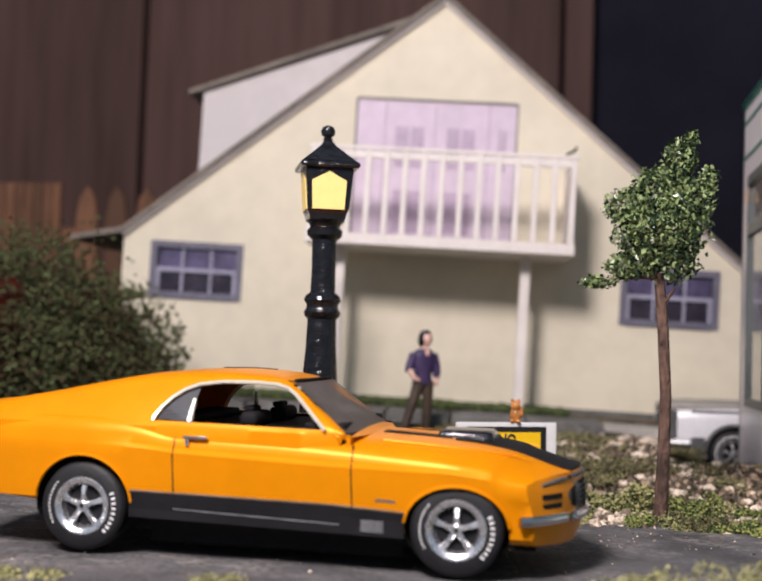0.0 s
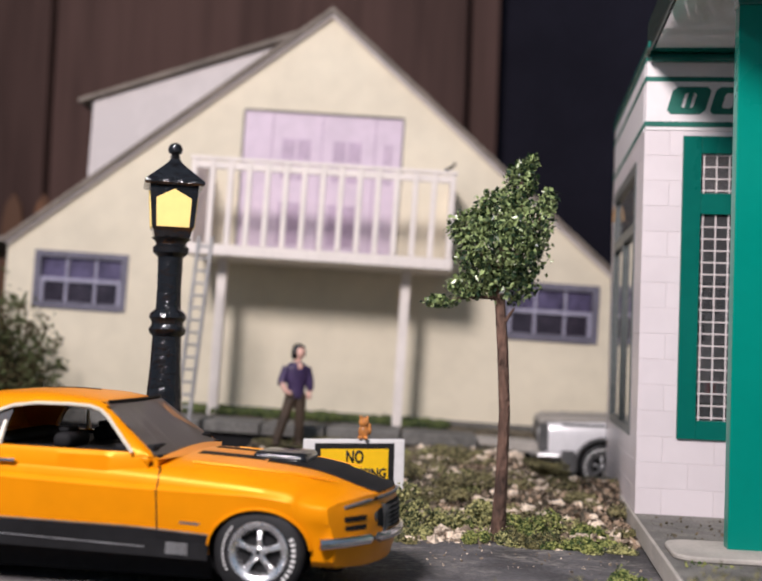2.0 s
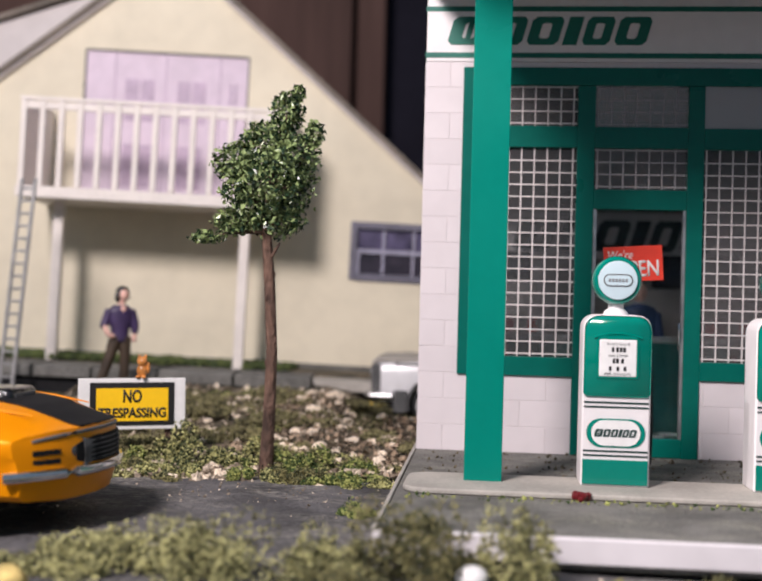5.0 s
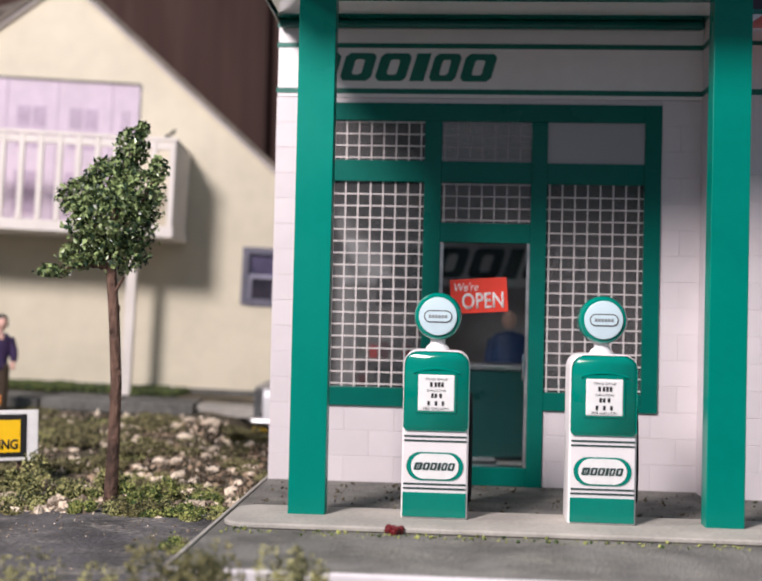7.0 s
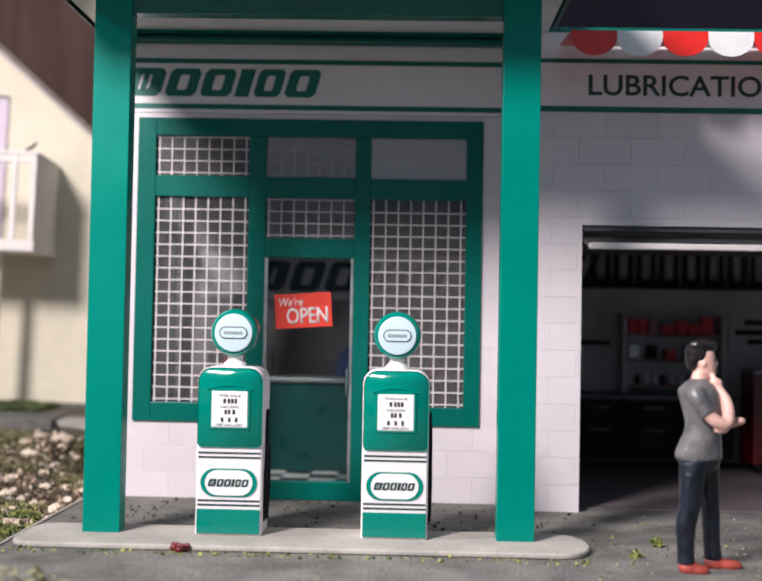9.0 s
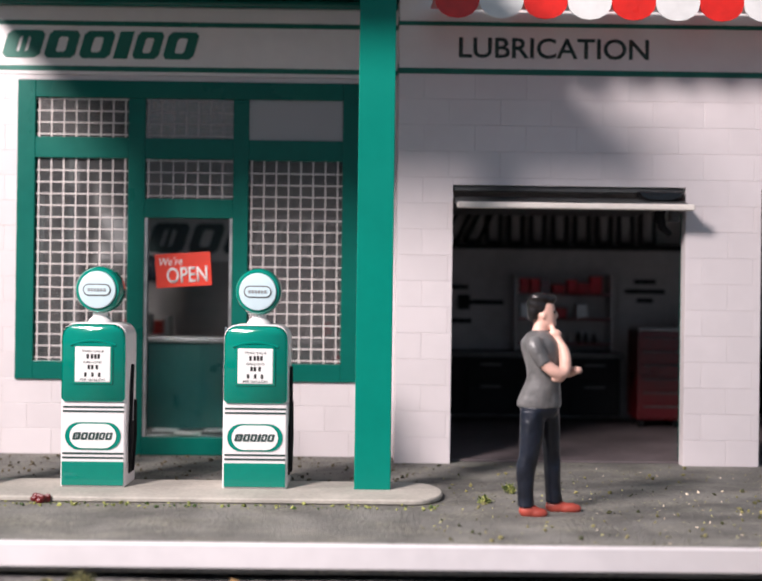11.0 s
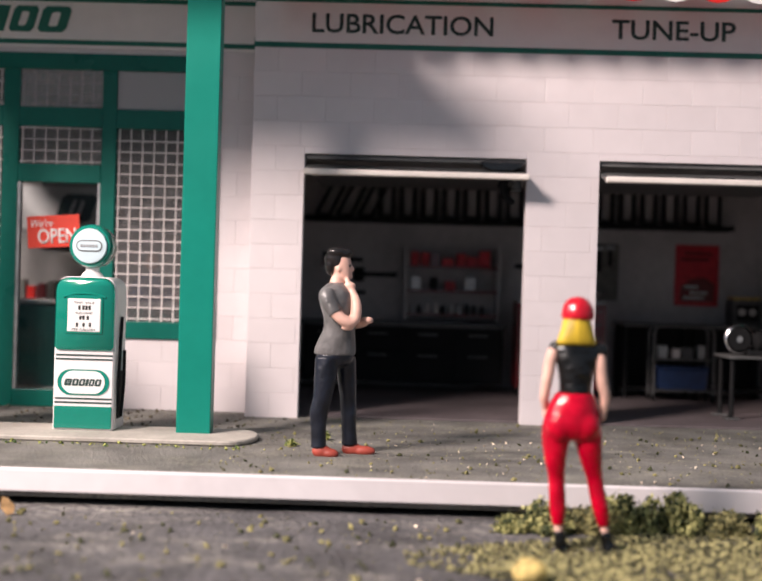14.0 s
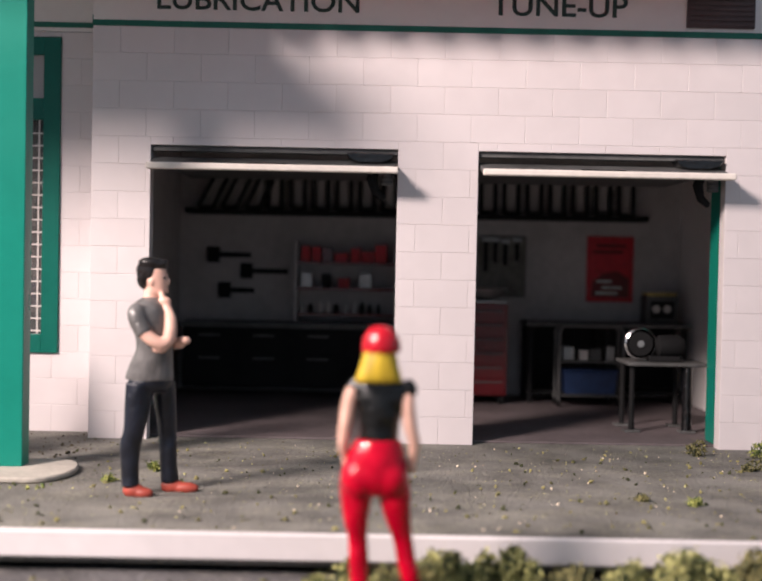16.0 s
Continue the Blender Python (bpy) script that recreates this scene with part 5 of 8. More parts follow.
def carve(bm, tools):
    """A closed body minus closed tools."""
    body = new("tmp_body", bpy.data.meshes.new("tmp_body"))
    bmesh.ops.recalc_face_normals(bm, faces=bm.faces)
    bm.to_mesh(body.data)
    bm.free()
    obs = []
    for c in tools:
        bmesh.ops.recalc_face_normals(c, faces=c.faces)
        t = new("tmp_tool", bpy.data.meshes.new("tmp_tool"))
        c.to_mesh(t.data)
        c.free()
        obs.append(t)
        mod = body.modifiers.new("cut", "BOOLEAN")
        mod.object, mod.operation, mod.solver = t, "DIFFERENCE", "EXACT"
    bpy.context.view_layer.update()
    me = bpy.data.meshes.new_from_object(body.evaluated_get(bpy.context.evaluated_depsgraph_get()))
    out = bmesh.new()
    out.from_mesh(me)
    for o in (body, *obs):
        bpy.data.objects.remove(o)
    bpy.data.meshes.remove(me)
    return out


def smooth_curve(keys, xs, blur=2):
    """Values at xs along keyed points (x, v), with the corners eased."""
    kx, kv = zip(*keys)
    v = np.interp(xs, kx, kv)
    for _ in range(blur):
        p = np.pad(v, 1, mode="edge")
        v = 0.25 * p[:-2] + 0.5 * p[1:-1] + 0.25 * p[2:]
    return v


def muscle_car():
    X0 = -4.2
    car = thing("muscle_car", X0, -3.07, -0.225, "orange die-cast fastback muscle car with black stripes", "car", rz=-1.6)

    def L(x):
        return x - X0

    def bow(x, y, z):
        """The nose sweeps back to both sides and tucks in under the bumper."""
        f = max(0.0, min(1.0, (x + 2.75) / 0.65))
        f = f * f * (3 - 2 * f)
        return x - f * ((0.52 if z > 0.44 else 0.47) * y * y + 0.3 * max(0.0, 0.44 - z) + 0.25 * max(0.0, z - 0.62))

    # ---- body: eased lines along its length, heights from the ground
    xs = np.linspace(-6.62, -2.04, 93)
    W = smooth_curve([(-6.62, 0.74), (-6.5, 0.79), (-6.2, 0.83), (-5.6, 0.862), (-4.9, 0.86), (-3.6, 0.86), (-2.9, 0.862), (-2.4, 0.845), (-2.15, 0.83), (-2.0, 0.815)], xs)
    ZB = smooth_curve([(-6.62, 0.47), (-6.4, 0.43), (-5.95, 0.39), (-5.6, 0.36), (-5.2, 0.345), (-3.3, 0.32), (-2.5, 0.29), (-2.0, 0.28)], xs)
    ZL = smooth_curve([(-6.62, 0.85), (-5.1, 0.83), (-4.83, 0.806), (-3.77, 0.773), (-3.3, 0.768), (-2.9, 0.765), (-2.4, 0.71), (-2.0, 0.665)], xs)
    ZU = smooth_curve([(-6.62, 0.96), (-5.9, 0.995), (-5.3, 0.99), (-5.1, 0.965), (-4.95, 0.92), (-4.8, 0.91), (-4.05, 0.898), (-3.68, 0.877), (-2.99, 0.83), (-2.43, 0.762), (-2.15, 0.715), (-2.0, 0.695)], xs, 1)
    ZC = smooth_curve([(-6.62, 1.03), (-5.5, 1.08), (-5.1, 0.95), (-4.7, 0.91), (-3.8, 0.92), (-3.55, 0.965), (-3.1, 0.945), (-2.8, 0.925), (-2.5, 0.885), (-2.3, 0.84), (-2.15, 0.79), (-2.0, 0.735)], xs)
    LEDGE = smooth_curve([(-5.5, 0.0), (-5.15, 0.014), (-4.9, 0.026), (-3.3, 0.03), (-2.8, 0.02), (-2.4, 0.0)], xs)

    def half(k):
        w, zb, zl, zu, zc, e = W[k], ZB[k], ZL[k], ZU[k], ZC[k], LEDGE[k]
        zd = min(zu + 0.06, zu + 0.35 * max(0.06, zc - zu))
        a = zu - zl - 0.008
        return [(w * 0.6, zb - 0.02), (w * 0.9, zb), (w * 0.95, zb + 0.04), (w * 0.966, 0.42), (w * 0.985, 0.56), (w * 0.998, zl - 0.1), (w + 0.006, zl - 0.022), (w + 0.002 - e * 0.4, zl - 0.004), (w - e, zl + 0.008),
                (w - 0.008 - e, zl + 0.008 + 0.42 * a), (w - 0.022 - e, zl + 0.008 + 0.7 * a), (w - 0.043 - e, zl + 0.008 + 0.92 * a), (w - 0.075 - e, zu + 0.012), (w - 0.15, zd), (w * 0.62, zd + (zc - zd) * 0.62), (w * 0.3, zd + (zc - zd) * 0.93), (0.0, zc)]

    secs = [half(k) for k in range(len(xs))]
    bm = bmesh.new()
    rings = []
    for x, h in zip(xs, secs):
        full = [(-y, z) for y, z in h] + [(y, z) for y, z in h[-2::-1]]
        rings.append([bm.verts.new((L(bow(x, y, z)), y, z)) for y, z in full])
    n = len(rings[0])
    for a, b in zip(rings, rings[1:]):
        for k in range(n):
            bm.faces.new((a[k], a[(k + 1) % n], b[(k + 1) % n], b[k]))
    bm.faces.new(rings[0][::-1])
    # bowed front face
    rows = [[bm.verts.new((L(bow(xs[-1], y, z)), y, z)) for y in np.linspace(-h0, h0, 15)] for h0, z in secs[-1][:-1]]
    for a, b in zip(rows, rows[1:]):
        for k in range(14):
            bm.faces.new((a[k], a[k + 1], b[k + 1], b[k]))
    tip = bm.verts.new((L(bow(xs[-1], 0, secs[-1][-1][1])), 0, secs[-1][-1][1]))
    for k in range(14):
        bm.faces.new((rows[-1][k], rows[-1][k + 1], tip))
    bmesh.ops.remove_doubles(bm, verts=bm.verts, dist=1e-5)
    bmesh.ops.holes_fill(bm, edges=bm.edges, sides=0)

    def side(x, z):
        """Half width of the body at a place on its flank."""
        k = int(np.argmin(abs(xs - x)))
        pts = secs[k][1:12]
        return float(np.interp(z, [p[1] for p in pts], [p[0] for p in pts]))

    arches = [(-5.555, 0.385, 0.372, 0.355), (-2.865, 0.37, 0.358, 0.288)]
    tools = []
    for x, z, a, b in arches:
        for s in (-1, 1):
            c = lathe([(1, s * 0.5), (1, s * 1.2)], 48, "y")
            for v in c.verts:
                v.co.x, v.co.z = L(x) + v.co.x * a, z + v.co.z * (b if v.co.z > 0 else 0.4)
            tools.append(c)
    part("body", carve(bm, tools), ORANGE, car, "glossy orange car body", smooth=True, angle=28)
    for x, z, a, b in arches:
        for s in (-1, 1):
            own = lathe([(1, s * 0.505), (1, s * 0.8)], 32, "y", caps=(True, False))
            for v in own.verts:
                v.co.x, v.co.z = L(x) + v.co.x * (a - 0.003), z + v.co.z * (b - 0.003 if v.co.z > 0 else 0.28)
            part("wheel_well", own, BLACK_M, car)
            lip = [(L(x) + a * math.cos(t), s * (side(x + a * math.cos(t), z + b * math.sin(t)) + 0.002), z + b * math.sin(t)) for t in np.linspace(0.1, math.pi - 0.1, 22)]
            part("arch_lip", tube(lip, 0.011, 6), ORANGE, car, smooth=True)
            wheel(car, L(x), s * 0.74, 0.322, 0.2, s, hub=0.372 if x < -4 else 0.366)
        part("axle", tube([(L(x), -0.7, 0.37), (L(x), 0.7, 0.37)], 0.05, 8), BLACK_M, car)
    part("underbody", box(L(-5.3), L(-2.7), -0.6, 0.6, 0.2, 0.36), BLACK_M, car)
    # extra block, no car part: keeps light from reaching the ground below
    part("shadow_block", box(L(-5.16), L(-3.26), -0.54, 0.54, 0.1, 0.34, 0.02), BLACK_M, car, "added black block that deepens the shadow under the car")

    # ---- roof shell with its window openings
    gx = np.linspace(-6.5, -3.5, 61)
    ZT = smooth_curve([(-6.67, 1.05), (-6.28, 1.11), (-5.9, 1.188), (-5.52, 1.275), (-5.25, 1.324), (-4.91, 1.362), (-4.6, 1.373), (-4.32, 1.36), (-4.12, 1.325), (-4.0, 1.27), (-3.5, 0.93)], gx)
    YR = smooth_curve([(-6.5, 0.62), (-5.6, 0.6), (-4.9, 0.605), (-4.1, 0.6), (-4.0, 0.62), (-3.5, 0.79)], gx)

    def shell(inset=0.0):
        b2 = bmesh.new()
        rr = []
        for x, zt, yr in zip(gx, ZT, YR):
            zt = zt - inset
            h = (zt - 0.95) / 0.42
            f = max(0.0, min(1.0, (x + 3.84) / 0.3))
            base = 0.815 - inset - 0.05 * f
            yr = yr - inset
            hp = [(base, 0.83 - 0.05 * f), (base, 0.96 - 0.1 * f), (base + (yr - base) * 0.5, 0.95 + 0.2 * h), (base + (yr - base) * 0.86, 0.95 + 0.31 * h), (yr - 0.006, 0.95 + 0.352 * h), (yr - 0.04, 0.95 + 0.38 * h), (yr * 0.72, 0.95 + 0.405 * h), (yr * 0.35, 0.95 + 0.418 * h), (0, zt)]
            bend = 0.12 * max(0.0, min(1.0, (x + 4.15) / 0.3))
            full = [(-y, z) for y, z in hp] + [(y, z) for y, z in hp[-2::-1]]
            rr.append([b2.verts.new((L(x - bend * y * y / 0.6), y, z)) for y, z in full])
        m = len(rr[0])
        for a, b in zip(rr, rr[1:]):
            for k in range(m):
                b2.faces.new((a[k], a[(k + 1) % m], b[(k + 1) % m], b[k]))
        b2.faces.new(rr[0][::-1])
        b2.faces.new(rr[-1])
        return b2

    def pillar_y(x, z):
        k = int(np.argmin(abs(gx - x)))
        h = (ZT[k] - 0.95) / 0.42
        return float(np.interp(z, [0.95, 0.95 + 0.2 * h, 0.95 + 0.31 * h, 0.95 + 0.352 * h], [0.815, 0.815 + (YR[k] - 0.815) * 0.5, 0.815 + (YR[k] - 0.815) * 0.86, YR[k] - 0.006]))

    opening = [(-5.06, 1.0), (-5.055, 1.03), (-5.01, 1.1), (-4.95, 1.165), (-4.87, 1.222), (-4.77, 1.262), (-4.6, 1.285), (-4.35, 1.288), (-4.2, 1.279), (-4.12, 1.255), (-4.05, 1.21), (-3.8, 0.985)]
    win = prism([(L(x), z) for x, z in opening], "y", -1.0, 1.0)
    nrm = Vector((0.66, 0, 0.75))
    scr = bmesh.new()
    quad = [Vector((L(-3.6), -0.69, 0.985)), Vector((L(-3.6), 0.69, 0.985)), Vector((L(-4.075), 0.55, 1.312)), Vector((L(-4.075), -0.55, 1.312))]
    lo = [scr.verts.new(p - nrm * 0.12) for p in quad]
    hi = [scr.verts.new(p + nrm * 0.12) for p in quad]
    scr.faces.new(lo[::-1])
    scr.faces.new(hi)
    for k in range(4):
        scr.faces.new((lo[k], lo[(k + 1) % 4], hi[(k + 1) % 4], hi[k]))
    cav = bmesh.new()
    rr = []
    for x, zt, yr in zip(gx, ZT, YR):
        if x < -5.32 or x > -3.6:
            continue
        h = (zt - 0.045 - 0.95) / 0.42
        hp = [(0.77, 0.86), (0.77, 0.96), (0.77 + (yr - 0.815) * 0.5, 0.95 + 0.2 * h), (0.77 + (yr - 0.815) * 0.86, 0.95 + 0.31 * h), (yr - 0.09, 0.95 + 0.37 * h), (yr * 0.5, 0.95 + 0.41 * h), (0, zt - 0.045)]
        full = [(-y, z) for y, z in hp] + [(y, z) for y, z in hp[-2::-1]]
        rr.append([cav.verts.new((L(x), y, z)) for y, z in full])
    for a, b in zip(rr, rr[1:]):
        for k in range(len(a)):
            cav.faces.new((a[k], a[(k + 1) % len(a)], b[(k + 1) % len(a)], b[k]))
    cav.faces.new(rr[0][::-1])
    cav.faces.new(rr[-1])
    part("roof", carve(shell(), [cav, win, scr]), ORANGE, car, "orange fastback roof with thin pillars", smooth=True, angle=30)
    for s in (-1, 1):
        line = [(L(x), s * (pillar_y(x, z) + 0.004), z) for x, z in opening]
        part("window_trim", tube(line, 0.0145, 6), TRIMC, car, "pale bright window trim", smooth=True)
        pane = bmesh.new()
        q = [(-5.04, 1.01), (-5.0, 1.1), (-4.94, 1.165), (-4.86, 1.22), (-4.78, 1.247), (-4.765, 1.25), (-4.8, 1.0)]
        pane.faces.new([pane.verts.new((L(x), s * (pillar_y(x, z) - 0.02), z)) for x, z in q])
        bmesh.ops.solidify(pane, geom=list(pane.faces), thickness=0.006)
        g = part("quarter_pane", pane, HAZY, car, "quarter window with a pale reflection put into its film")
        g.visible_shadow = False
        part("division_bar", tube([(L(-4.79), s * 0.79, 0.995), (L(-4.775), s * 0.72, 1.16)], [0.024, 0.013], 6), TRIMC, car, "slim bright window divider")
    ws = bmesh.new()
    lo = [ws.verts.new((L(-3.565 - 0.1 * (k / 4) ** 2), 0.72 * k / 4, 0.965)) for k in range(-4, 5)]
    hi = [ws.verts.new((L(-4.075 - 0.03 * (k / 4) ** 2), 0.56 * k / 4, 1.312)) for k in range(-4, 5)]
    for k in range(8):
        ws.faces.new((lo[k], lo[k + 1], hi[k + 1], hi[k]))
    bmesh.ops.solidify(ws, geom=list(ws.faces), thickness=0.012)
    g = part("windscreen", ws, HAZY_S, car, "windscreen with a grey reflection put into its film", smooth=True)
    g.visible_shadow = False
    part("screen_header", tube([(L(-4.06 - 0.03 * (k / 4) ** 2), 0.53 * k / 4, 1.308) for k in range(-4, 5)], 0.016, 6, squash=0.6), BLACK_M, car, "dark band over the windscreen", smooth=True)
    part("roof_seam", tube([(L(x), 0.12, float(np.interp(x, gx, ZT)) - 0.003) for x in np.linspace(-4.86, -4.42, 9)], 0.009, 6), BLACK_M, car, "thin black line on the roof", smooth=True)
    # cabin
    part("interior_floor", box(L(-5.2), L(-3.62), -0.735, 0.735, 0.9, 0.968), BLACK_M, car)
    part("headlining", box(L(-5.0), L(-4.1), -0.5, 0.5, 1.3, 1.306), BLACK_M, car)
    for s in (-1, 1):
        seat = part("seat", box(L(-4.5), L(-4.36), s * 0.36 - 0.2, s * 0.36 + 0.2, 0.96, 1.075, 0.045, seg=3), BLACK_M, car, "black bucket seat", smooth=True)
        part("headrest", box(L(-4.5), L(-4.42), s * 0.36 - 0.1, s * 0.36 + 0.1, 1.07, 1.11, 0.018), BLACK_M, seat)
        part("door_card", box(L(-4.9), L(-3.75), s * 0.745 - 0.01, s * 0.745 + 0.01, 0.93, 0.988), BLACK_M, car)
    part("rear_seat", box(L(-5.1), L(-4.86), -0.6, 0.6, 0.96, 1.03, 0.03), BLACK_M, car)
    part("dashboard", box(L(-3.98), L(-3.68), -0.68, 0.68, 0.96, 1.03, 0.02), BLACK_M, car)
    part("steering_wheel", lathe([(0.12, 0.0), (0.13, 0.012), (0.115, 0.02), (0.105, 0.01)], 20, "x", at=(L(-4.08), 0.36, 1.06), caps=(False, False)), BLACK_M, car)

    def strip(name, lo_, hi_, s, m, off=0.003, steps=16, lb="", parent=None, low=0.0, rows_up=4):
        """A thin plate laid on the flank between two lines of (x, z)."""
        b3 = bmesh.new()
        prev = None
        lx, lz = zip(*lo_)
        hx, hz = zip(*hi_)
        for t in np.linspace(0, 1, steps):
            col = []
            for f in np.linspace(0, 1, rows_up):
                xa = lx[0] + (lx[-1] - lx[0]) * t
                xb = hx[0] + (hx[-1] - hx[0]) * t
                x = xa + (xb - xa) * f
                z = float(np.interp(xa, lx, lz)) * (1 - f) + float(np.interp(xb, hx, hz)) * f
                col.append(b3.verts.new((L(bow(x, side(x, max(z, low)), z)), s * (side(x, max(z, low)) + off), z)))
            if prev:
                for k in range(rows_up - 1):
                    b3.faces.new((prev[k], prev[k + 1], col[k + 1], col[k]))
            prev = col
        bmesh.ops.recalc_face_normals(b3, faces=b3.faces)
        ex = bmesh.ops.extrude_face_region(b3, geom=list(b3.faces))
        for v in ex["geom"]:
            if isinstance(v, bmesh.types.BMVert):
                v.co.y -= s * (off + 0.012)
        return part(name, b3, m, parent or car, lb)

    for s in (-1, 1):
        strip("rocker_stripe", [(-5.2, 0.318), (-3.22, 0.288)], [(-5.2, 0.498), (-3.76, 0.482), (-3.22, 0.455)], s, BLACK_M, 0.004, 24, "black rocker stripe", low=0.4)
        strip("stripe_edge", [(-5.2, 0.502), (-3.76, 0.486), (-3.22, 0.459)], [(-5.2, 0.511), (-3.76, 0.495), (-3.22, 0.468)], s, STEEL, 0.003, 24)
        strip("sill_trim", [(-4.87, 0.386), (-3.67, 0.352)], [(-4.87, 0.394), (-3.67, 0.362)], s, STEEL, 0.009, 16, low=0.4)
        vent = strip("side_badge", [(-3.52, 0.318), (-3.36, 0.315)], [(-3.52, 0.4), (-3.36, 0.397)], s, GREY_T, 0.008, 4, "ribbed grey side badge", low=0.4)
        for k in range(5):
            strip("rib", [(-3.51, 0.322 + k * 0.016), (-3.38, 0.32 + k * 0.016)], [(-3.51, 0.33 + k * 0.016), (-3.38, 0.328 + k * 0.016)], s, STEEL, 0.011, 3, "", vent, low=0.4)
        for x, top in ((-4.885, 0.92), (-3.6, 0.9)):
            strip("door_seam", [(x + 0.02, 0.33), (x + 0.028, 0.33)], [(x, top), (x + 0.008, top)], s, BLACK_M, 0.006, 2, low=0.4, rows_up=24)
        part("pillar_foot", ball((L(-3.76), s * 0.732, 0.94), (0.12, 0.04, 0.03)), ORANGE, car, smooth=True)
        hd = part("door_handle", box(L(-4.81), L(-4.63), s * 0.84 - 0.018, s * 0.84 + 0.014, 0.885, 0.91, 0.01), CHROME, car, "chrome door handle", smooth=True)
        part("lock", box(L(-4.79), L(-4.765), s * 0.838 - 0.01, s * 0.838 + 0.01, 0.835, 0.88, 0.004), CHROME, hd)
        strip("fender_script", [(-3.42, 0.528), (-3.28, 0.524)], [(-3.42, 0.545), (-3.28, 0.541)], s, GREY_T, 0.002, 3)
        # sunk slots beside the headlight
        for k in range(2):
            ys = [0.53 + 0.06 * m for m in range(4)]
            b4 = bmesh.new()
            z0 = 0.52 + k * 0.062
            fr = [b4.verts.new((L(bow(-2.04, y, z0 + zz) + 0.005), s * y, z0 + zz)) for zz in (0, 0.036) for y in ys]
            bk = [b4.verts.new((v.co.x - 0.05, v.co.y, v.co.z)) for v in fr]
            for m in range(3):
                for q4 in ((fr[m], fr[m + 1], fr[m + 5], fr[m + 4]), (bk[m], bk[m + 1], bk[m + 5], bk[m + 4])):
                    b4.faces.new(q4)
                b4.faces.new((fr[m], fr[m + 1], bk[m + 1], bk[m]))
                b4.faces.new((fr[m + 4], fr[m + 5], bk[m + 5], bk[m + 4]))
            b4.faces.new((fr[0], fr[4], bk[4], bk[0]))
            b4.faces.new((fr[3], fr[7], bk[7], bk[3]))
            part("fender_slot", b4, BLACK_M, car)
        strip("marker_lamp", [(-2.56, 0.575), (-2.53, 0.575)], [(-2.555, 0.655), (-2.525, 0.655)], s, ORANGE, 0.003, 3, "small side marker")
        part("headlight", lathe([(0.075, 0.0), (0.075, 0.03), (0.05, 0.05), (0.01, 0.055)], 20, "x", at=(L(-2.178), s * 0.37, 0.585)), GREY_T, car, "round headlight", smooth=True)
        part("tail_lamp", box(L(-6.65), L(-6.6), s * 0.45 - 0.15, s * 0.45 + 0.15, 0.75, 0.9, 0.01), REDS, car, "red tail lamp")

    # ---- bonnet stripe, scoop and nose
    def top(x, y):
        k = int(np.argmin(abs(xs - x)))
        pts = secs[k][11:]
        return float(np.interp(abs(y), [p[0] for p in pts[::-1]], [p[1] for p in pts[::-1]]))

    def bonnet_plate(name, x0, x1, ya, yb, m, off=0.004, lb=""):
        b5 = bmesh.new()
        rows = []
        for x in np.linspace(x0, x1, 18):
            rows.append([b5.verts.new((L(bow(x, y, top(x, y))), y, top(x, y) + off)) for y in np.linspace(ya, yb, 7)])
        for a, b in zip(rows, rows[1:]):
            for k in range(6):
                b5.faces.new((a[k], a[k + 1], b[k + 1], b[k]))
        ex = bmesh.ops.extrude_face_region(b5, geom=list(b5.faces))
        for v in ex["geom"]:
            if isinstance(v, bmesh.types.BMVert):
                v.co.z -= off + 0.01
        return part(name, b5, m, car, lb, smooth=True)

    bonnet_plate("bonnet_stripe", -2.95, -2.04, -0.34, 0.34, BLACK_M, 0.009, "matte black bonnet stripe")
    for s in (-1, 1):
        bonnet_plate("cowl_stripe", -3.48, -2.98, s * 0.16, s * 0.3, BLACK_M)
        part("bonnet_edge", tube([(L(-3.42), s * 0.6, top(-3.42, 0.6) + 0.004), (L(-3.1), s * 0.6, top(-3.1, 0.6) + 0.006), (L(-2.7), s * 0.57, top(-2.7, 0.57) + 0.006), (L(-2.4), s * 0.52, top(-2.4, 0.52))], [0.01, 0.01, 0.009, 0.004], 8), ORANGE, car, smooth=True)
    sc = part("bonnet_scoop", box(L(-3.1), L(-2.69), -0.22, 0.22, 0.85, 0.982, 0.045, seg=4), BLACK, car, "black shaker bonnet scoop", smooth=True)
    part("scoop_mouth", box(L(-2.698), L(-2.684), -0.16, 0.16, 0.9, 0.945, 0.005), GREY_T, sc)
    for a, b, z in ((-2.945, -2.92, 0.91), (-2.91, -2.865, 0.905), (-2.855, -2.815, 0.903), (-2.805, -2.775, 0.9)):
        part("scoop_mark", prism([(L(a), z), (L(b), z), (L(b) + 0.012, z + 0.028), (L(a) + 0.012, z + 0.028)], "y", -0.224, -0.216), PAINTW, sc)

    def nose_plate(name, y1, z0, z1, m, off, deep, lb=""):
        b6 = bmesh.new()
        ys = np.linspace(-y1, y1, 17)
        f, k6 = [], []
        for y in ys:
            zt = z1 - 0.05 * (y / y1) ** 4
            zl = z0 + 0.03 * (y / y1) ** 4
            f.append([b6.verts.new((L(bow(-2.04, y, z) + off), y, z)) for z in (zl, (zl + zt) / 2, zt)])
            k6.append([b6.verts.new((L(bow(-2.04, y, z) + off - deep), y, z)) for z in (zl, (zl + zt) / 2, zt)])
        for rr6 in (f, k6):
            for a, b in zip(rr6, rr6[1:]):
                for k in range(2):
                    b6.faces.new((a[k], a[k + 1], b[k + 1], b[k]))
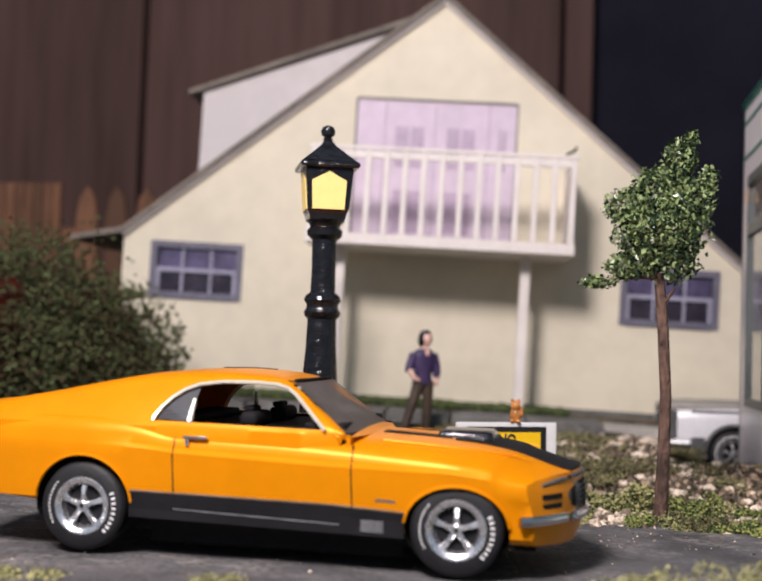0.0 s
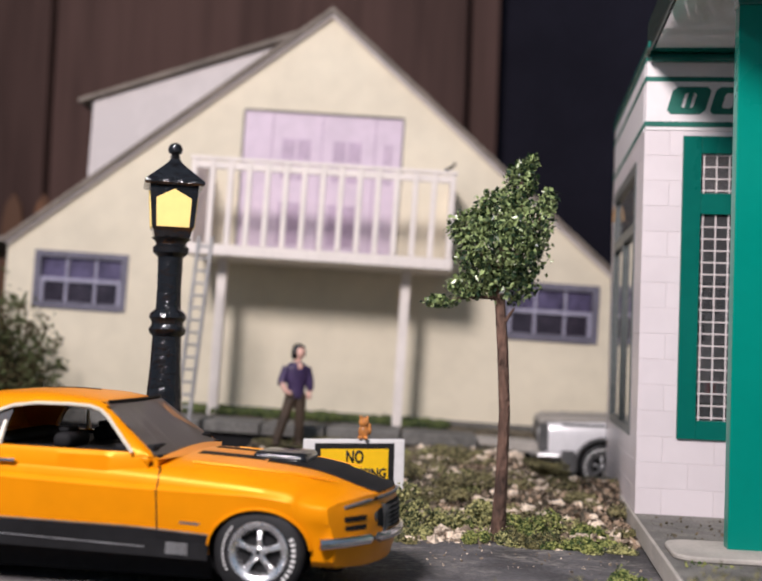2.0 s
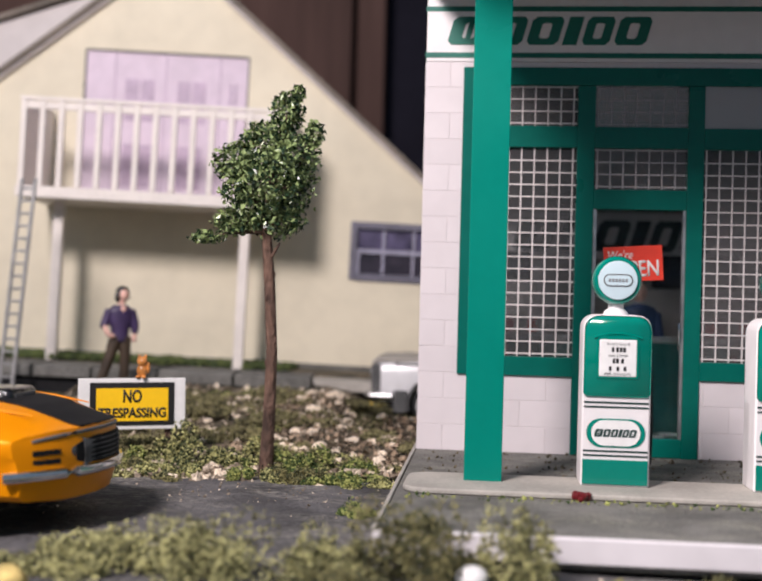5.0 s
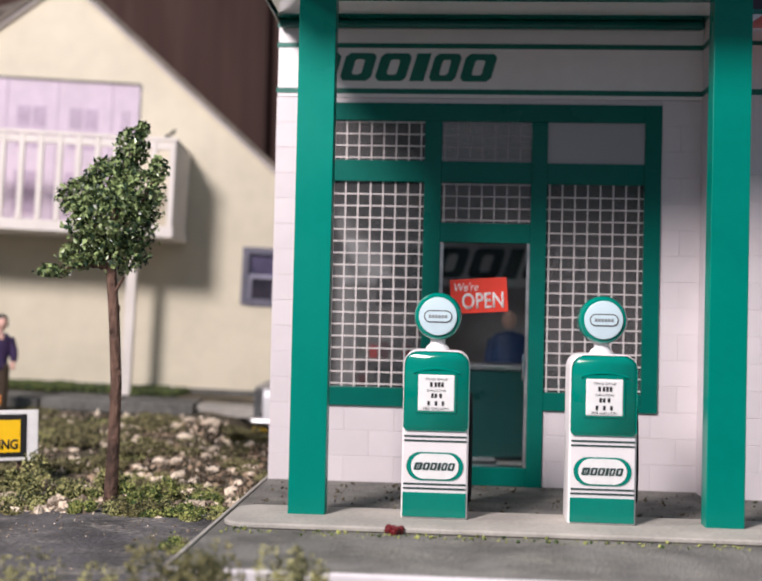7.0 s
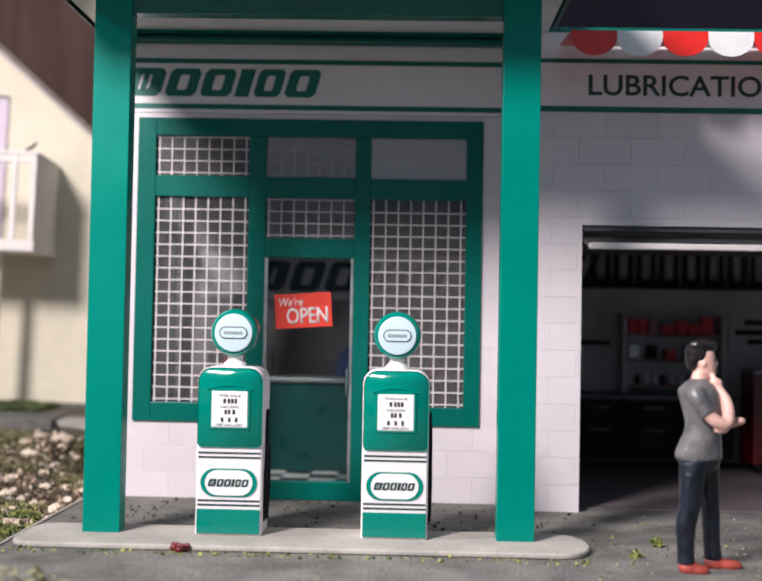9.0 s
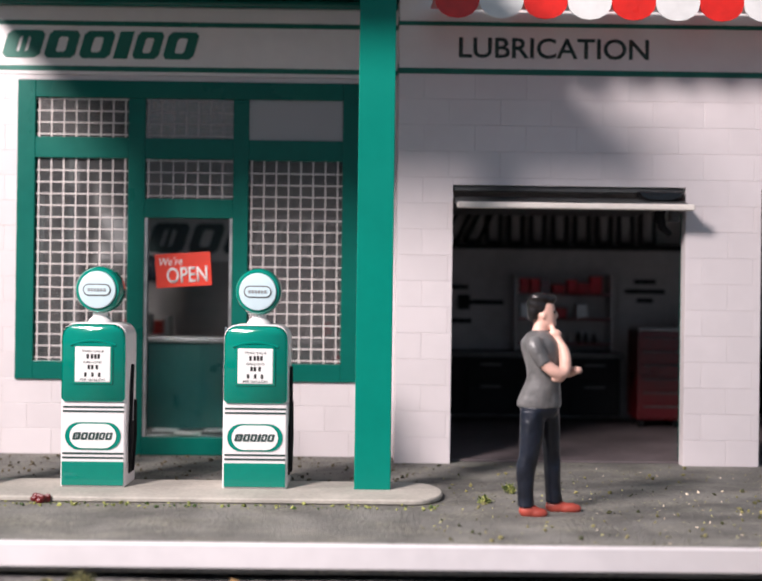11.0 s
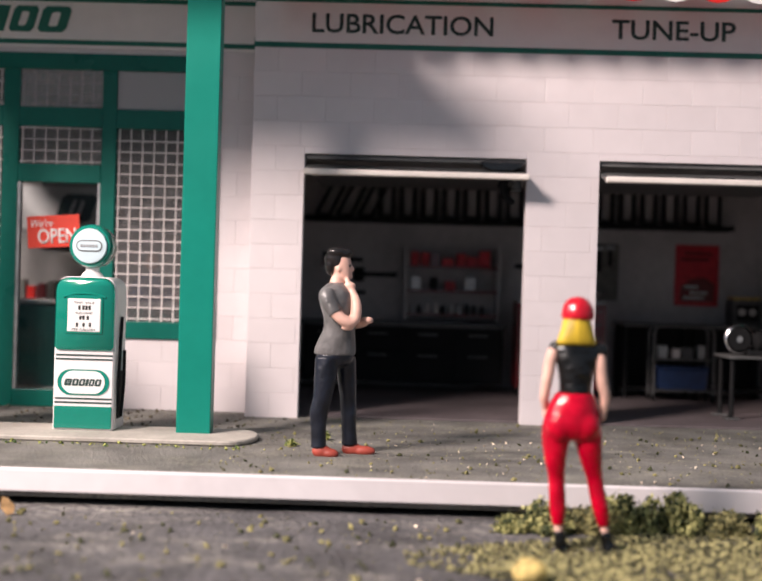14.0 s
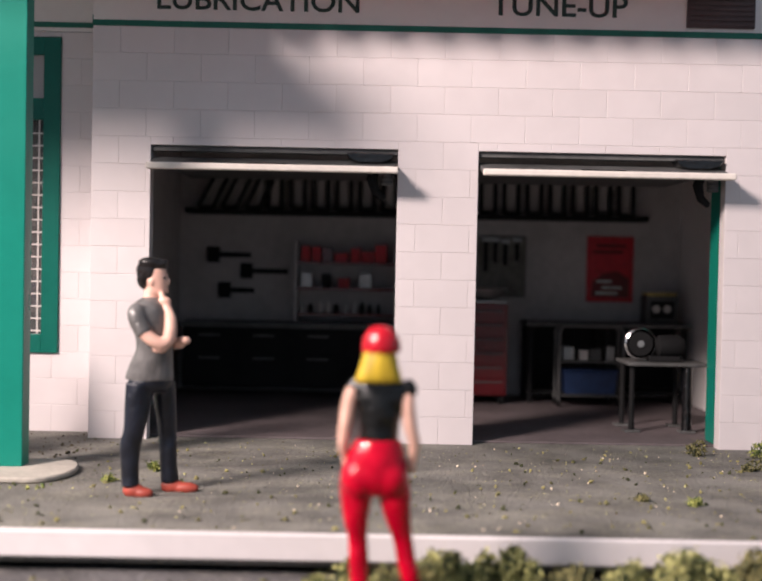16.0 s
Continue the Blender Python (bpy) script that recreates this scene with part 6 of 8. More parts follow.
        for k in (0, 2):
            for i in range(16):
                b6.faces.new((f[i][k], f[i + 1][k], k6[i + 1][k], k6[i][k]))
        for i in (0, 16):
            b6.faces.new((f[i][0], f[i][1], f[i][2], k6[i][2], k6[i][1], k6[i][0]))
        return part(name, b6, m, car, lb)

    nose_plate("grille", 0.4, 0.495, 0.68, BLACK_M, 0.006, 0.06, "black grille panel")
    for k in range(5):
        nose_plate("grille_bar", 0.33, 0.515 + k * 0.033, 0.523 + k * 0.033, GREY_T, 0.012, 0.02)
    part("nose_lip", tube([(L(bow(-2.04, y, 0.72) + 0.004), y, 0.727 - 0.05 * abs(y / 0.7) ** 2.5) for y in np.linspace(-0.7, 0.7, 19)], 0.014, 8), GREY_T, car, smooth=True)
    part("front_bumper", tube([(L(-2.44), -0.86, 0.45)] + [(L(-2.02 - 0.52 * y * y), y, 0.452) for y in np.linspace(-0.82, 0.82, 17)] + [(L(-2.44), 0.86, 0.45)], 0.036, 10, squash=0.8), CHROME, car, "chrome front bumper", smooth=True)
    part("rear_bumper", tube([(L(-6.35), -0.85, 0.55), (L(-6.6), -0.76, 0.55), (L(-6.68), 0, 0.55), (L(-6.6), 0.76, 0.55), (L(-6.35), 0.85, 0.55)], 0.05, 10), CHROME, car, "chrome rear bumper", smooth=True)
    part("chin_spoiler", box(L(-2.5), L(-2.35), -0.5, 0.5, 0.2, 0.28, 0.02), BLACK_M, car)
    return car


muscle_car()


def silver_car():
    car = thing("sedan_car", 1.1, 4.92, -0.2, "white and grey boxy die-cast car with chrome bumper behind the station", "car", rz=182)
    st = [(-2.0, 0.72, 0.3, 0.8, 0.83), (-1.9, 0.8, 0.2, 0.84, 0.87), (-1.2, 0.82, 0.18, 0.86, 0.89), (0.4, 0.82, 0.18, 0.84, 0.88), (1.3, 0.81, 0.2, 0.82, 0.865), (1.9, 0.8, 0.24, 0.79, 0.83), (1.96, 0.785, 0.3, 0.77, 0.8)]
    secs = [(x, [(w * 0.6, zb - 0.02), (w * 0.94, zb), (w * 0.985, zb + 0.1), (w, 0.5), (w * 1.004, 0.66), (w * 0.985, zs - 0.04), (w * 0.95, zs), (w * 0.9, zs + 0.02), (0, zc)]) for x, w, zb, zs, zc in st]
    part("body", cut(loft(secs), [(x, 0.24, 0.355, a, b) for x in (1.14, -1.25) for a, b in ((-1.2, -0.5), (0.5, 1.2))]), SILVER, car, "pale silver car body", smooth=True, angle=30)
    roof = [(-1.9, 0.5, 0.9), (-1.4, 0.58, 1.2), (-0.3, 0.6, 1.28), (0.2, 0.56, 1.22), (0.75, 0.5, 0.86)]
    part("cabin", loft([(x, [(0.74, 0.83), (w, z - 0.03), (w * 0.7, z), (0, z)]) for x, w, z in roof]), GLASS_D, car, "dark glazed cabin", smooth=True)
    for x in (1.14, -1.25):
        for s in (-1, 1):
            part("wheel_well", lathe([(0.35, s * 0.45), (0.352, s * 0.77)], 28, "y", at=(x, 0, 0.24), caps=(True, False)), BLACK_M, car)
            flare = [(x + 0.37 * math.cos(t), s * 0.815, 0.24 + 0.37 * math.sin(t)) for t in np.linspace(-0.2, math.pi + 0.2, 20)]
            part("arch_flare", tube(flare, 0.028, 6), GREY_T, car, "grey wheel arch flare", smooth=True)
            wh = wheel(car, x, s * 0.74, 0.315, 0.18, s, STEEL, False, 6, 0.23)
            part("whitewall", lathe([(0.232, s * 0.0905), (0.24, s * 0.094), (0.249, s * 0.0905)], 32, "y", caps=(False, False)), PAINTW, wh, "thin white tyre ring")
    bonnet = part("bonnet", prism([(0.75, 0.84), (1.9, 0.815), (1.99, 0.78), (2.0, 0.825), (1.9, 0.872), (0.75, 0.9)], "y", -0.77, 0.77, r=0.01), CONC, car, "dusty grey bonnet")
    part("bonnet_badge", box(1.5, 1.62, -0.79, -0.77, 0.83, 0.885, 0.006), GREY_T, bonnet)
    for s in (-1, 1):
        part("fender_trim", box(0.7, 1.7, s * 0.806 - 0.014, s * 0.806 + 0.014, 0.775, 0.8, 0.006), GREY_T, car, "grey side trim")
        part("headlight", box(1.975, 2.02, s * 0.6 - 0.13, s * 0.6 + 0.13, 0.54, 0.72, 0.02), STEEL, car, "square headlight", smooth=True)
        part("corner_lamp", box(1.9, 1.985, s * 0.79 - 0.02, s * 0.79 + 0.02, 0.56, 0.7, 0.008), STEEL, car)
        part("indicator", box(1.82, 2.02, s * 0.7 - 0.08, s * 0.7 + 0.08, 0.2, 0.27, 0.01), YELLOW, car, "amber indicator lamp")
        part("bumper_end", box(1.52, 1.7, s * 0.82 - 0.03, s * 0.82 + 0.03, 0.14, 0.44, 0.012), GREY_T, car)
    grille = part("grille", box(1.88, 2.0, -0.812, 0.812, 0.42, 0.79, 0.012), GREY_T, car, "dark grey grille panel")
    for k in range(6):
        part("grille_bar", box(2.001, 2.012, -0.45, 0.45, 0.46 + k * 0.05, 0.475 + k * 0.05), BLACK_M, grille)
    part("bumper", tube([(1.72, -0.84, 0.36), (2.0, -0.82, 0.36), (2.07, -0.6, 0.36), (2.09, 0, 0.36), (2.07, 0.6, 0.36), (2.0, 0.82, 0.36), (1.72, 0.84, 0.36)], 0.042, 8), STEEL, car, "chrome bumper", smooth=True)
    part("valance", box(1.62, 2.0, -0.78, 0.78, 0.1, 0.31, 0.02), BLACK_M, car, "black front valance")


silver_car()


def red_van():
    van = thing("red_van", -11.35, 2.1, -0.2, "dark red die-cast van parked beside the bush", "van", rz=3)
    out = [(-2.0, 0.35), (1.9, 0.35), (1.95, 0.9), (1.9, 2.1), (1.75, 2.3), (-1.2, 2.3), (-1.5, 2.15), (-1.85, 1.45), (-2.05, 1.3)]
    part("body", prism(out, "y", -0.8, 0.8, r=0.05), DRED, van, "glossy dark red van body")
    for x0, x1 in ((-1.3, -0.6), (-0.4, 0.6), (0.75, 1.6)):
        part("window", box(x0, x1, -0.812, -0.79, 1.5, 2.0, 0.01), PANE_D, van, "dark side window")
    part("rear_bumper", box(1.93, 2.02, -0.78, 0.78, 0.42, 0.56, 0.02), CHROME, van)
    for x in (-1.25, 1.2):
        for s in (-1, 1):
            wheel(van, x, s * 0.74, 0.33, 0.2, s, STEEL, False, 6, 0.33)


red_van()


# ---- street furniture ----
def lamp_post():
    t = thing("street_lamp", -4.48, -1.15, -0.24, "glossy black old-style street lamp with yellow panes", "street lamp")
    prof = [(0.3, 0.0), (0.3, 0.12), (0.25, 0.16), (0.225, 0.4), (0.205, 0.7), (0.188, 0.95), (0.168, 1.2), (0.146, 1.55), (0.136, 1.82)]
    part("base", lathe(prof, 24), BLACK, t, smooth=True)
    part("ring", lathe([(0.12, 1.8), (0.165, 1.84), (0.175, 1.88), (0.15, 1.92), (0.15, 1.95), (0.175, 1.99), (0.165, 2.03), (0.12, 2.07)], 24), BLACK, t, smooth=True)
    part("shaft", lathe([(0.118, 2.05), (0.112, 2.3), (0.118, 2.58)], 24), BLACK, t, smooth=True)
    part("collar", lathe([(0.12, 2.56), (0.165, 2.6), (0.17, 2.65), (0.14, 2.68), (0.15, 2.71), (0.19, 2.74)], 24), BLACK, t, smooth=True)
    lan = part("lantern", lathe([(0.23, 2.74), (0.25, 2.8), (0.275, 2.84), (0.315, 3.2), (0.305, 3.25)], 4, square=True), BLACK, t, "four-sided lantern housing")
    lan.rotation_euler = (0, 0, radians(20))
    hw = [0.275 * math.cos(math.pi / 4), 0.315 * math.cos(math.pi / 4)]
    for k in range(4):
        bm = bmesh.new()
        pts = [(-0.15, 2.835), (0.15, 2.835), (0.162, 3.1), (0.0, 3.185), (-0.162, 3.1)]
        fr, bk = [], []
        for x, z in pts:
            d = hw[0] + (hw[1] - hw[0]) * (z - 2.84) / 0.36
            fr.append(bm.verts.new((x, -d - 0.008, z)))
            bk.append(bm.verts.new((x, -d + 0.01, z)))
        bm.faces.new(fr)
        bm.faces.new(bk[::-1])
        for i in range(5):
            bm.faces.new((fr[i], fr[(i + 1) % 5], bk[(i + 1) % 5], bk[i]))
        p = part("lantern_pane", bm, GLOWY, lan, "glowing yellow pane")
        p.rotation_euler = (0, 0, math.pi / 2 * k)
    cap = part("cap", lathe([(0.375, 3.22), (0.392, 3.24), (0.385, 3.265), (0.35, 3.285), (0.22, 3.37), (0.1, 3.45), (0.045, 3.51)], 4, square=True), BLACK, t, "pyramid cap")
    cap.rotation_euler = (0, 0, radians(20))
    part("finial", lathe([(0.03, 3.48), (0.05, 3.515), (0.034, 3.535), (0.062, 3.555), (0.07, 3.59), (0.052, 3.632), (0.015, 3.65)], 16), BLACK, t, smooth=True)


lamp_post()

sgn = thing("warning_sign", -2.76, -0.36, 0.13, "yellow NO TRESPASSING sign on a white board", "sign", rz=22.5, ry=-0.6)
part("board", box(-0.515, 0.515, 0.0, 0.045, 0.0, 0.5, 0.008), PAINTW, sgn, "white backing board")
part("black_panel", box(-0.405, 0.405, -0.006, 0.0, 0.04, 0.46), BLACK_INK, sgn)
part("yellow_panel", box(-0.345, 0.345, -0.011, -0.006, 0.085, 0.405), YELLOW, sgn, "yellow sign face")
lettering("lettering", "NO", -0.09, 0.09, 0.262, 0.392, -0.0112, BLACK_INK, sgn, 0.002, bold=0.035)
lettering("lettering", "TRESPASSING", -0.325, 0.325, 0.115, 0.215, -0.0112, BLACK_INK, sgn, 0.002, bold=0.04)
for x in (-0.35, 0.35):
    part("stake", box(x - 0.03, x + 0.03, 0.046, 0.09, -0.42, 0.4, 0.006), BARK, sgn)

bm = ball((0, 0, 0.07), (0.055, 0.05, 0.075))
ball((0, -0.005, 0.165), (0.05, 0.048, 0.05), bm)
ball((-0.03, 0, 0.21), (0.018, 0.015, 0.024), bm, u=8, v=6)
ball((0.03, 0, 0.21), (0.018, 0.015, 0.024), bm, u=8, v=6)
ball((0.055, 0.02, 0.1), (0.025, 0.03, 0.06), bm, u=8, v=6)
ball((-0.03, -0.035, 0.015), (0.025, 0.03, 0.018), bm, u=8, v=6)
ball((0.03, -0.035, 0.015), (0.025, 0.03, 0.018), bm, u=8, v=6)
solo("figurine", bm, AMBER, -2.69, -0.31, 0.63, "small amber resin figurine perched on the sign", "figurine", smooth=True)


# ---- figures: plain painted shapes ----
def ease(rows, n=5):
    """More rows between the given ones, along a smooth curve."""
    r = np.array(rows, float)
    p = np.concatenate([[2 * r[0] - r[1]], r, [2 * r[-1] - r[-2]]])
    out = []
    for k in range(1, len(p) - 2):
        for t in np.linspace(0, 1, n, endpoint=False):
            out.append(0.5 * (2 * p[k] + (p[k + 1] - p[k - 1]) * t + (2 * p[k - 1] - 5 * p[k] + 4 * p[k + 1] - p[k + 2]) * t ** 2 + (3 * p[k] - p[k - 1] - 3 * p[k + 1] + p[k + 2]) * t ** 3))
    return out + [r[-1]]


def blended(own, voxel=0.011):
    """One closed, rounded skin over overlapping shapes."""
    ob = new("tmp_skin", bpy.data.meshes.new("tmp_skin"))
    bmesh.ops.recalc_face_normals(own, faces=own.faces)
    own.to_mesh(ob.data)
    own.free()
    mod = ob.modifiers.new("skin", "REMESH")
    mod.mode, mod.voxel_size = "VOXEL", voxel
    mod = ob.modifiers.new("round", "SMOOTH")
    mod.factor, mod.iterations = 0.5, 4
    bpy.context.view_layer.update()
    me = bpy.data.meshes.new_from_object(ob.evaluated_get(bpy.context.evaluated_depsgraph_get()))
    out = bmesh.new()
    out.from_mesh(me)
    bpy.data.objects.remove(ob)
    bpy.data.meshes.remove(me)
    return out


def figure(name, x, y, z, rz, shapes, mats, label, size=1.0):
    bm = bmesh.new()
    for m in range(len(mats)):
        own = bmesh.new()
        for kind, mi, *a in shapes:
            if mi != m:
                continue
            if kind == "ball":
                ball(a[0], a[1], own, 0, 20, 14)
            elif kind == "tube":
                rad = a[1] if isinstance(a[1], list) else [a[1]] * len(a[0])
                rows = ease([(*p, r) for p, r in zip(a[0], rad)])
                tube([tuple(q[:3]) for q in rows], [float(q[3]) for q in rows], 16, own)
            else:
                lathe_oval(ease(a[0]), own, 0)
        join(blended(own), bm, m)
    bmesh.ops.scale(bm, vec=(size, size, size), verts=bm.verts)
    return solo(name, bm, mats, x, y, z, label, "figurine", smooth=True, rz=rz)


def lathe_oval(rings, bm, mi):
    """Stacked ovals: (centre x, centre y, z, half width, half depth)."""
    own = bmesh.new()
    loops = [[own.verts.new((cx + a * math.cos(2 * math.pi * k / 20), cy + b * math.sin(2 * math.pi * k / 20), z)) for k in range(20)] for cx, cy, z, a, b in rings]
    for p, q in zip(loops, loops[1:]):
        for k in range(20):
            own.faces.new((p[k], p[(k + 1) % 20], q[(k + 1) % 20], q[k]))
    own.faces.new(loops[0][::-1])
    own.faces.new(loops[-1])
    join(own, bm, mi)


# standing man in profile, one arm up to the chin (local +x is where he faces)
figure("man_figurine", 5.255, -2.79, -0.02, -2, [
    ("oval", 1, [(-0.01, 0, 0.8, 0.162, 0.15), (-0.008, 0, 0.84, 0.163, 0.152), (0.005, 0, 0.92, 0.145, 0.15), (0.02, 0, 1.0, 0.125, 0.15), (0.025, 0, 1.08, 0.13, 0.165), (0.012, 0, 1.18, 0.145, 0.185), (-0.01, 0, 1.27, 0.14, 0.19), (-0.012, 0, 1.33, 0.1, 0.13), (-0.005, 0, 1.365, 0.06, 0.07)]),
    ("tube", 0, [(-0.01, 0, 1.34), (0.0, 0, 1.4), (0.015, 0, 1.46)], [0.062, 0.054, 0.056]),
    ("oval", 0, [(0.05, 0, 1.375, 0.03, 0.03), (0.045, 0, 1.405, 0.06, 0.054), (0.028, 0, 1.46, 0.078, 0.067), (0.018, 0, 1.528, 0.082, 0.071), (0.012, 0, 1.585, 0.073, 0.065)]),
    ("ball", 0, (0.106, 0.000, 1.473), (0.022, 0.015, 0.026)), ("ball", 0, (0.093, 0.000, 1.411), (0.024, 0.028, 0.020)), ("ball", 0, (0.008, -0.071, 1.473), (0.017, 0.011, 0.026)),
    ("ball", 4, (-0.021, 0.000, 1.551), (0.093, 0.080, 0.070)), ("ball", 4, (-0.057, 0.000, 1.497), (0.050, 0.069, 0.081)), ("ball", 4, (0.040, 0.000, 1.585), (0.067, 0.071, 0.044)), ("ball", 4, (0.081, -0.005, 1.601), (0.032, 0.054, 0.026)), ("ball", 4, (0.091, -0.037, 1.501), (0.015, 0.022, 0.008)), ("ball", 4, (0.094, -0.032, 1.482), (0.010, 0.013, 0.008)), ("ball", 4, (-0.013, -0.032, 1.601), (0.081, 0.054, 0.040)), ("ball", 4, (-0.002, -0.065, 1.534), (0.024, 0.015, 0.050)),
    ("oval", 2, [(0.0, 0, 0.71, 0.04, 0.05), (-0.002, 0, 0.725, 0.1, 0.1), (-0.006, 0, 0.77, 0.142, 0.14), (-0.01, 0, 0.83, 0.15, 0.145)]),
    ("tube", 2, [(-0.062, -0.07, 0.78), (-0.07, -0.085, 0.62), (-0.088, -0.095, 0.46), (-0.11, -0.1, 0.36), (-0.112, -0.1, 0.24), (-0.108, -0.1, 0.13), (-0.105, -0.1, 0.085)], [0.092, 0.088, 0.073, 0.072, 0.062, 0.06, 0.064]),
    ("tube", 2, [(0.07, 0.07, 0.78), (0.085, 0.085, 0.6), (0.098, 0.09, 0.46), (0.105, 0.09, 0.34), (0.11, 0.09, 0.22), (0.118, 0.09, 0.13), (0.122, 0.09, 0.085)], [0.082, 0.075, 0.066, 0.064, 0.06, 0.062, 0.066]),
    ("ball", 3, (-0.085, -0.1, 0.055), (0.075, 0.052, 0.055)), ("ball", 3, (-0.02, -0.11, 0.04), (0.075, 0.048, 0.04)), ("ball", 3, (0.135, 0.09, 0.055), (0.08, 0.052, 0.055)), ("ball", 3, (0.23, 0.085, 0.042), (0.1, 0.05, 0.042)),
    ("tube", 1, [(-0.06, -0.14, 1.29), (-0.06, -0.18, 1.25), (-0.03, -0.205, 1.18), (0.01, -0.215, 1.125)], [0.06, 0.064, 0.06, 0.058]),
    ("tube", 0, [(-0.02, -0.22, 1.15), (0.06, -0.215, 1.085), (0.12, -0.2, 1.06), (0.155, -0.17, 1.1), (0.155, -0.12, 1.2), (0.128, -0.07, 1.27), (0.1, -0.05, 1.335)], [0.045, 0.046, 0.045, 0.045, 0.043, 0.036, 0.03]),
    ("ball", 0, (0.098, -0.05, 1.342), (0.048, 0.036, 0.032)), ("ball", 0, (0.08, -0.055, 1.37), (0.02, 0.02, 0.032)),
    ("tube", 1, [(-0.07, 0.15, 1.29), (-0.03, 0.2, 1.2), (0.02, 0.2, 1.12)], [0.062, 0.068, 0.062]),
    ("tube", 0, [(0.02, 0.2, 1.13), (0.1, 0.14, 1.05), (0.19, 0.0, 1.055), (0.23, -0.08, 1.075)], [0.046, 0.044, 0.04, 0.035]),
    ("ball", 0, (0.25, -0.1, 1.08), (0.042, 0.035, 0.03)), ("ball", 0, (0.1, -0.2, 1.015), (0.05, 0.025, 0.018)),
], [SKIN, GREYT, DENIM, SHOE, HAIR], "painted standing man figurine in grey shirt, hand on chin", 1.04)

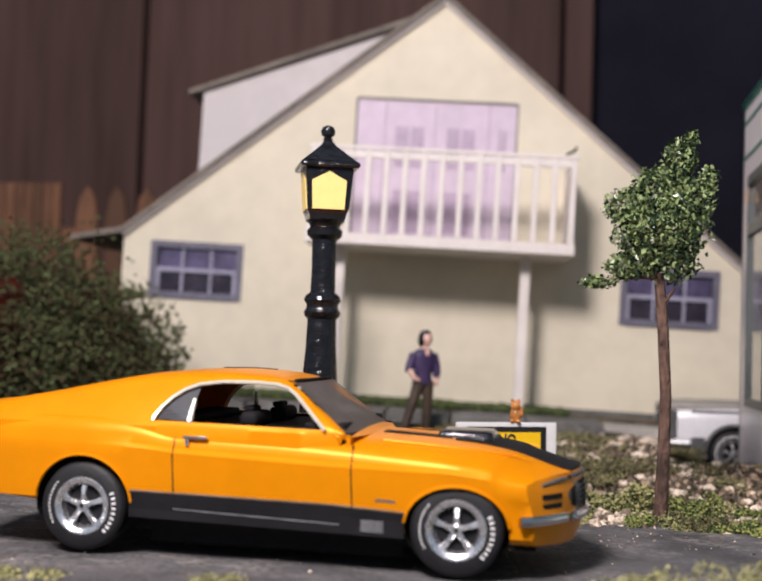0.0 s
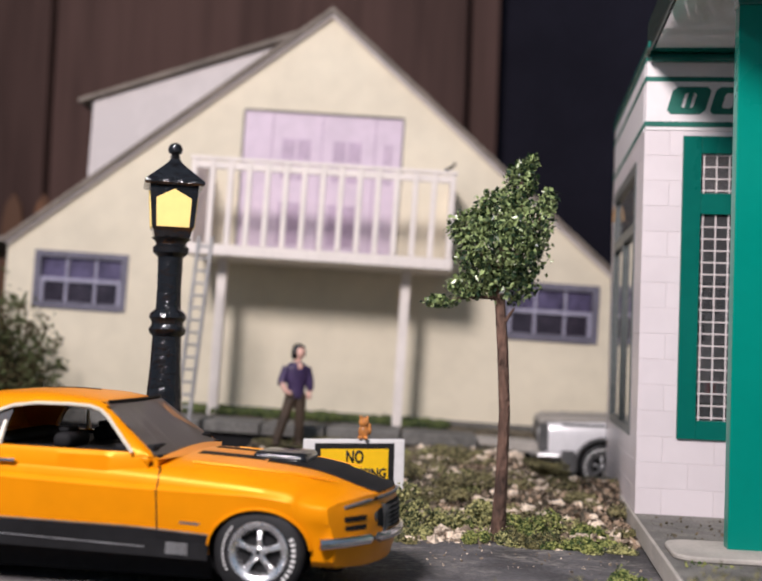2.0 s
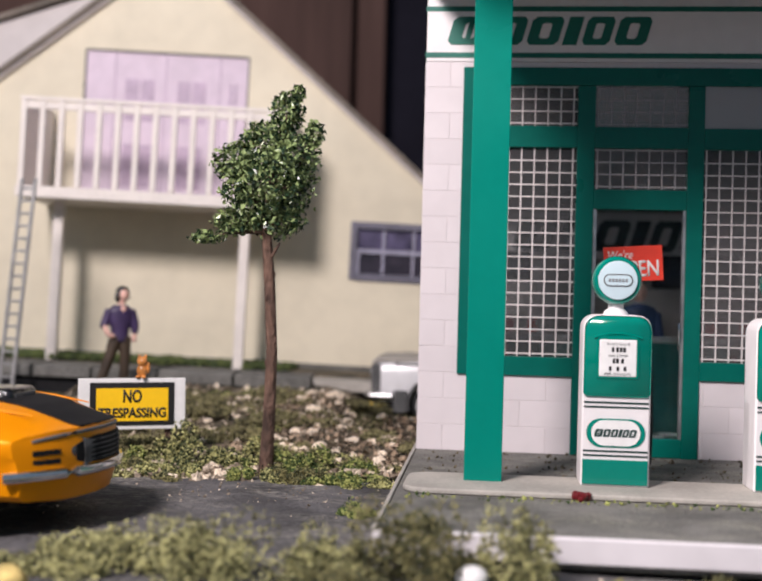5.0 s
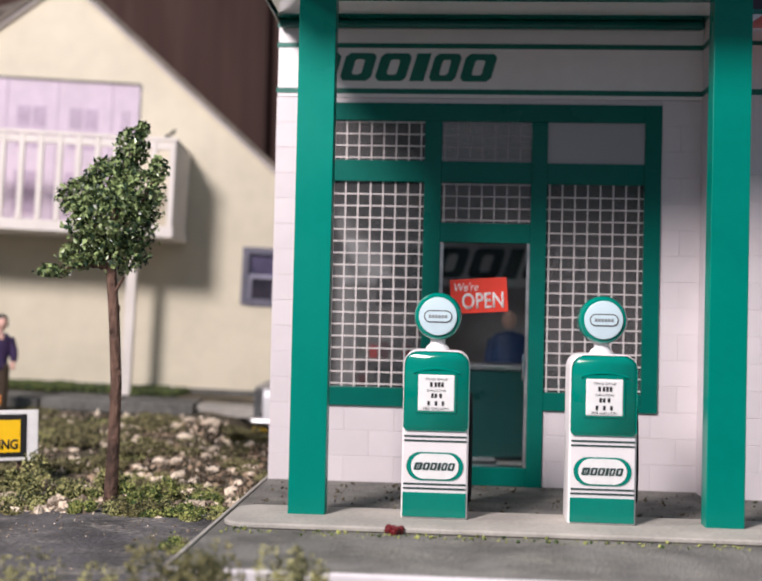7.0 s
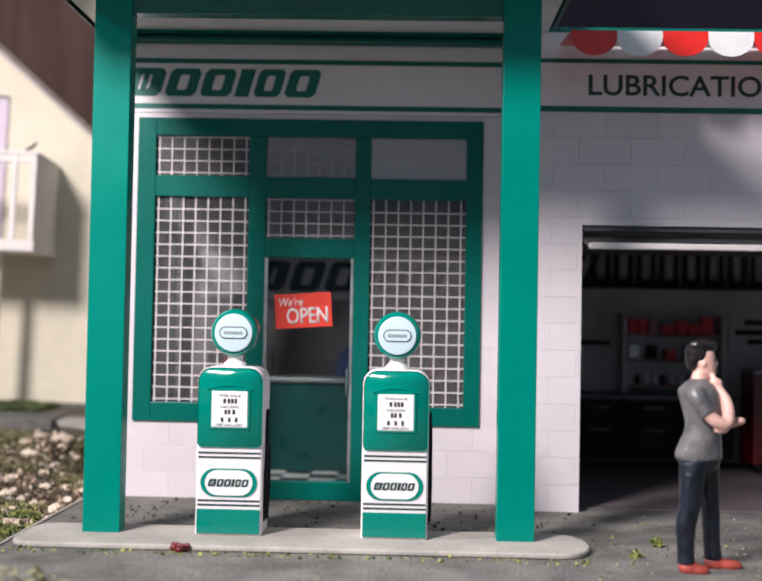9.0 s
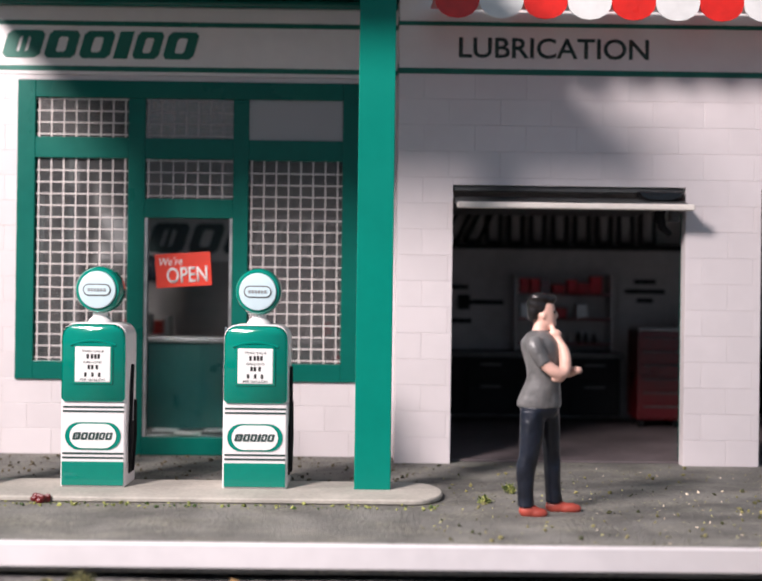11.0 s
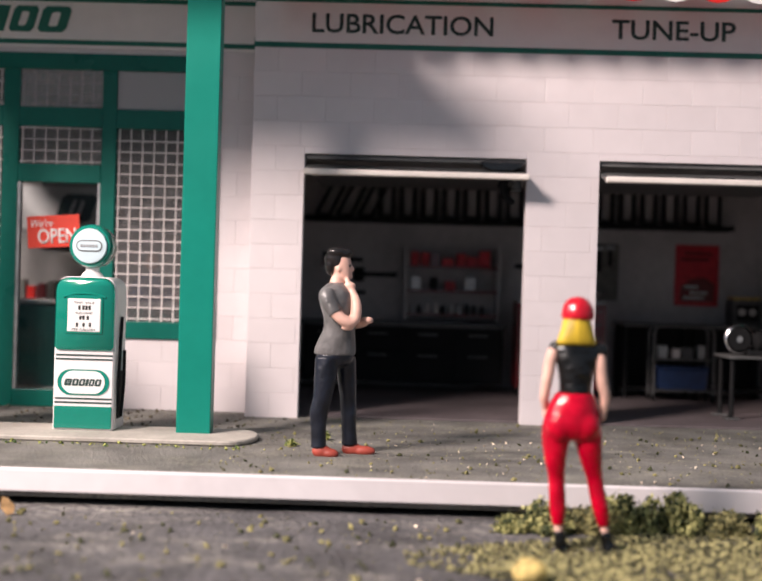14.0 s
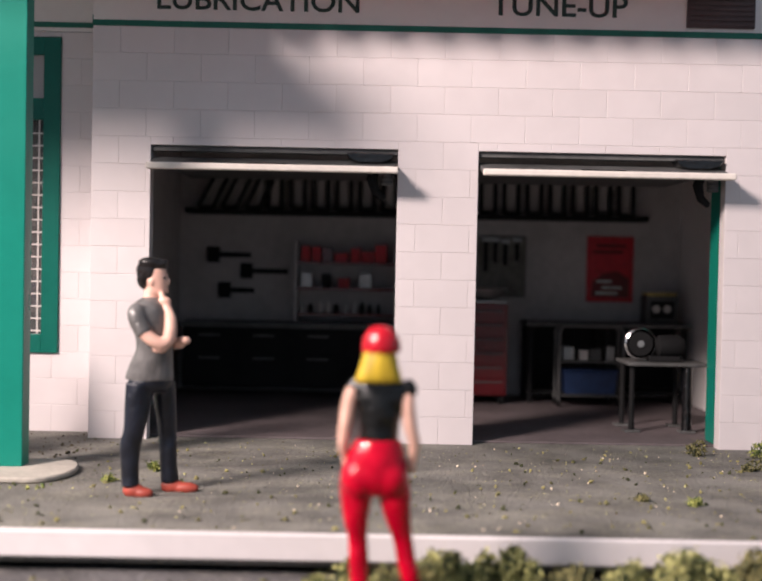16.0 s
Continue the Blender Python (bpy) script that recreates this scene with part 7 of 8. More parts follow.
# woman seen from behind (local +y is where she faces)
figure("woman_figurine", 6.865, -4.88, -0.322, 0, [
    ("oval", 1, [(0.006, 0, 1.0, 0.104, 0.08), (0.01, 0, 1.05, 0.1, 0.08), (0.012, 0, 1.13, 0.105, 0.08), (0.014, 0, 1.22, 0.125, 0.082), (0.018, 0, 1.3, 0.14, 0.07), (0.012, 0, 1.34, 0.1, 0.055), (0.005, 0, 1.37, 0.05, 0.045)]),
    ("oval", 2, [(-0.01, 0, 0.745, 0.05, 0.07), (-0.01, 0, 0.765, 0.12, 0.1), (-0.012, -0.005, 0.81, 0.172, 0.12), (-0.01, -0.008, 0.85, 0.175, 0.122), (-0.004, -0.004, 0.92, 0.16, 0.115), (0.002, 0, 0.99, 0.135, 0.1), (0.006, 0, 1.035, 0.112, 0.085)]),
    ("ball", 2, (-0.085, -0.045, 0.83), (0.09, 0.085, 0.1)), ("ball", 2, (0.065, -0.045, 0.835), (0.09, 0.085, 0.1)),
    ("tube", 2, [(-0.1, 0, 0.82), (-0.102, 0, 0.74), (-0.1, 0, 0.62), (-0.09, 0.01, 0.52), (-0.084, 0.005, 0.42), (-0.078, 0.0, 0.32), (-0.072, 0.0, 0.225)], [0.088, 0.084, 0.066, 0.052, 0.052, 0.05, 0.036]),
    ("tube", 2, [(0.085, 0, 0.82), (0.096, 0, 0.74), (0.118, 0, 0.62), (0.142, 0.01, 0.52), (0.16, 0.005, 0.42), (0.185, 0.0, 0.32), (0.205, 0.0, 0.225)], [0.088, 0.084, 0.066, 0.052, 0.05, 0.048, 0.036]),
    ("tube", 0, [(-0.072, 0, 0.24), (-0.07, 0, 0.2), (-0.066, 0, 0.16)], 0.028), ("tube", 0, [(0.203, 0, 0.24), (0.21, 0, 0.2), (0.216, 0, 0.16)], 0.028),
    ("oval", 3, [(-0.045, -0.015, 0.0, 0.034, 0.035), (-0.05, -0.01, 0.09, 0.038, 0.045), (-0.066, 0, 0.195, 0.036, 0.038)]), ("oval", 3, [(0.25, -0.015, 0.0, 0.036, 0.035), (0.235, -0.01, 0.09, 0.04, 0.045), (0.213, 0, 0.195, 0.036, 0.038)]),
    ("ball", 3, (-0.04, 0.07, 0.08), (0.04, 0.09, 0.04)), ("ball", 3, (0.262, 0.06, 0.08), (0.042, 0.09, 0.04)),
    ("tube", 0, [(-0.125, 0, 1.3), (-0.148, 0, 1.22), (-0.165, 0.0, 1.1), (-0.175, 0.02, 1.0), (-0.16, 0.06, 0.93)], [0.036, 0.038, 0.034, 0.03, 0.026]),
    ("tube", 0, [(0.15, 0, 1.29), (0.155, -0.01, 1.2), (0.168, -0.01, 1.1), (0.19, 0.0, 1.02), (0.188, 0.02, 0.93)], [0.036, 0.038, 0.036, 0.032, 0.026]),
    ("tube", 1, [(0.13, 0, 1.325), (0.158, 0, 1.3), (0.165, 0, 1.26)], [0.036, 0.042, 0.038]), ("tube", 1, [(-0.1, 0, 1.325), (-0.125, 0, 1.31), (-0.132, 0, 1.285)], [0.03, 0.034, 0.03]),
    ("ball", 0, (0.182, 0.03, 0.9), (0.026, 0.036, 0.045)), ("ball", 0, (-0.155, 0.07, 0.9), (0.026, 0.036, 0.04)),
    ("ball", 0, (0.005, 0.02, 1.46), (0.072, 0.082, 0.1)),
    ("oval", 4, [(0.002, -0.03, 1.325, 0.12, 0.045), (0.002, -0.03, 1.345, 0.122, 0.06), (0.004, -0.02, 1.41, 0.1, 0.075), (0.006, -0.005, 1.48, 0.085, 0.082), (0.008, 0.0, 1.53, 0.08, 0.08)]),
    ("oval", 5, [(0.012, 0.0, 1.478, 0.09, 0.092), (0.012, 0.0, 1.488, 0.1, 0.1), (0.012, 0.0, 1.53, 0.098, 0.098), (0.01, 0.0, 1.58, 0.078, 0.08), (0.008, 0.0, 1.61, 0.045, 0.045), (0.008, 0, 1.618, 0.012, 0.012)]), ("ball", 5, (0.012, 0.1, 1.495), (0.075, 0.075, 0.018)),
], [SKIN, BLACKTOP, REDPANT, BLACKTOP, BLOND, CAPRED], "painted woman figurine from behind in red trousers and red cap", 1.03)

# smaller figure before the house
figure("small_figurine", -4.06, 3.1, 0.21, 32, [
    ("oval", 1, [(0, 0, 0.62, 0.13, 0.09), (0, 0, 0.75, 0.12, 0.085), (0, 0, 0.9, 0.15, 0.09), (0, 0, 1.02, 0.16, 0.085), (0, 0, 1.09, 0.09, 0.06)]),
    ("tube", 0, [(0.01, 0, 1.08), (0.015, 0, 1.16)], 0.045), ("ball", 0, (0.03, -0.01, 1.22), (0.07, 0.075, 0.09)), ("ball", 0, (0.02, -0.07, 1.04), (0.04, 0.03, 0.05)),
    ("ball", 3, (0.025, 0.02, 1.27), (0.088, 0.08, 0.07)), ("ball", 3, (-0.035, 0.01, 1.2), (0.042, 0.07, 0.085)), ("ball", 3, (0.09, 0.02, 1.22), (0.03, 0.06, 0.06)),
    ("tube", 2, [(-0.05, 0, 0.68), (-0.13, 0, 0.42), (-0.25, 0, 0.05)], [0.085, 0.07, 0.058]), ("tube", 2, [(0.06, 0, 0.68), (0.07, 0, 0.42), (0.06, 0, 0.05)], [0.085, 0.07, 0.058]),
    ("ball", 2, (-0.26, -0.04, 0.03), (0.06, 0.09, 0.03)), ("ball", 2, (0.06, -0.04, 0.03), (0.06, 0.09, 0.03)),
    ("tube", 1, [(-0.14, 0, 1.03), (-0.2, 0, 0.85), (-0.21, -0.03, 0.8)], [0.055, 0.055, 0.05]), ("tube", 1, [(0.14, 0, 1.03), (0.19, 0, 0.85), (0.19, 0, 0.72)], [0.055, 0.055, 0.045]),
    ("tube", 0, [(-0.21, -0.03, 0.82), (-0.17, -0.09, 0.72), (-0.1, -0.09, 0.68)], 0.035), ("tube", 0, [(0.19, 0, 0.73), (0.17, -0.03, 0.62)], 0.035),
], [SKIN, PURP_T, BROWNT, HAIR], "small painted figurine in purple top and brown trousers")

# clerk figurine behind the office counter
figure("clerk_figurine", 2.5, 2.85, 0.024, 0, [
    ("oval", 1, [(0, 0, 0.7, 0.17, 0.12), (0, 0, 1.1, 0.19, 0.12), (0, 0, 1.38, 0.21, 0.11), (0, 0, 1.46, 0.08, 0.07)]),
    ("tube", 2, [(-0.09, 0, 0.75), (-0.1, 0, 0.02)], [0.1, 0.08]), ("tube", 2, [(0.09, 0, 0.75), (0.1, 0, 0.02)], [0.1, 0.08]),
    ("tube", 1, [(-0.2, 0, 1.36), (-0.25, 0, 1.05)], 0.06), ("tube", 1, [(0.2, 0, 1.36), (0.25, 0, 1.05)], 0.06),
    ("ball", 0, (0, 0, 1.6), (0.09, 0.09, 0.115)),
], [SKIN, BLUE, DENIM], "plain figurine in blue behind the office counter")


# ---- planting ----
def tree():
    t = thing("street_tree", -1.33, -0.86, -0.24, "small model tree with bare brown trunk and leafy crown", "tree")
    pts = [(0.0, 0, 0), (0.02, 0, 0.6), (0.03, 0, 1.2), (-0.005, 0, 1.8), (-0.05, 0, 2.3), (-0.02, 0, 2.8), (0.1, 0, 3.3)]
    tr = tube(pts, [0.072, 0.058, 0.052, 0.052, 0.048, 0.034, 0.013], 12)
    for k in range(9):
        a, z = k * 2.4, 0.3 + k * 0.2
        cx = float(np.interp(z, [q[2] for q in pts], [q[0] for q in pts]))
        ball((cx + 0.042 * math.cos(a), 0.042 * math.sin(a), z), (0.02, 0.02, 0.045), tr, u=6, v=5)
    tube([(-0.03, 0.0, 2.02), (0.04, -0.03, 2.12), (0.09, -0.04, 2.2)], [0.022, 0.016, 0.008], 6, tr)
    part("trunk", tr, BARK, t, "rough reddish brown trunk", smooth=True)
    lobes = [((-0.05, 0, 2.72), (0.42, 0.36, 0.36), 2300), ((-0.36, 0.0, 2.95), (0.22, 0.2, 0.17), 420), ((0.2, 0, 2.98), (0.24, 0.22, 0.27), 620), ((-0.08, 0, 3.12), (0.24, 0.2, 0.19), 620), ((0.12, 0, 3.4), (0.15, 0.14, 0.2), 380),
             ((0.22, 0, 3.58), (0.07, 0.07, 0.08), 70), ((-0.33, 0, 2.4), (0.22, 0.18, 0.13), 380), ((-0.6, 0, 2.24), (0.17, 0.1, 0.06), 150), ((0.05, 0, 2.42), (0.26, 0.24, 0.18), 420), ((0.38, 0, 3.2), (0.09, 0.1, 0.13), 120)]
    for (x, y, z), r, _ in lobes:
        br = tube([(-0.04, 0, 2.3 + 0.25 * max(0, z - 2.5)), ((x - 0.04) / 2, y, (z + 2.35) / 2), (x, y, z)], [0.03, 0.018, 0.008], 6)
        part("limb", br, BARK, t)
    rng = np.random.default_rng(8)
    P = []
    for c, r, n in lobes:
        n = int(n * 1.7)
        d = rng.normal(size=(n, 3))
        d /= np.linalg.norm(d, axis=1, keepdims=True)
        d *= rng.uniform(0.3, 1.06, (n, 1)) ** 0.5
        clump = np.sin(d[:, :1] * 9 + c[0] * 5) * np.sin(d[:, 1:2] * 8) * np.sin(d[:, 2:3] * 9)
        P.append(np.array(c) + d * np.array(r) * (1 + 0.22 * clump))
    P = np.concatenate(P)
    me = chunks("crown", P, rng.uniform(0.017, 0.038, len(P)), LEAF, 9, leaf=True)
    ob = new("crown", me)
    ob.parent = t
    ob["label"] = "crown of many small glossy green flakes"
    return t


tree()


def clump(name, x, y, z, rx, ry, rz, n, size, material, seed, label, group="moss clumps", category="moss", dome=True):
    """A bush or moss tuft: lobes of crumbs on an uneven dome."""
    rng = np.random.default_rng(seed)
    k = max(3, n // 110)
    a, q = rng.uniform(0, 2 * np.pi, k), rng.uniform(0, 0.7, k) ** 0.6
    lob = np.stack([np.cos(a) * q, np.sin(a) * q, rng.uniform(0.1, 0.65, k) * (1 - 0.5 * q)], 1)
    which = rng.integers(0, k, n)
    d = rng.normal(size=(n, 3))
    d /= np.linalg.norm(d, axis=1, keepdims=True)
    p = lob[which] + d * (rng.uniform(0.15, 0.42, k)[which] * rng.uniform(0.55, 1.0, n) ** 0.5)[:, None]
    p[:, 2] = np.abs(p[:, 2])
    p *= np.array([rx, ry, rz])
    if category == "bush":
        t = thing(name, x, y, z, label, category, group)
        part("stem", tube([(0, 0, 0), (0.03 * rz, 0, 0.3 * rz), (0, 0, 0.6 * rz)], [0.09, 0.07, 0.03], 8), BARK, t)
        for k2 in range(8):
            sel = which % 8 == k2
            if sel.any():
                ob = new("foliage", chunks("foliage", p[sel], size * rng.uniform(0.5, 1.4, int(sel.sum())), material, seed + 1 + k2, flat=0.7))
                ob.parent = t
        return t
    # loose flakes round the crumbs break up the outline
    fl = p[rng.integers(0, n, 2 * n)] + rng.normal(size=(2 * n, 3)) * size * 0.9
    fl[:, 2] = np.abs(fl[:, 2])
    bm = bmesh.new()
    for me in (chunks("crumbs", p, size * rng.uniform(0.35, 1.05, n), material, seed + 1, flat=0.7),
               chunks("flakes", fl, size * rng.uniform(0.35, 0.95, 2 * n), material, seed + 2, leaf=True)):
        bm.from_mesh(me)
        bpy.data.meshes.remove(me)
    me = bpy.data.meshes.new(name)
    bm.to_mesh(me)
    bm.free()
    me.materials.append(material)
    ob = new(name, me)
    ob.matrix_world = pose(x * K, y * K, z * K)
    return tagged(ob, label, category, group)


# big bush beside the house
for x, y, r, hgt, n, s in ((-9.9, 3.2, 2.5, 3.2, 6500, 20), (-8.5, 3.1, 1.1, 1.7, 2000, 21), (-11.5, 2.8, 1.6, 1.8, 1500, 22)):
    clump("bush", x, y, 0.15, r, r * 0.75, hgt, n * 5, 0.036, BUSHM, s, "large dark green bush of clumped model foliage", "bushes beside the house", "bush")

# moss round the stony bed and along the road
SPOTS = [(-3.1, -1.0, 0.35, 0.16, MOSS), (-2.6, -0.85, 0.45, 0.2, MOSS), (-2.2, -0.45, 0.45, 0.55, MOSS), (-1.75, -0.35, 0.42, 0.5, MOSS), (-1.95, -0.62, 0.32, 0.4, MOSS), (-2.75, -0.6, 0.3, 0.36, MOSS_G), (-1.02, -0.78, 0.3, 0.36, MOSS_G), (-0.75, -0.85, 0.25, 0.16, MOSS_G),
         (-0.35, -0.85, 0.22, 0.12, MOSS_G), (-2.9, 0.0, 0.5, 0.22, MOSS_B), (-2.2, 0.8, 0.6, 0.2, MOSS_B), (-1.6, 1.6, 0.7, 0.18, MOSS_B), (-2.6, 1.9, 0.7, 0.2, MOSS_B), (-0.9, 2.5, 0.7, 0.14, MOSS_B),
         (-1.9, 2.8, 0.7, 0.16, MOSS_B), (-3.4, 1.2, 0.6, 0.18, MOSS_B), (-3.2, 2.7, 0.6, 0.14, MOSS_B), (-4.2, 0.6, 0.6, 0.2, MOSS_B), (-3.7, -0.6, 0.5, 0.22, MOSS), (-0.12, -0.35, 0.28, 0.14, MOSS_D), (-0.2, 0.6, 0.35, 0.14, MOSS_B), (-0.3, -2.5, 0.16, 0.14, MOSS_G)]
rs = random.Random(17)
for k in range(46):
    SPOTS.append((rs.uniform(-4.6, -0.15), rs.uniform(-0.1, 3.5), rs.uniform(0.25, 0.6), rs.uniform(0.05, 0.14), rs.choice((MOSS_B, MOSS_B, MOSS_B, MOSS))))
for k in range(16):
    SPOTS.append((rs.uniform(-4.2, -2.1), rs.uniform(-1.3, -0.75), rs.uniform(0.12, 0.26), rs.uniform(0.06, 0.14), rs.choice((MOSS_F, MOSS_D, MOSS_F))))
for k in range(30):
    SPOTS.append((rs.uniform(-3.9, -0.3), rs.uniform(-1.15, -0.35), rs.uniform(0.14, 0.34), rs.uniform(0.09, 0.24), rs.choice((MOSS, MOSS, MOSS_D, MOSS_G))))
for i, (x, y, r, hgt, m) in enumerate(SPOTS):
    z = max(bed_z(x, y), road_z(x, y)) - 0.02
    clump("moss_clump", x, y, z, r, r * 0.8, hgt, int(420 + 1700 * r * r), 0.022, m, 400 + 2 * i, "tuft of olive green model moss on stony ground")

# foreground moss between the camera and the road
FRONT = [(-0.95, -4.45, 0.5, 0.55, MOSS_F), (-1.4, -4.5, 0.42, 0.38, MOSS_F), (0.22, -4.45, 0.42, 0.74, MOSS_D), (0.9, -4.42, 0.27, 0.68, MOSS_F), (0.55, -4.3, 0.28, 0.3, MOSS_D), (-0.25, -4.4, 0.34, 0.42, MOSS_F), (-1.85, -4.55, 0.4, 0.34, MOSS_F),
         (-2.4, -4.6, 0.4, 0.2, MOSS_F), (-3.1, -4.75, 0.35, 0.12, MOSS_F), (-4.3, -4.5, 0.25, 0.14, MOSS_F), (-5.6, -4.6, 0.3, 0.12, MOSS_F), (-0.1, -4.9, 0.4, 0.24, MOSS_D), (2.11, -4.14, 0.12, 0.1, MOSS_D), (1.9, -4.2, 0.07, 0.05, MOSS_D), (1.0, -4.8, 0.3, 0.16, MOSS_F)]
for i, (x, y, r, hgt, m) in enumerate(FRONT):
    clump("moss_clump", x, y, -0.25, r, r * 0.8, hgt, int(1100 + 6000 * r * r), 0.017, m, 90 + 2 * i, "dry yellowish moss tuft beside the road", "roadside moss")

# hedge of moss along the white lip, and the grass on which the woman stands
rng = random.Random(3)
for i, (x, r, hgt) in enumerate(((6.8, 0.2, 0.18), (7.05, 0.22, 0.22), (7.3, 0.24, 0.26), (7.62, 0.25, 0.24), (8.0, 0.2, 0.13), (8.35, 0.22, 0.2), (8.7, 0.26, 0.27), (9.1, 0.26, 0.24), (9.5, 0.28, 0.26), (6.55, 0.1, 0.08), (9.95, 0.3, 0.28))):
    clump("moss_clump", x, -4.3 + rng.uniform(-0.08, 0.08), -0.25, r, r * 0.8, hgt * 1.35, int(950 + 4000 * r * r), 0.023, (MOSS, MOSS_D, MOSS)[i % 3], 130 + 2 * i, "bushy green moss tuft along the white lip", "moss along the lip")
n = 30000
rg = np.random.default_rng(31)
gx, gy = rg.uniform(5.7, 10.5, n), rg.uniform(-6.6, -4.25, n)
gx += 0.3 * rg.normal(size=n)
keep = (np.sin(gx * 5.1 + 2 * np.sin(gy * 3.3)) * np.sin(gy * 6.3 + gx) + rg.normal(size=n) * 0.5 > -0.45 * (gx - 5.6)) & (gx > 6.1 + 0.8 * (gy + 5.4) * (gy > -5.4) + 0.5 * np.sin(gy * 4))
gx, gy = gx[keep], gy[keep]
me = chunks("grass", np.stack([gx, gy, -0.262 + rg.uniform(0, 0.03, len(gx))], 1), rg.uniform(0.008, 0.024, len(gx)), GRASS_D, 32)
tagged(new("grass", me), "dry olive flock grass around the red-trousered figurine", "grass", kind="stuff")

# crumbs of flock, grit and stones lying about
def litter(name, n, x0, x1, y0, y1, z, s0, s1, material, seed, label, power=1.0):
    r = np.random.default_rng(seed)
    x, y = r.uniform(x0, x1, n), r.uniform(y0, y1, n)
    zz = np.array([z(a, b) if callable(z) else z for a, b in zip(x, y)])
    s = s0 + (s1 - s0) * r.uniform(size=n) ** 3
    me = chunks(name, np.stack([x, y, zz + s * 0.4], 1), s, material, seed + 1, flat=0.6)
    return tagged(new(name, me), label, "debris", kind="stuff")


litter("flock_crumbs", 500, 0.1, 4.4, -1.7, -0.06, 0.0, 0.006, 0.03, SOIL, 61, "dark crumbs of flock on the office forecourt")
litter("flock_crumbs", 260, 0.1, 4.5, -2.75, -2.57, 0.0, 0.006, 0.026, MOSS_G, 63, "green flock crumbs along the pump island")
litter("flock_crumbs", 750, 4.3, 12.0, -3.85, -0.5, 0.0, 0.006, 0.028, MOSS_D, 65, "scattered yellow-green crumbs on the forecourt")
litter("grit", 170, 5.5, 12.0, -3.85, -0.5, 0.0, 0.005, 0.02, STONE, 67, "pale grit on the forecourt")
litter("flock_crumbs", 900, -1.0, 7.0, -6.5, -4.1, road_z, 0.006, 0.034, MOSS_D, 69, "dry flock crumbs on the road")
litter("grit", 110, -1.9, -0.2, -2.3, -1.3, lambda x, y: road_z(x, y) if x < -0.1 else -0.3, 0.004, 0.02, STONE, 93, "pale chips strewn on the asphalt before the bed")
litter("grit", 260, -6.0, 6.5, -6.5, -1.2, lambda x, y: road_z(x, y) if (x < -0.1 or y < -4.05) else -0.3, 0.005, 0.022, STONE, 71, "pale grit on the asphalt")
litter("flock_dust", 900, 4.4, 12.0, -3.9, -0.4, 0.0, 0.003, 0.012, MOSS_F, 81, "fine yellow-green dust of flock on the forecourt")
litter("gravel", 3200, -4.9, 0.0, -1.15, 3.6, lambda x, y: max(bed_z(x, y), -0.25), 0.008, 0.06, STONE, 73, "pale crushed gravel over the earthy bed")
litter("gravel", 1500, -3.6, -0.1, -1.2, -0.3, lambda x, y: max(bed_z(x, y), -0.25) + 0.012, 0.014, 0.062, STONE, 75, "pale fine gravel at the bed's edge")
litter("gravel", 520, -3.0, -1.45, -1.15, -0.7, lambda x, y: max(bed_z(x, y), -0.25) + 0.02, 0.02, 0.085, STONE, 91, "heap of pale broken gravel before the sign")
litter("twigs", 1500, -4.6, 0.0, -0.6, 3.4, lambda x, y: bed_z(x, y) + 0.01, 0.012, 0.05, SOIL, 77, "dark bark crumbs over the bed")

rg = np.random.default_rng(95)
n = 4200
cx, cy = -0.05 - 2.0 * rg.uniform(size=n) ** 1.3, rg.uniform(-0.9, 3.3, n)
cz = np.array([bed_z(a, b) for a, b in zip(cx, cy)]) + rg.uniform(0.0, 0.035, n)
tagged(new("bark_chips", chunks("bark_chips", np.stack([cx, cy, cz], 1), 0.014 + 0.05 * rg.uniform(size=n) ** 2, BARK_CHIP, 96, leaf=True)), "brown bark chips and leaf crumbs over the stony bed", "debris", kind="stuff")


def rock(x, y, s, seed):
    r = random.Random(seed)
    bm = bmesh.new()
    bmesh.ops.create_icosphere(bm, subdivisions=1, radius=1)
    for v in bm.verts:
        f = 1 + 0.75 * noise.noise(v.co * 1.7 + Vector((seed * 3.1, 0, 0)))
        v.co = Vector((v.co.x * s * f, v.co.y * s * f * 0.8, v.co.z * s * f * 0.6))
    z = bed_z(x, y) + s * 0.25
    return solo("rock", bm, STONE, x, y, z, "pale tan broken stone on the earthy bed", "rock", "stones in the bed", rz=r.uniform(0, 360), rx=r.uniform(-20, 20))


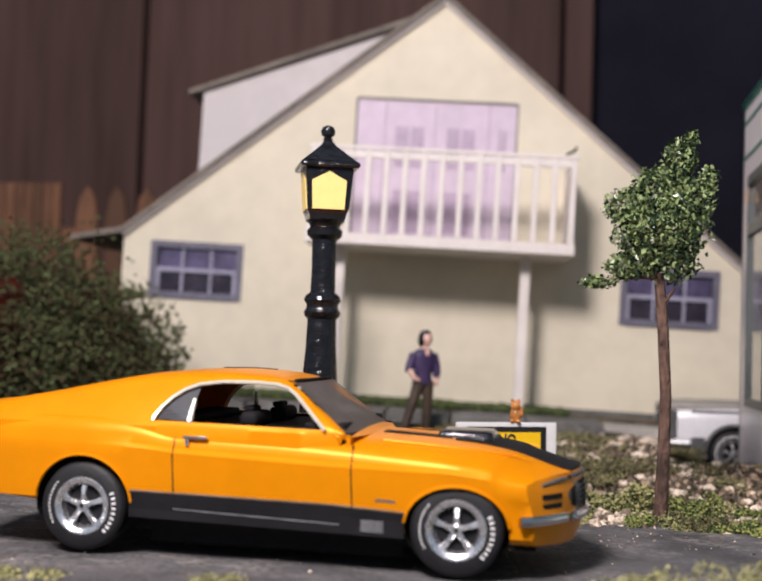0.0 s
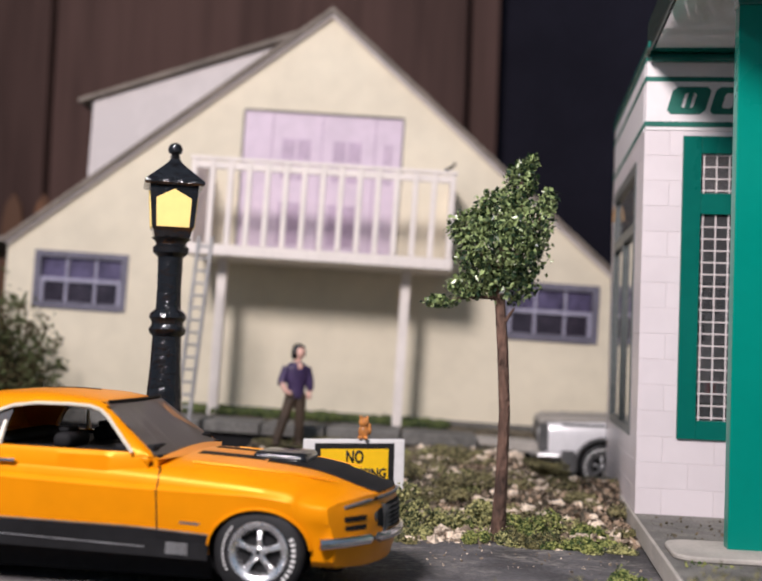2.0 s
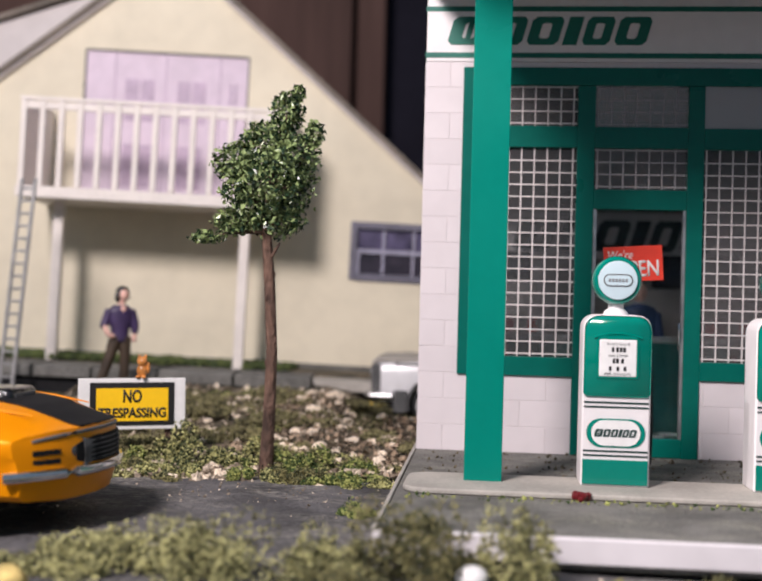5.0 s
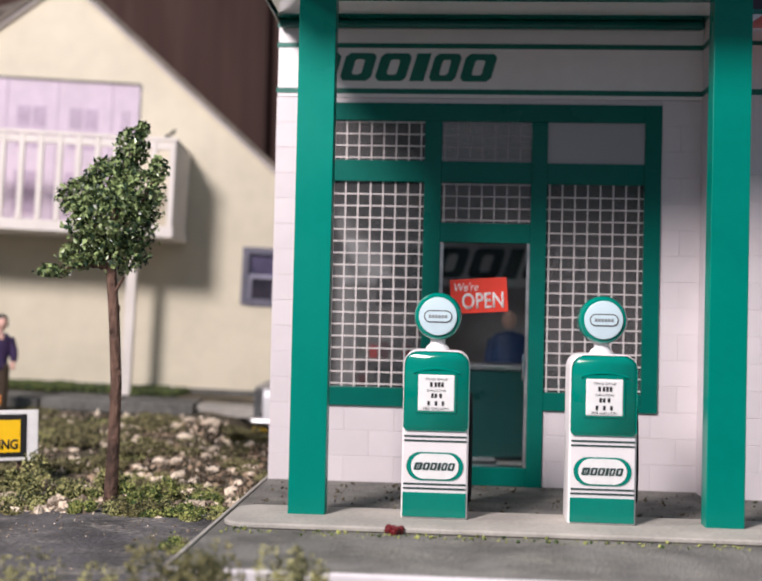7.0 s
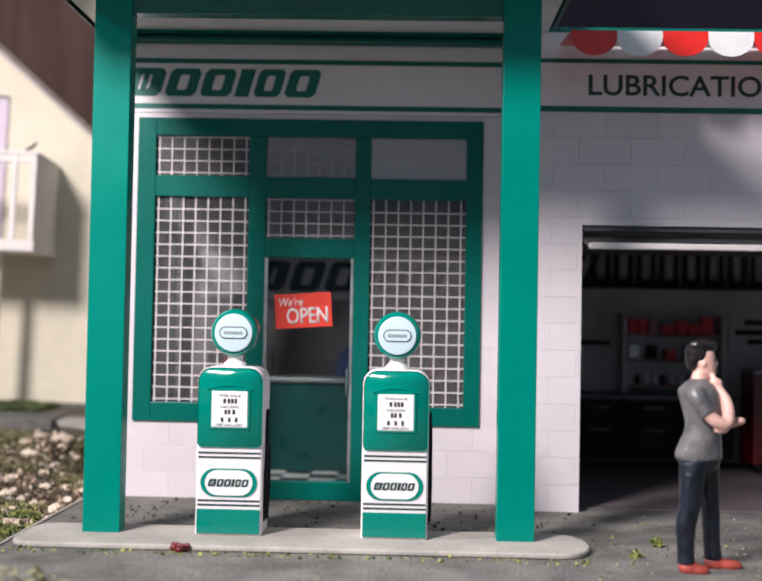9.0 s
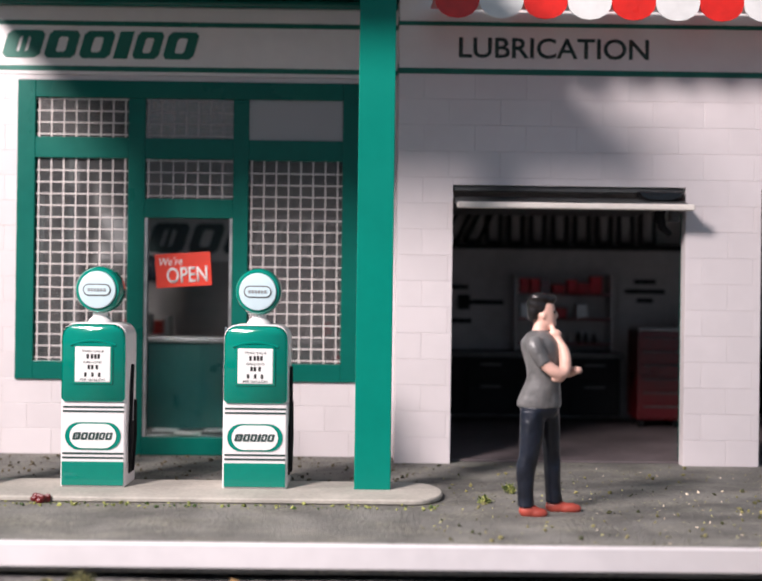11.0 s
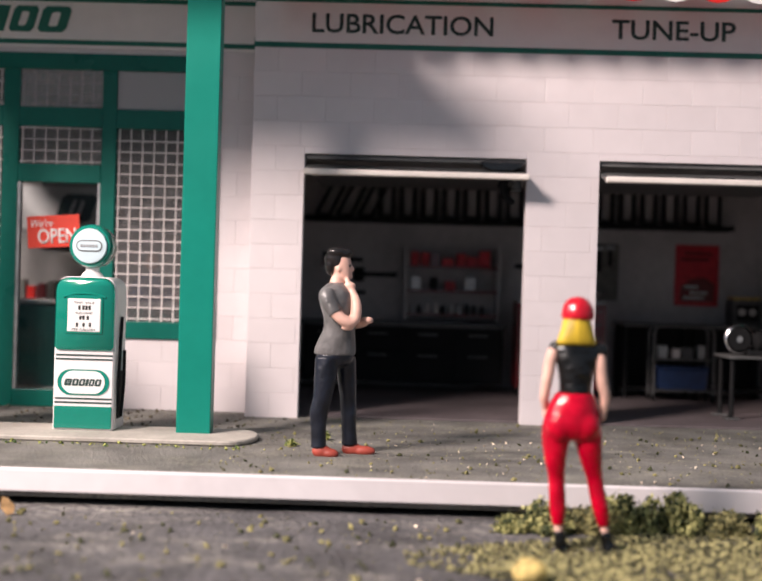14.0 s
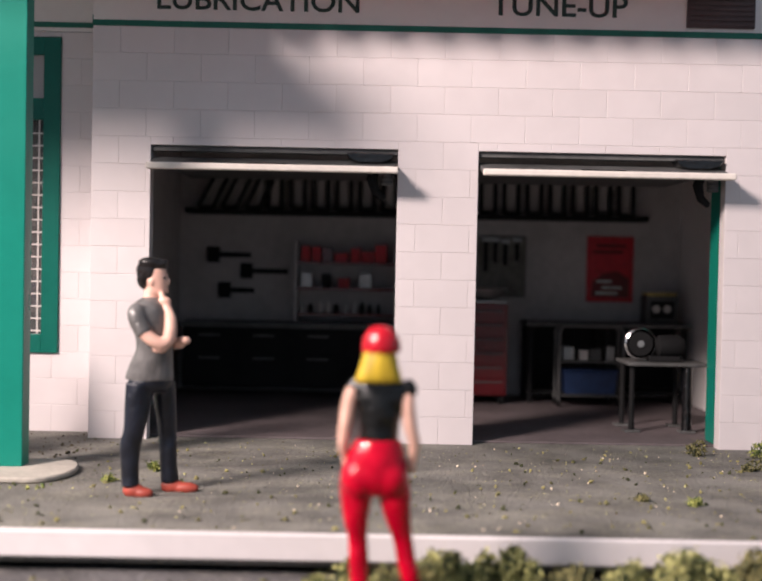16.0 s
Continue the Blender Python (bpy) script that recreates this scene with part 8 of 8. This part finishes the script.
for i in range(170):
    r = random.Random(700 + i)
    x, y = r.uniform(-2.6, -0.1), r.uniform(-0.7, 3.2)
    rock(x, y, r.uniform(0.025, 0.08), 700 + i)
for i, (x, y, s) in enumerate(((-2.35, -0.98, 0.1), (-2.15, -1.0, 0.13), (-1.98, -0.95, 0.11), (-1.8, -0.98, 0.12), (-1.62, -1.0, 0.09), (-2.5, -0.9, 0.12), (-1.5, -0.88, 0.08), (-0.95, -0.42, 0.13), (-0.75, -0.5, 0.14), (-0.6, -0.35, 0.1), (-0.42, -0.5, 0.12), (-0.25, -0.42, 0.09), (-0.8, -0.2, 0.11), (-1.25, 0.1, 0.12), (-1.05, 0.5, 0.14), (-0.7, 0.75, 0.12), (-1.3, 1.0, 0.11), (-0.9, 1.7, 0.16), (-1.35, 2.1, 0.15), (-1.6, 2.6, 0.13), (-0.95, 2.7, 0.18), (-1.5, 3.0, 0.16), (-0.55, 2.9, 0.15), (-2.0, 2.4, 0.1), (-2.6, 1.5, 0.09), (-3.3, -0.8, 0.1), (-1.2, 2.9, 0.2), (-0.75, 2.3, 0.17), (-0.5, 1.8, 0.15), (-2.1, -0.55, 0.16), (-1.85, -0.7, 0.14), (-2.3, -0.75, 0.12), (-0.65, 0.2, 0.14), (-0.35, 0.0, 0.13), (-0.4, 0.9, 0.16), (-1.0, 1.5, 0.15))):
    rock(x, y, s * 0.68, 800 + i)

# single small things that catch the eye
bm = bmesh.new()
rd = random.Random(2)
for k in range(9):
    ball((rd.uniform(-0.05, 0.05), rd.uniform(-0.03, 0.03), 0.035 + rd.uniform(-0.015, 0.03)), (0.03, 0.025, 0.025), bm, u=7, v=5)
solo("red_flower", bm, DRED, 1.4, -2.6, 0.0, "dark red crumpled flower scrap beside the pump island", "flower")
for x, y, s, m, lb in ((6.52, -5.72, 0.1, YELL_P, "rounded yellow pebble on dry grass"), (0.62, -4.55, 0.1, PAINTW, "white pebble among the roadside moss"), (-2.0, -4.95, 0.12, YELL_P, "rounded yellow pebble by the roadside moss")):
    bm = bmesh.new()
    bmesh.ops.create_icosphere(bm, subdivisions=2, radius=1)
    for v in bm.verts:
        f = 1 + 0.18 * noise.noise(v.co * 1.5 + Vector((x, y, 0)))
        v.co = (v.co.x * s * f, v.co.y * s * 0.8 * f, v.co.z * s * 0.75 * f)
    solo("pebble", bm, m, x, y, -0.235 + s * 0.55 + (0.05 if 0.5 < x < 0.7 else 0), lb, "pebble", "pebbles", smooth=True)
for i, (x, y, r) in enumerate(((9.1, -2.84, 0.11), (10.05, -1.45, 0.2), (5.1, -1.95, 0.1), (8.75, -2.75, 0.09), (4.85, -2.4, 0.07), (9.8, -0.75, 0.18), (10.4, -0.8, 0.22))):
    clump("moss_clump", x, y, 0.0, r, r * 0.7, r * 0.9, 160, 0.016, (MOSS_G, MOSS_D)[i % 2], 170 + 2 * i, "tiny green flock tuft on the forecourt", "forecourt tufts")
lf = prism([(0, -0.1), (0.03, -0.06), (0.035, 0.03), (0.0, 0.12), (-0.02, 0.02)], "y", 0, 0.012)
curled = prism([(0, -0.06), (0.045, -0.05), (0.055, 0.0), (0.02, 0.05), (-0.02, 0.07), (-0.04, 0.0)], "y", 0, 0.02)
solo("dry_leaf", curled, TAN, 3.13, -4.36, -0.19, "curled tan leaf standing on the road", "leaf", rz=12, ry=-8)
solo("dry_leaf", lf, TAN, -0.02, 3.2, 3.35, "tan dry leaf scrap stuck to the side wall", "leaf", rz=60, ry=12)

# ---- blocks of the walls ----
lay_bricks(office, 0.0, 4.2, 0.0, 3.82, [(0.38, 3.81, 0.75, 3.77), (1.495, 2.705, -0.1, 0.8)], lambda u, z: (u, 0.0, z))
lay_bricks(garage, 4.2, GX1, 0.0, 3.815, [(D1[0], D1[1], -0.1, DZ), (D2[0], D2[1], -0.1, DZ)], lambda u, z: (u, GY, z))
lay_bricks(side, 0.0, STATION_BACK, 0.0, 3.82, [(STATION_BACK - S1, STATION_BACK - S0, SZ0, SZ1)], lambda u, z: (0.0, STATION_BACK - u, z), rz=-90)
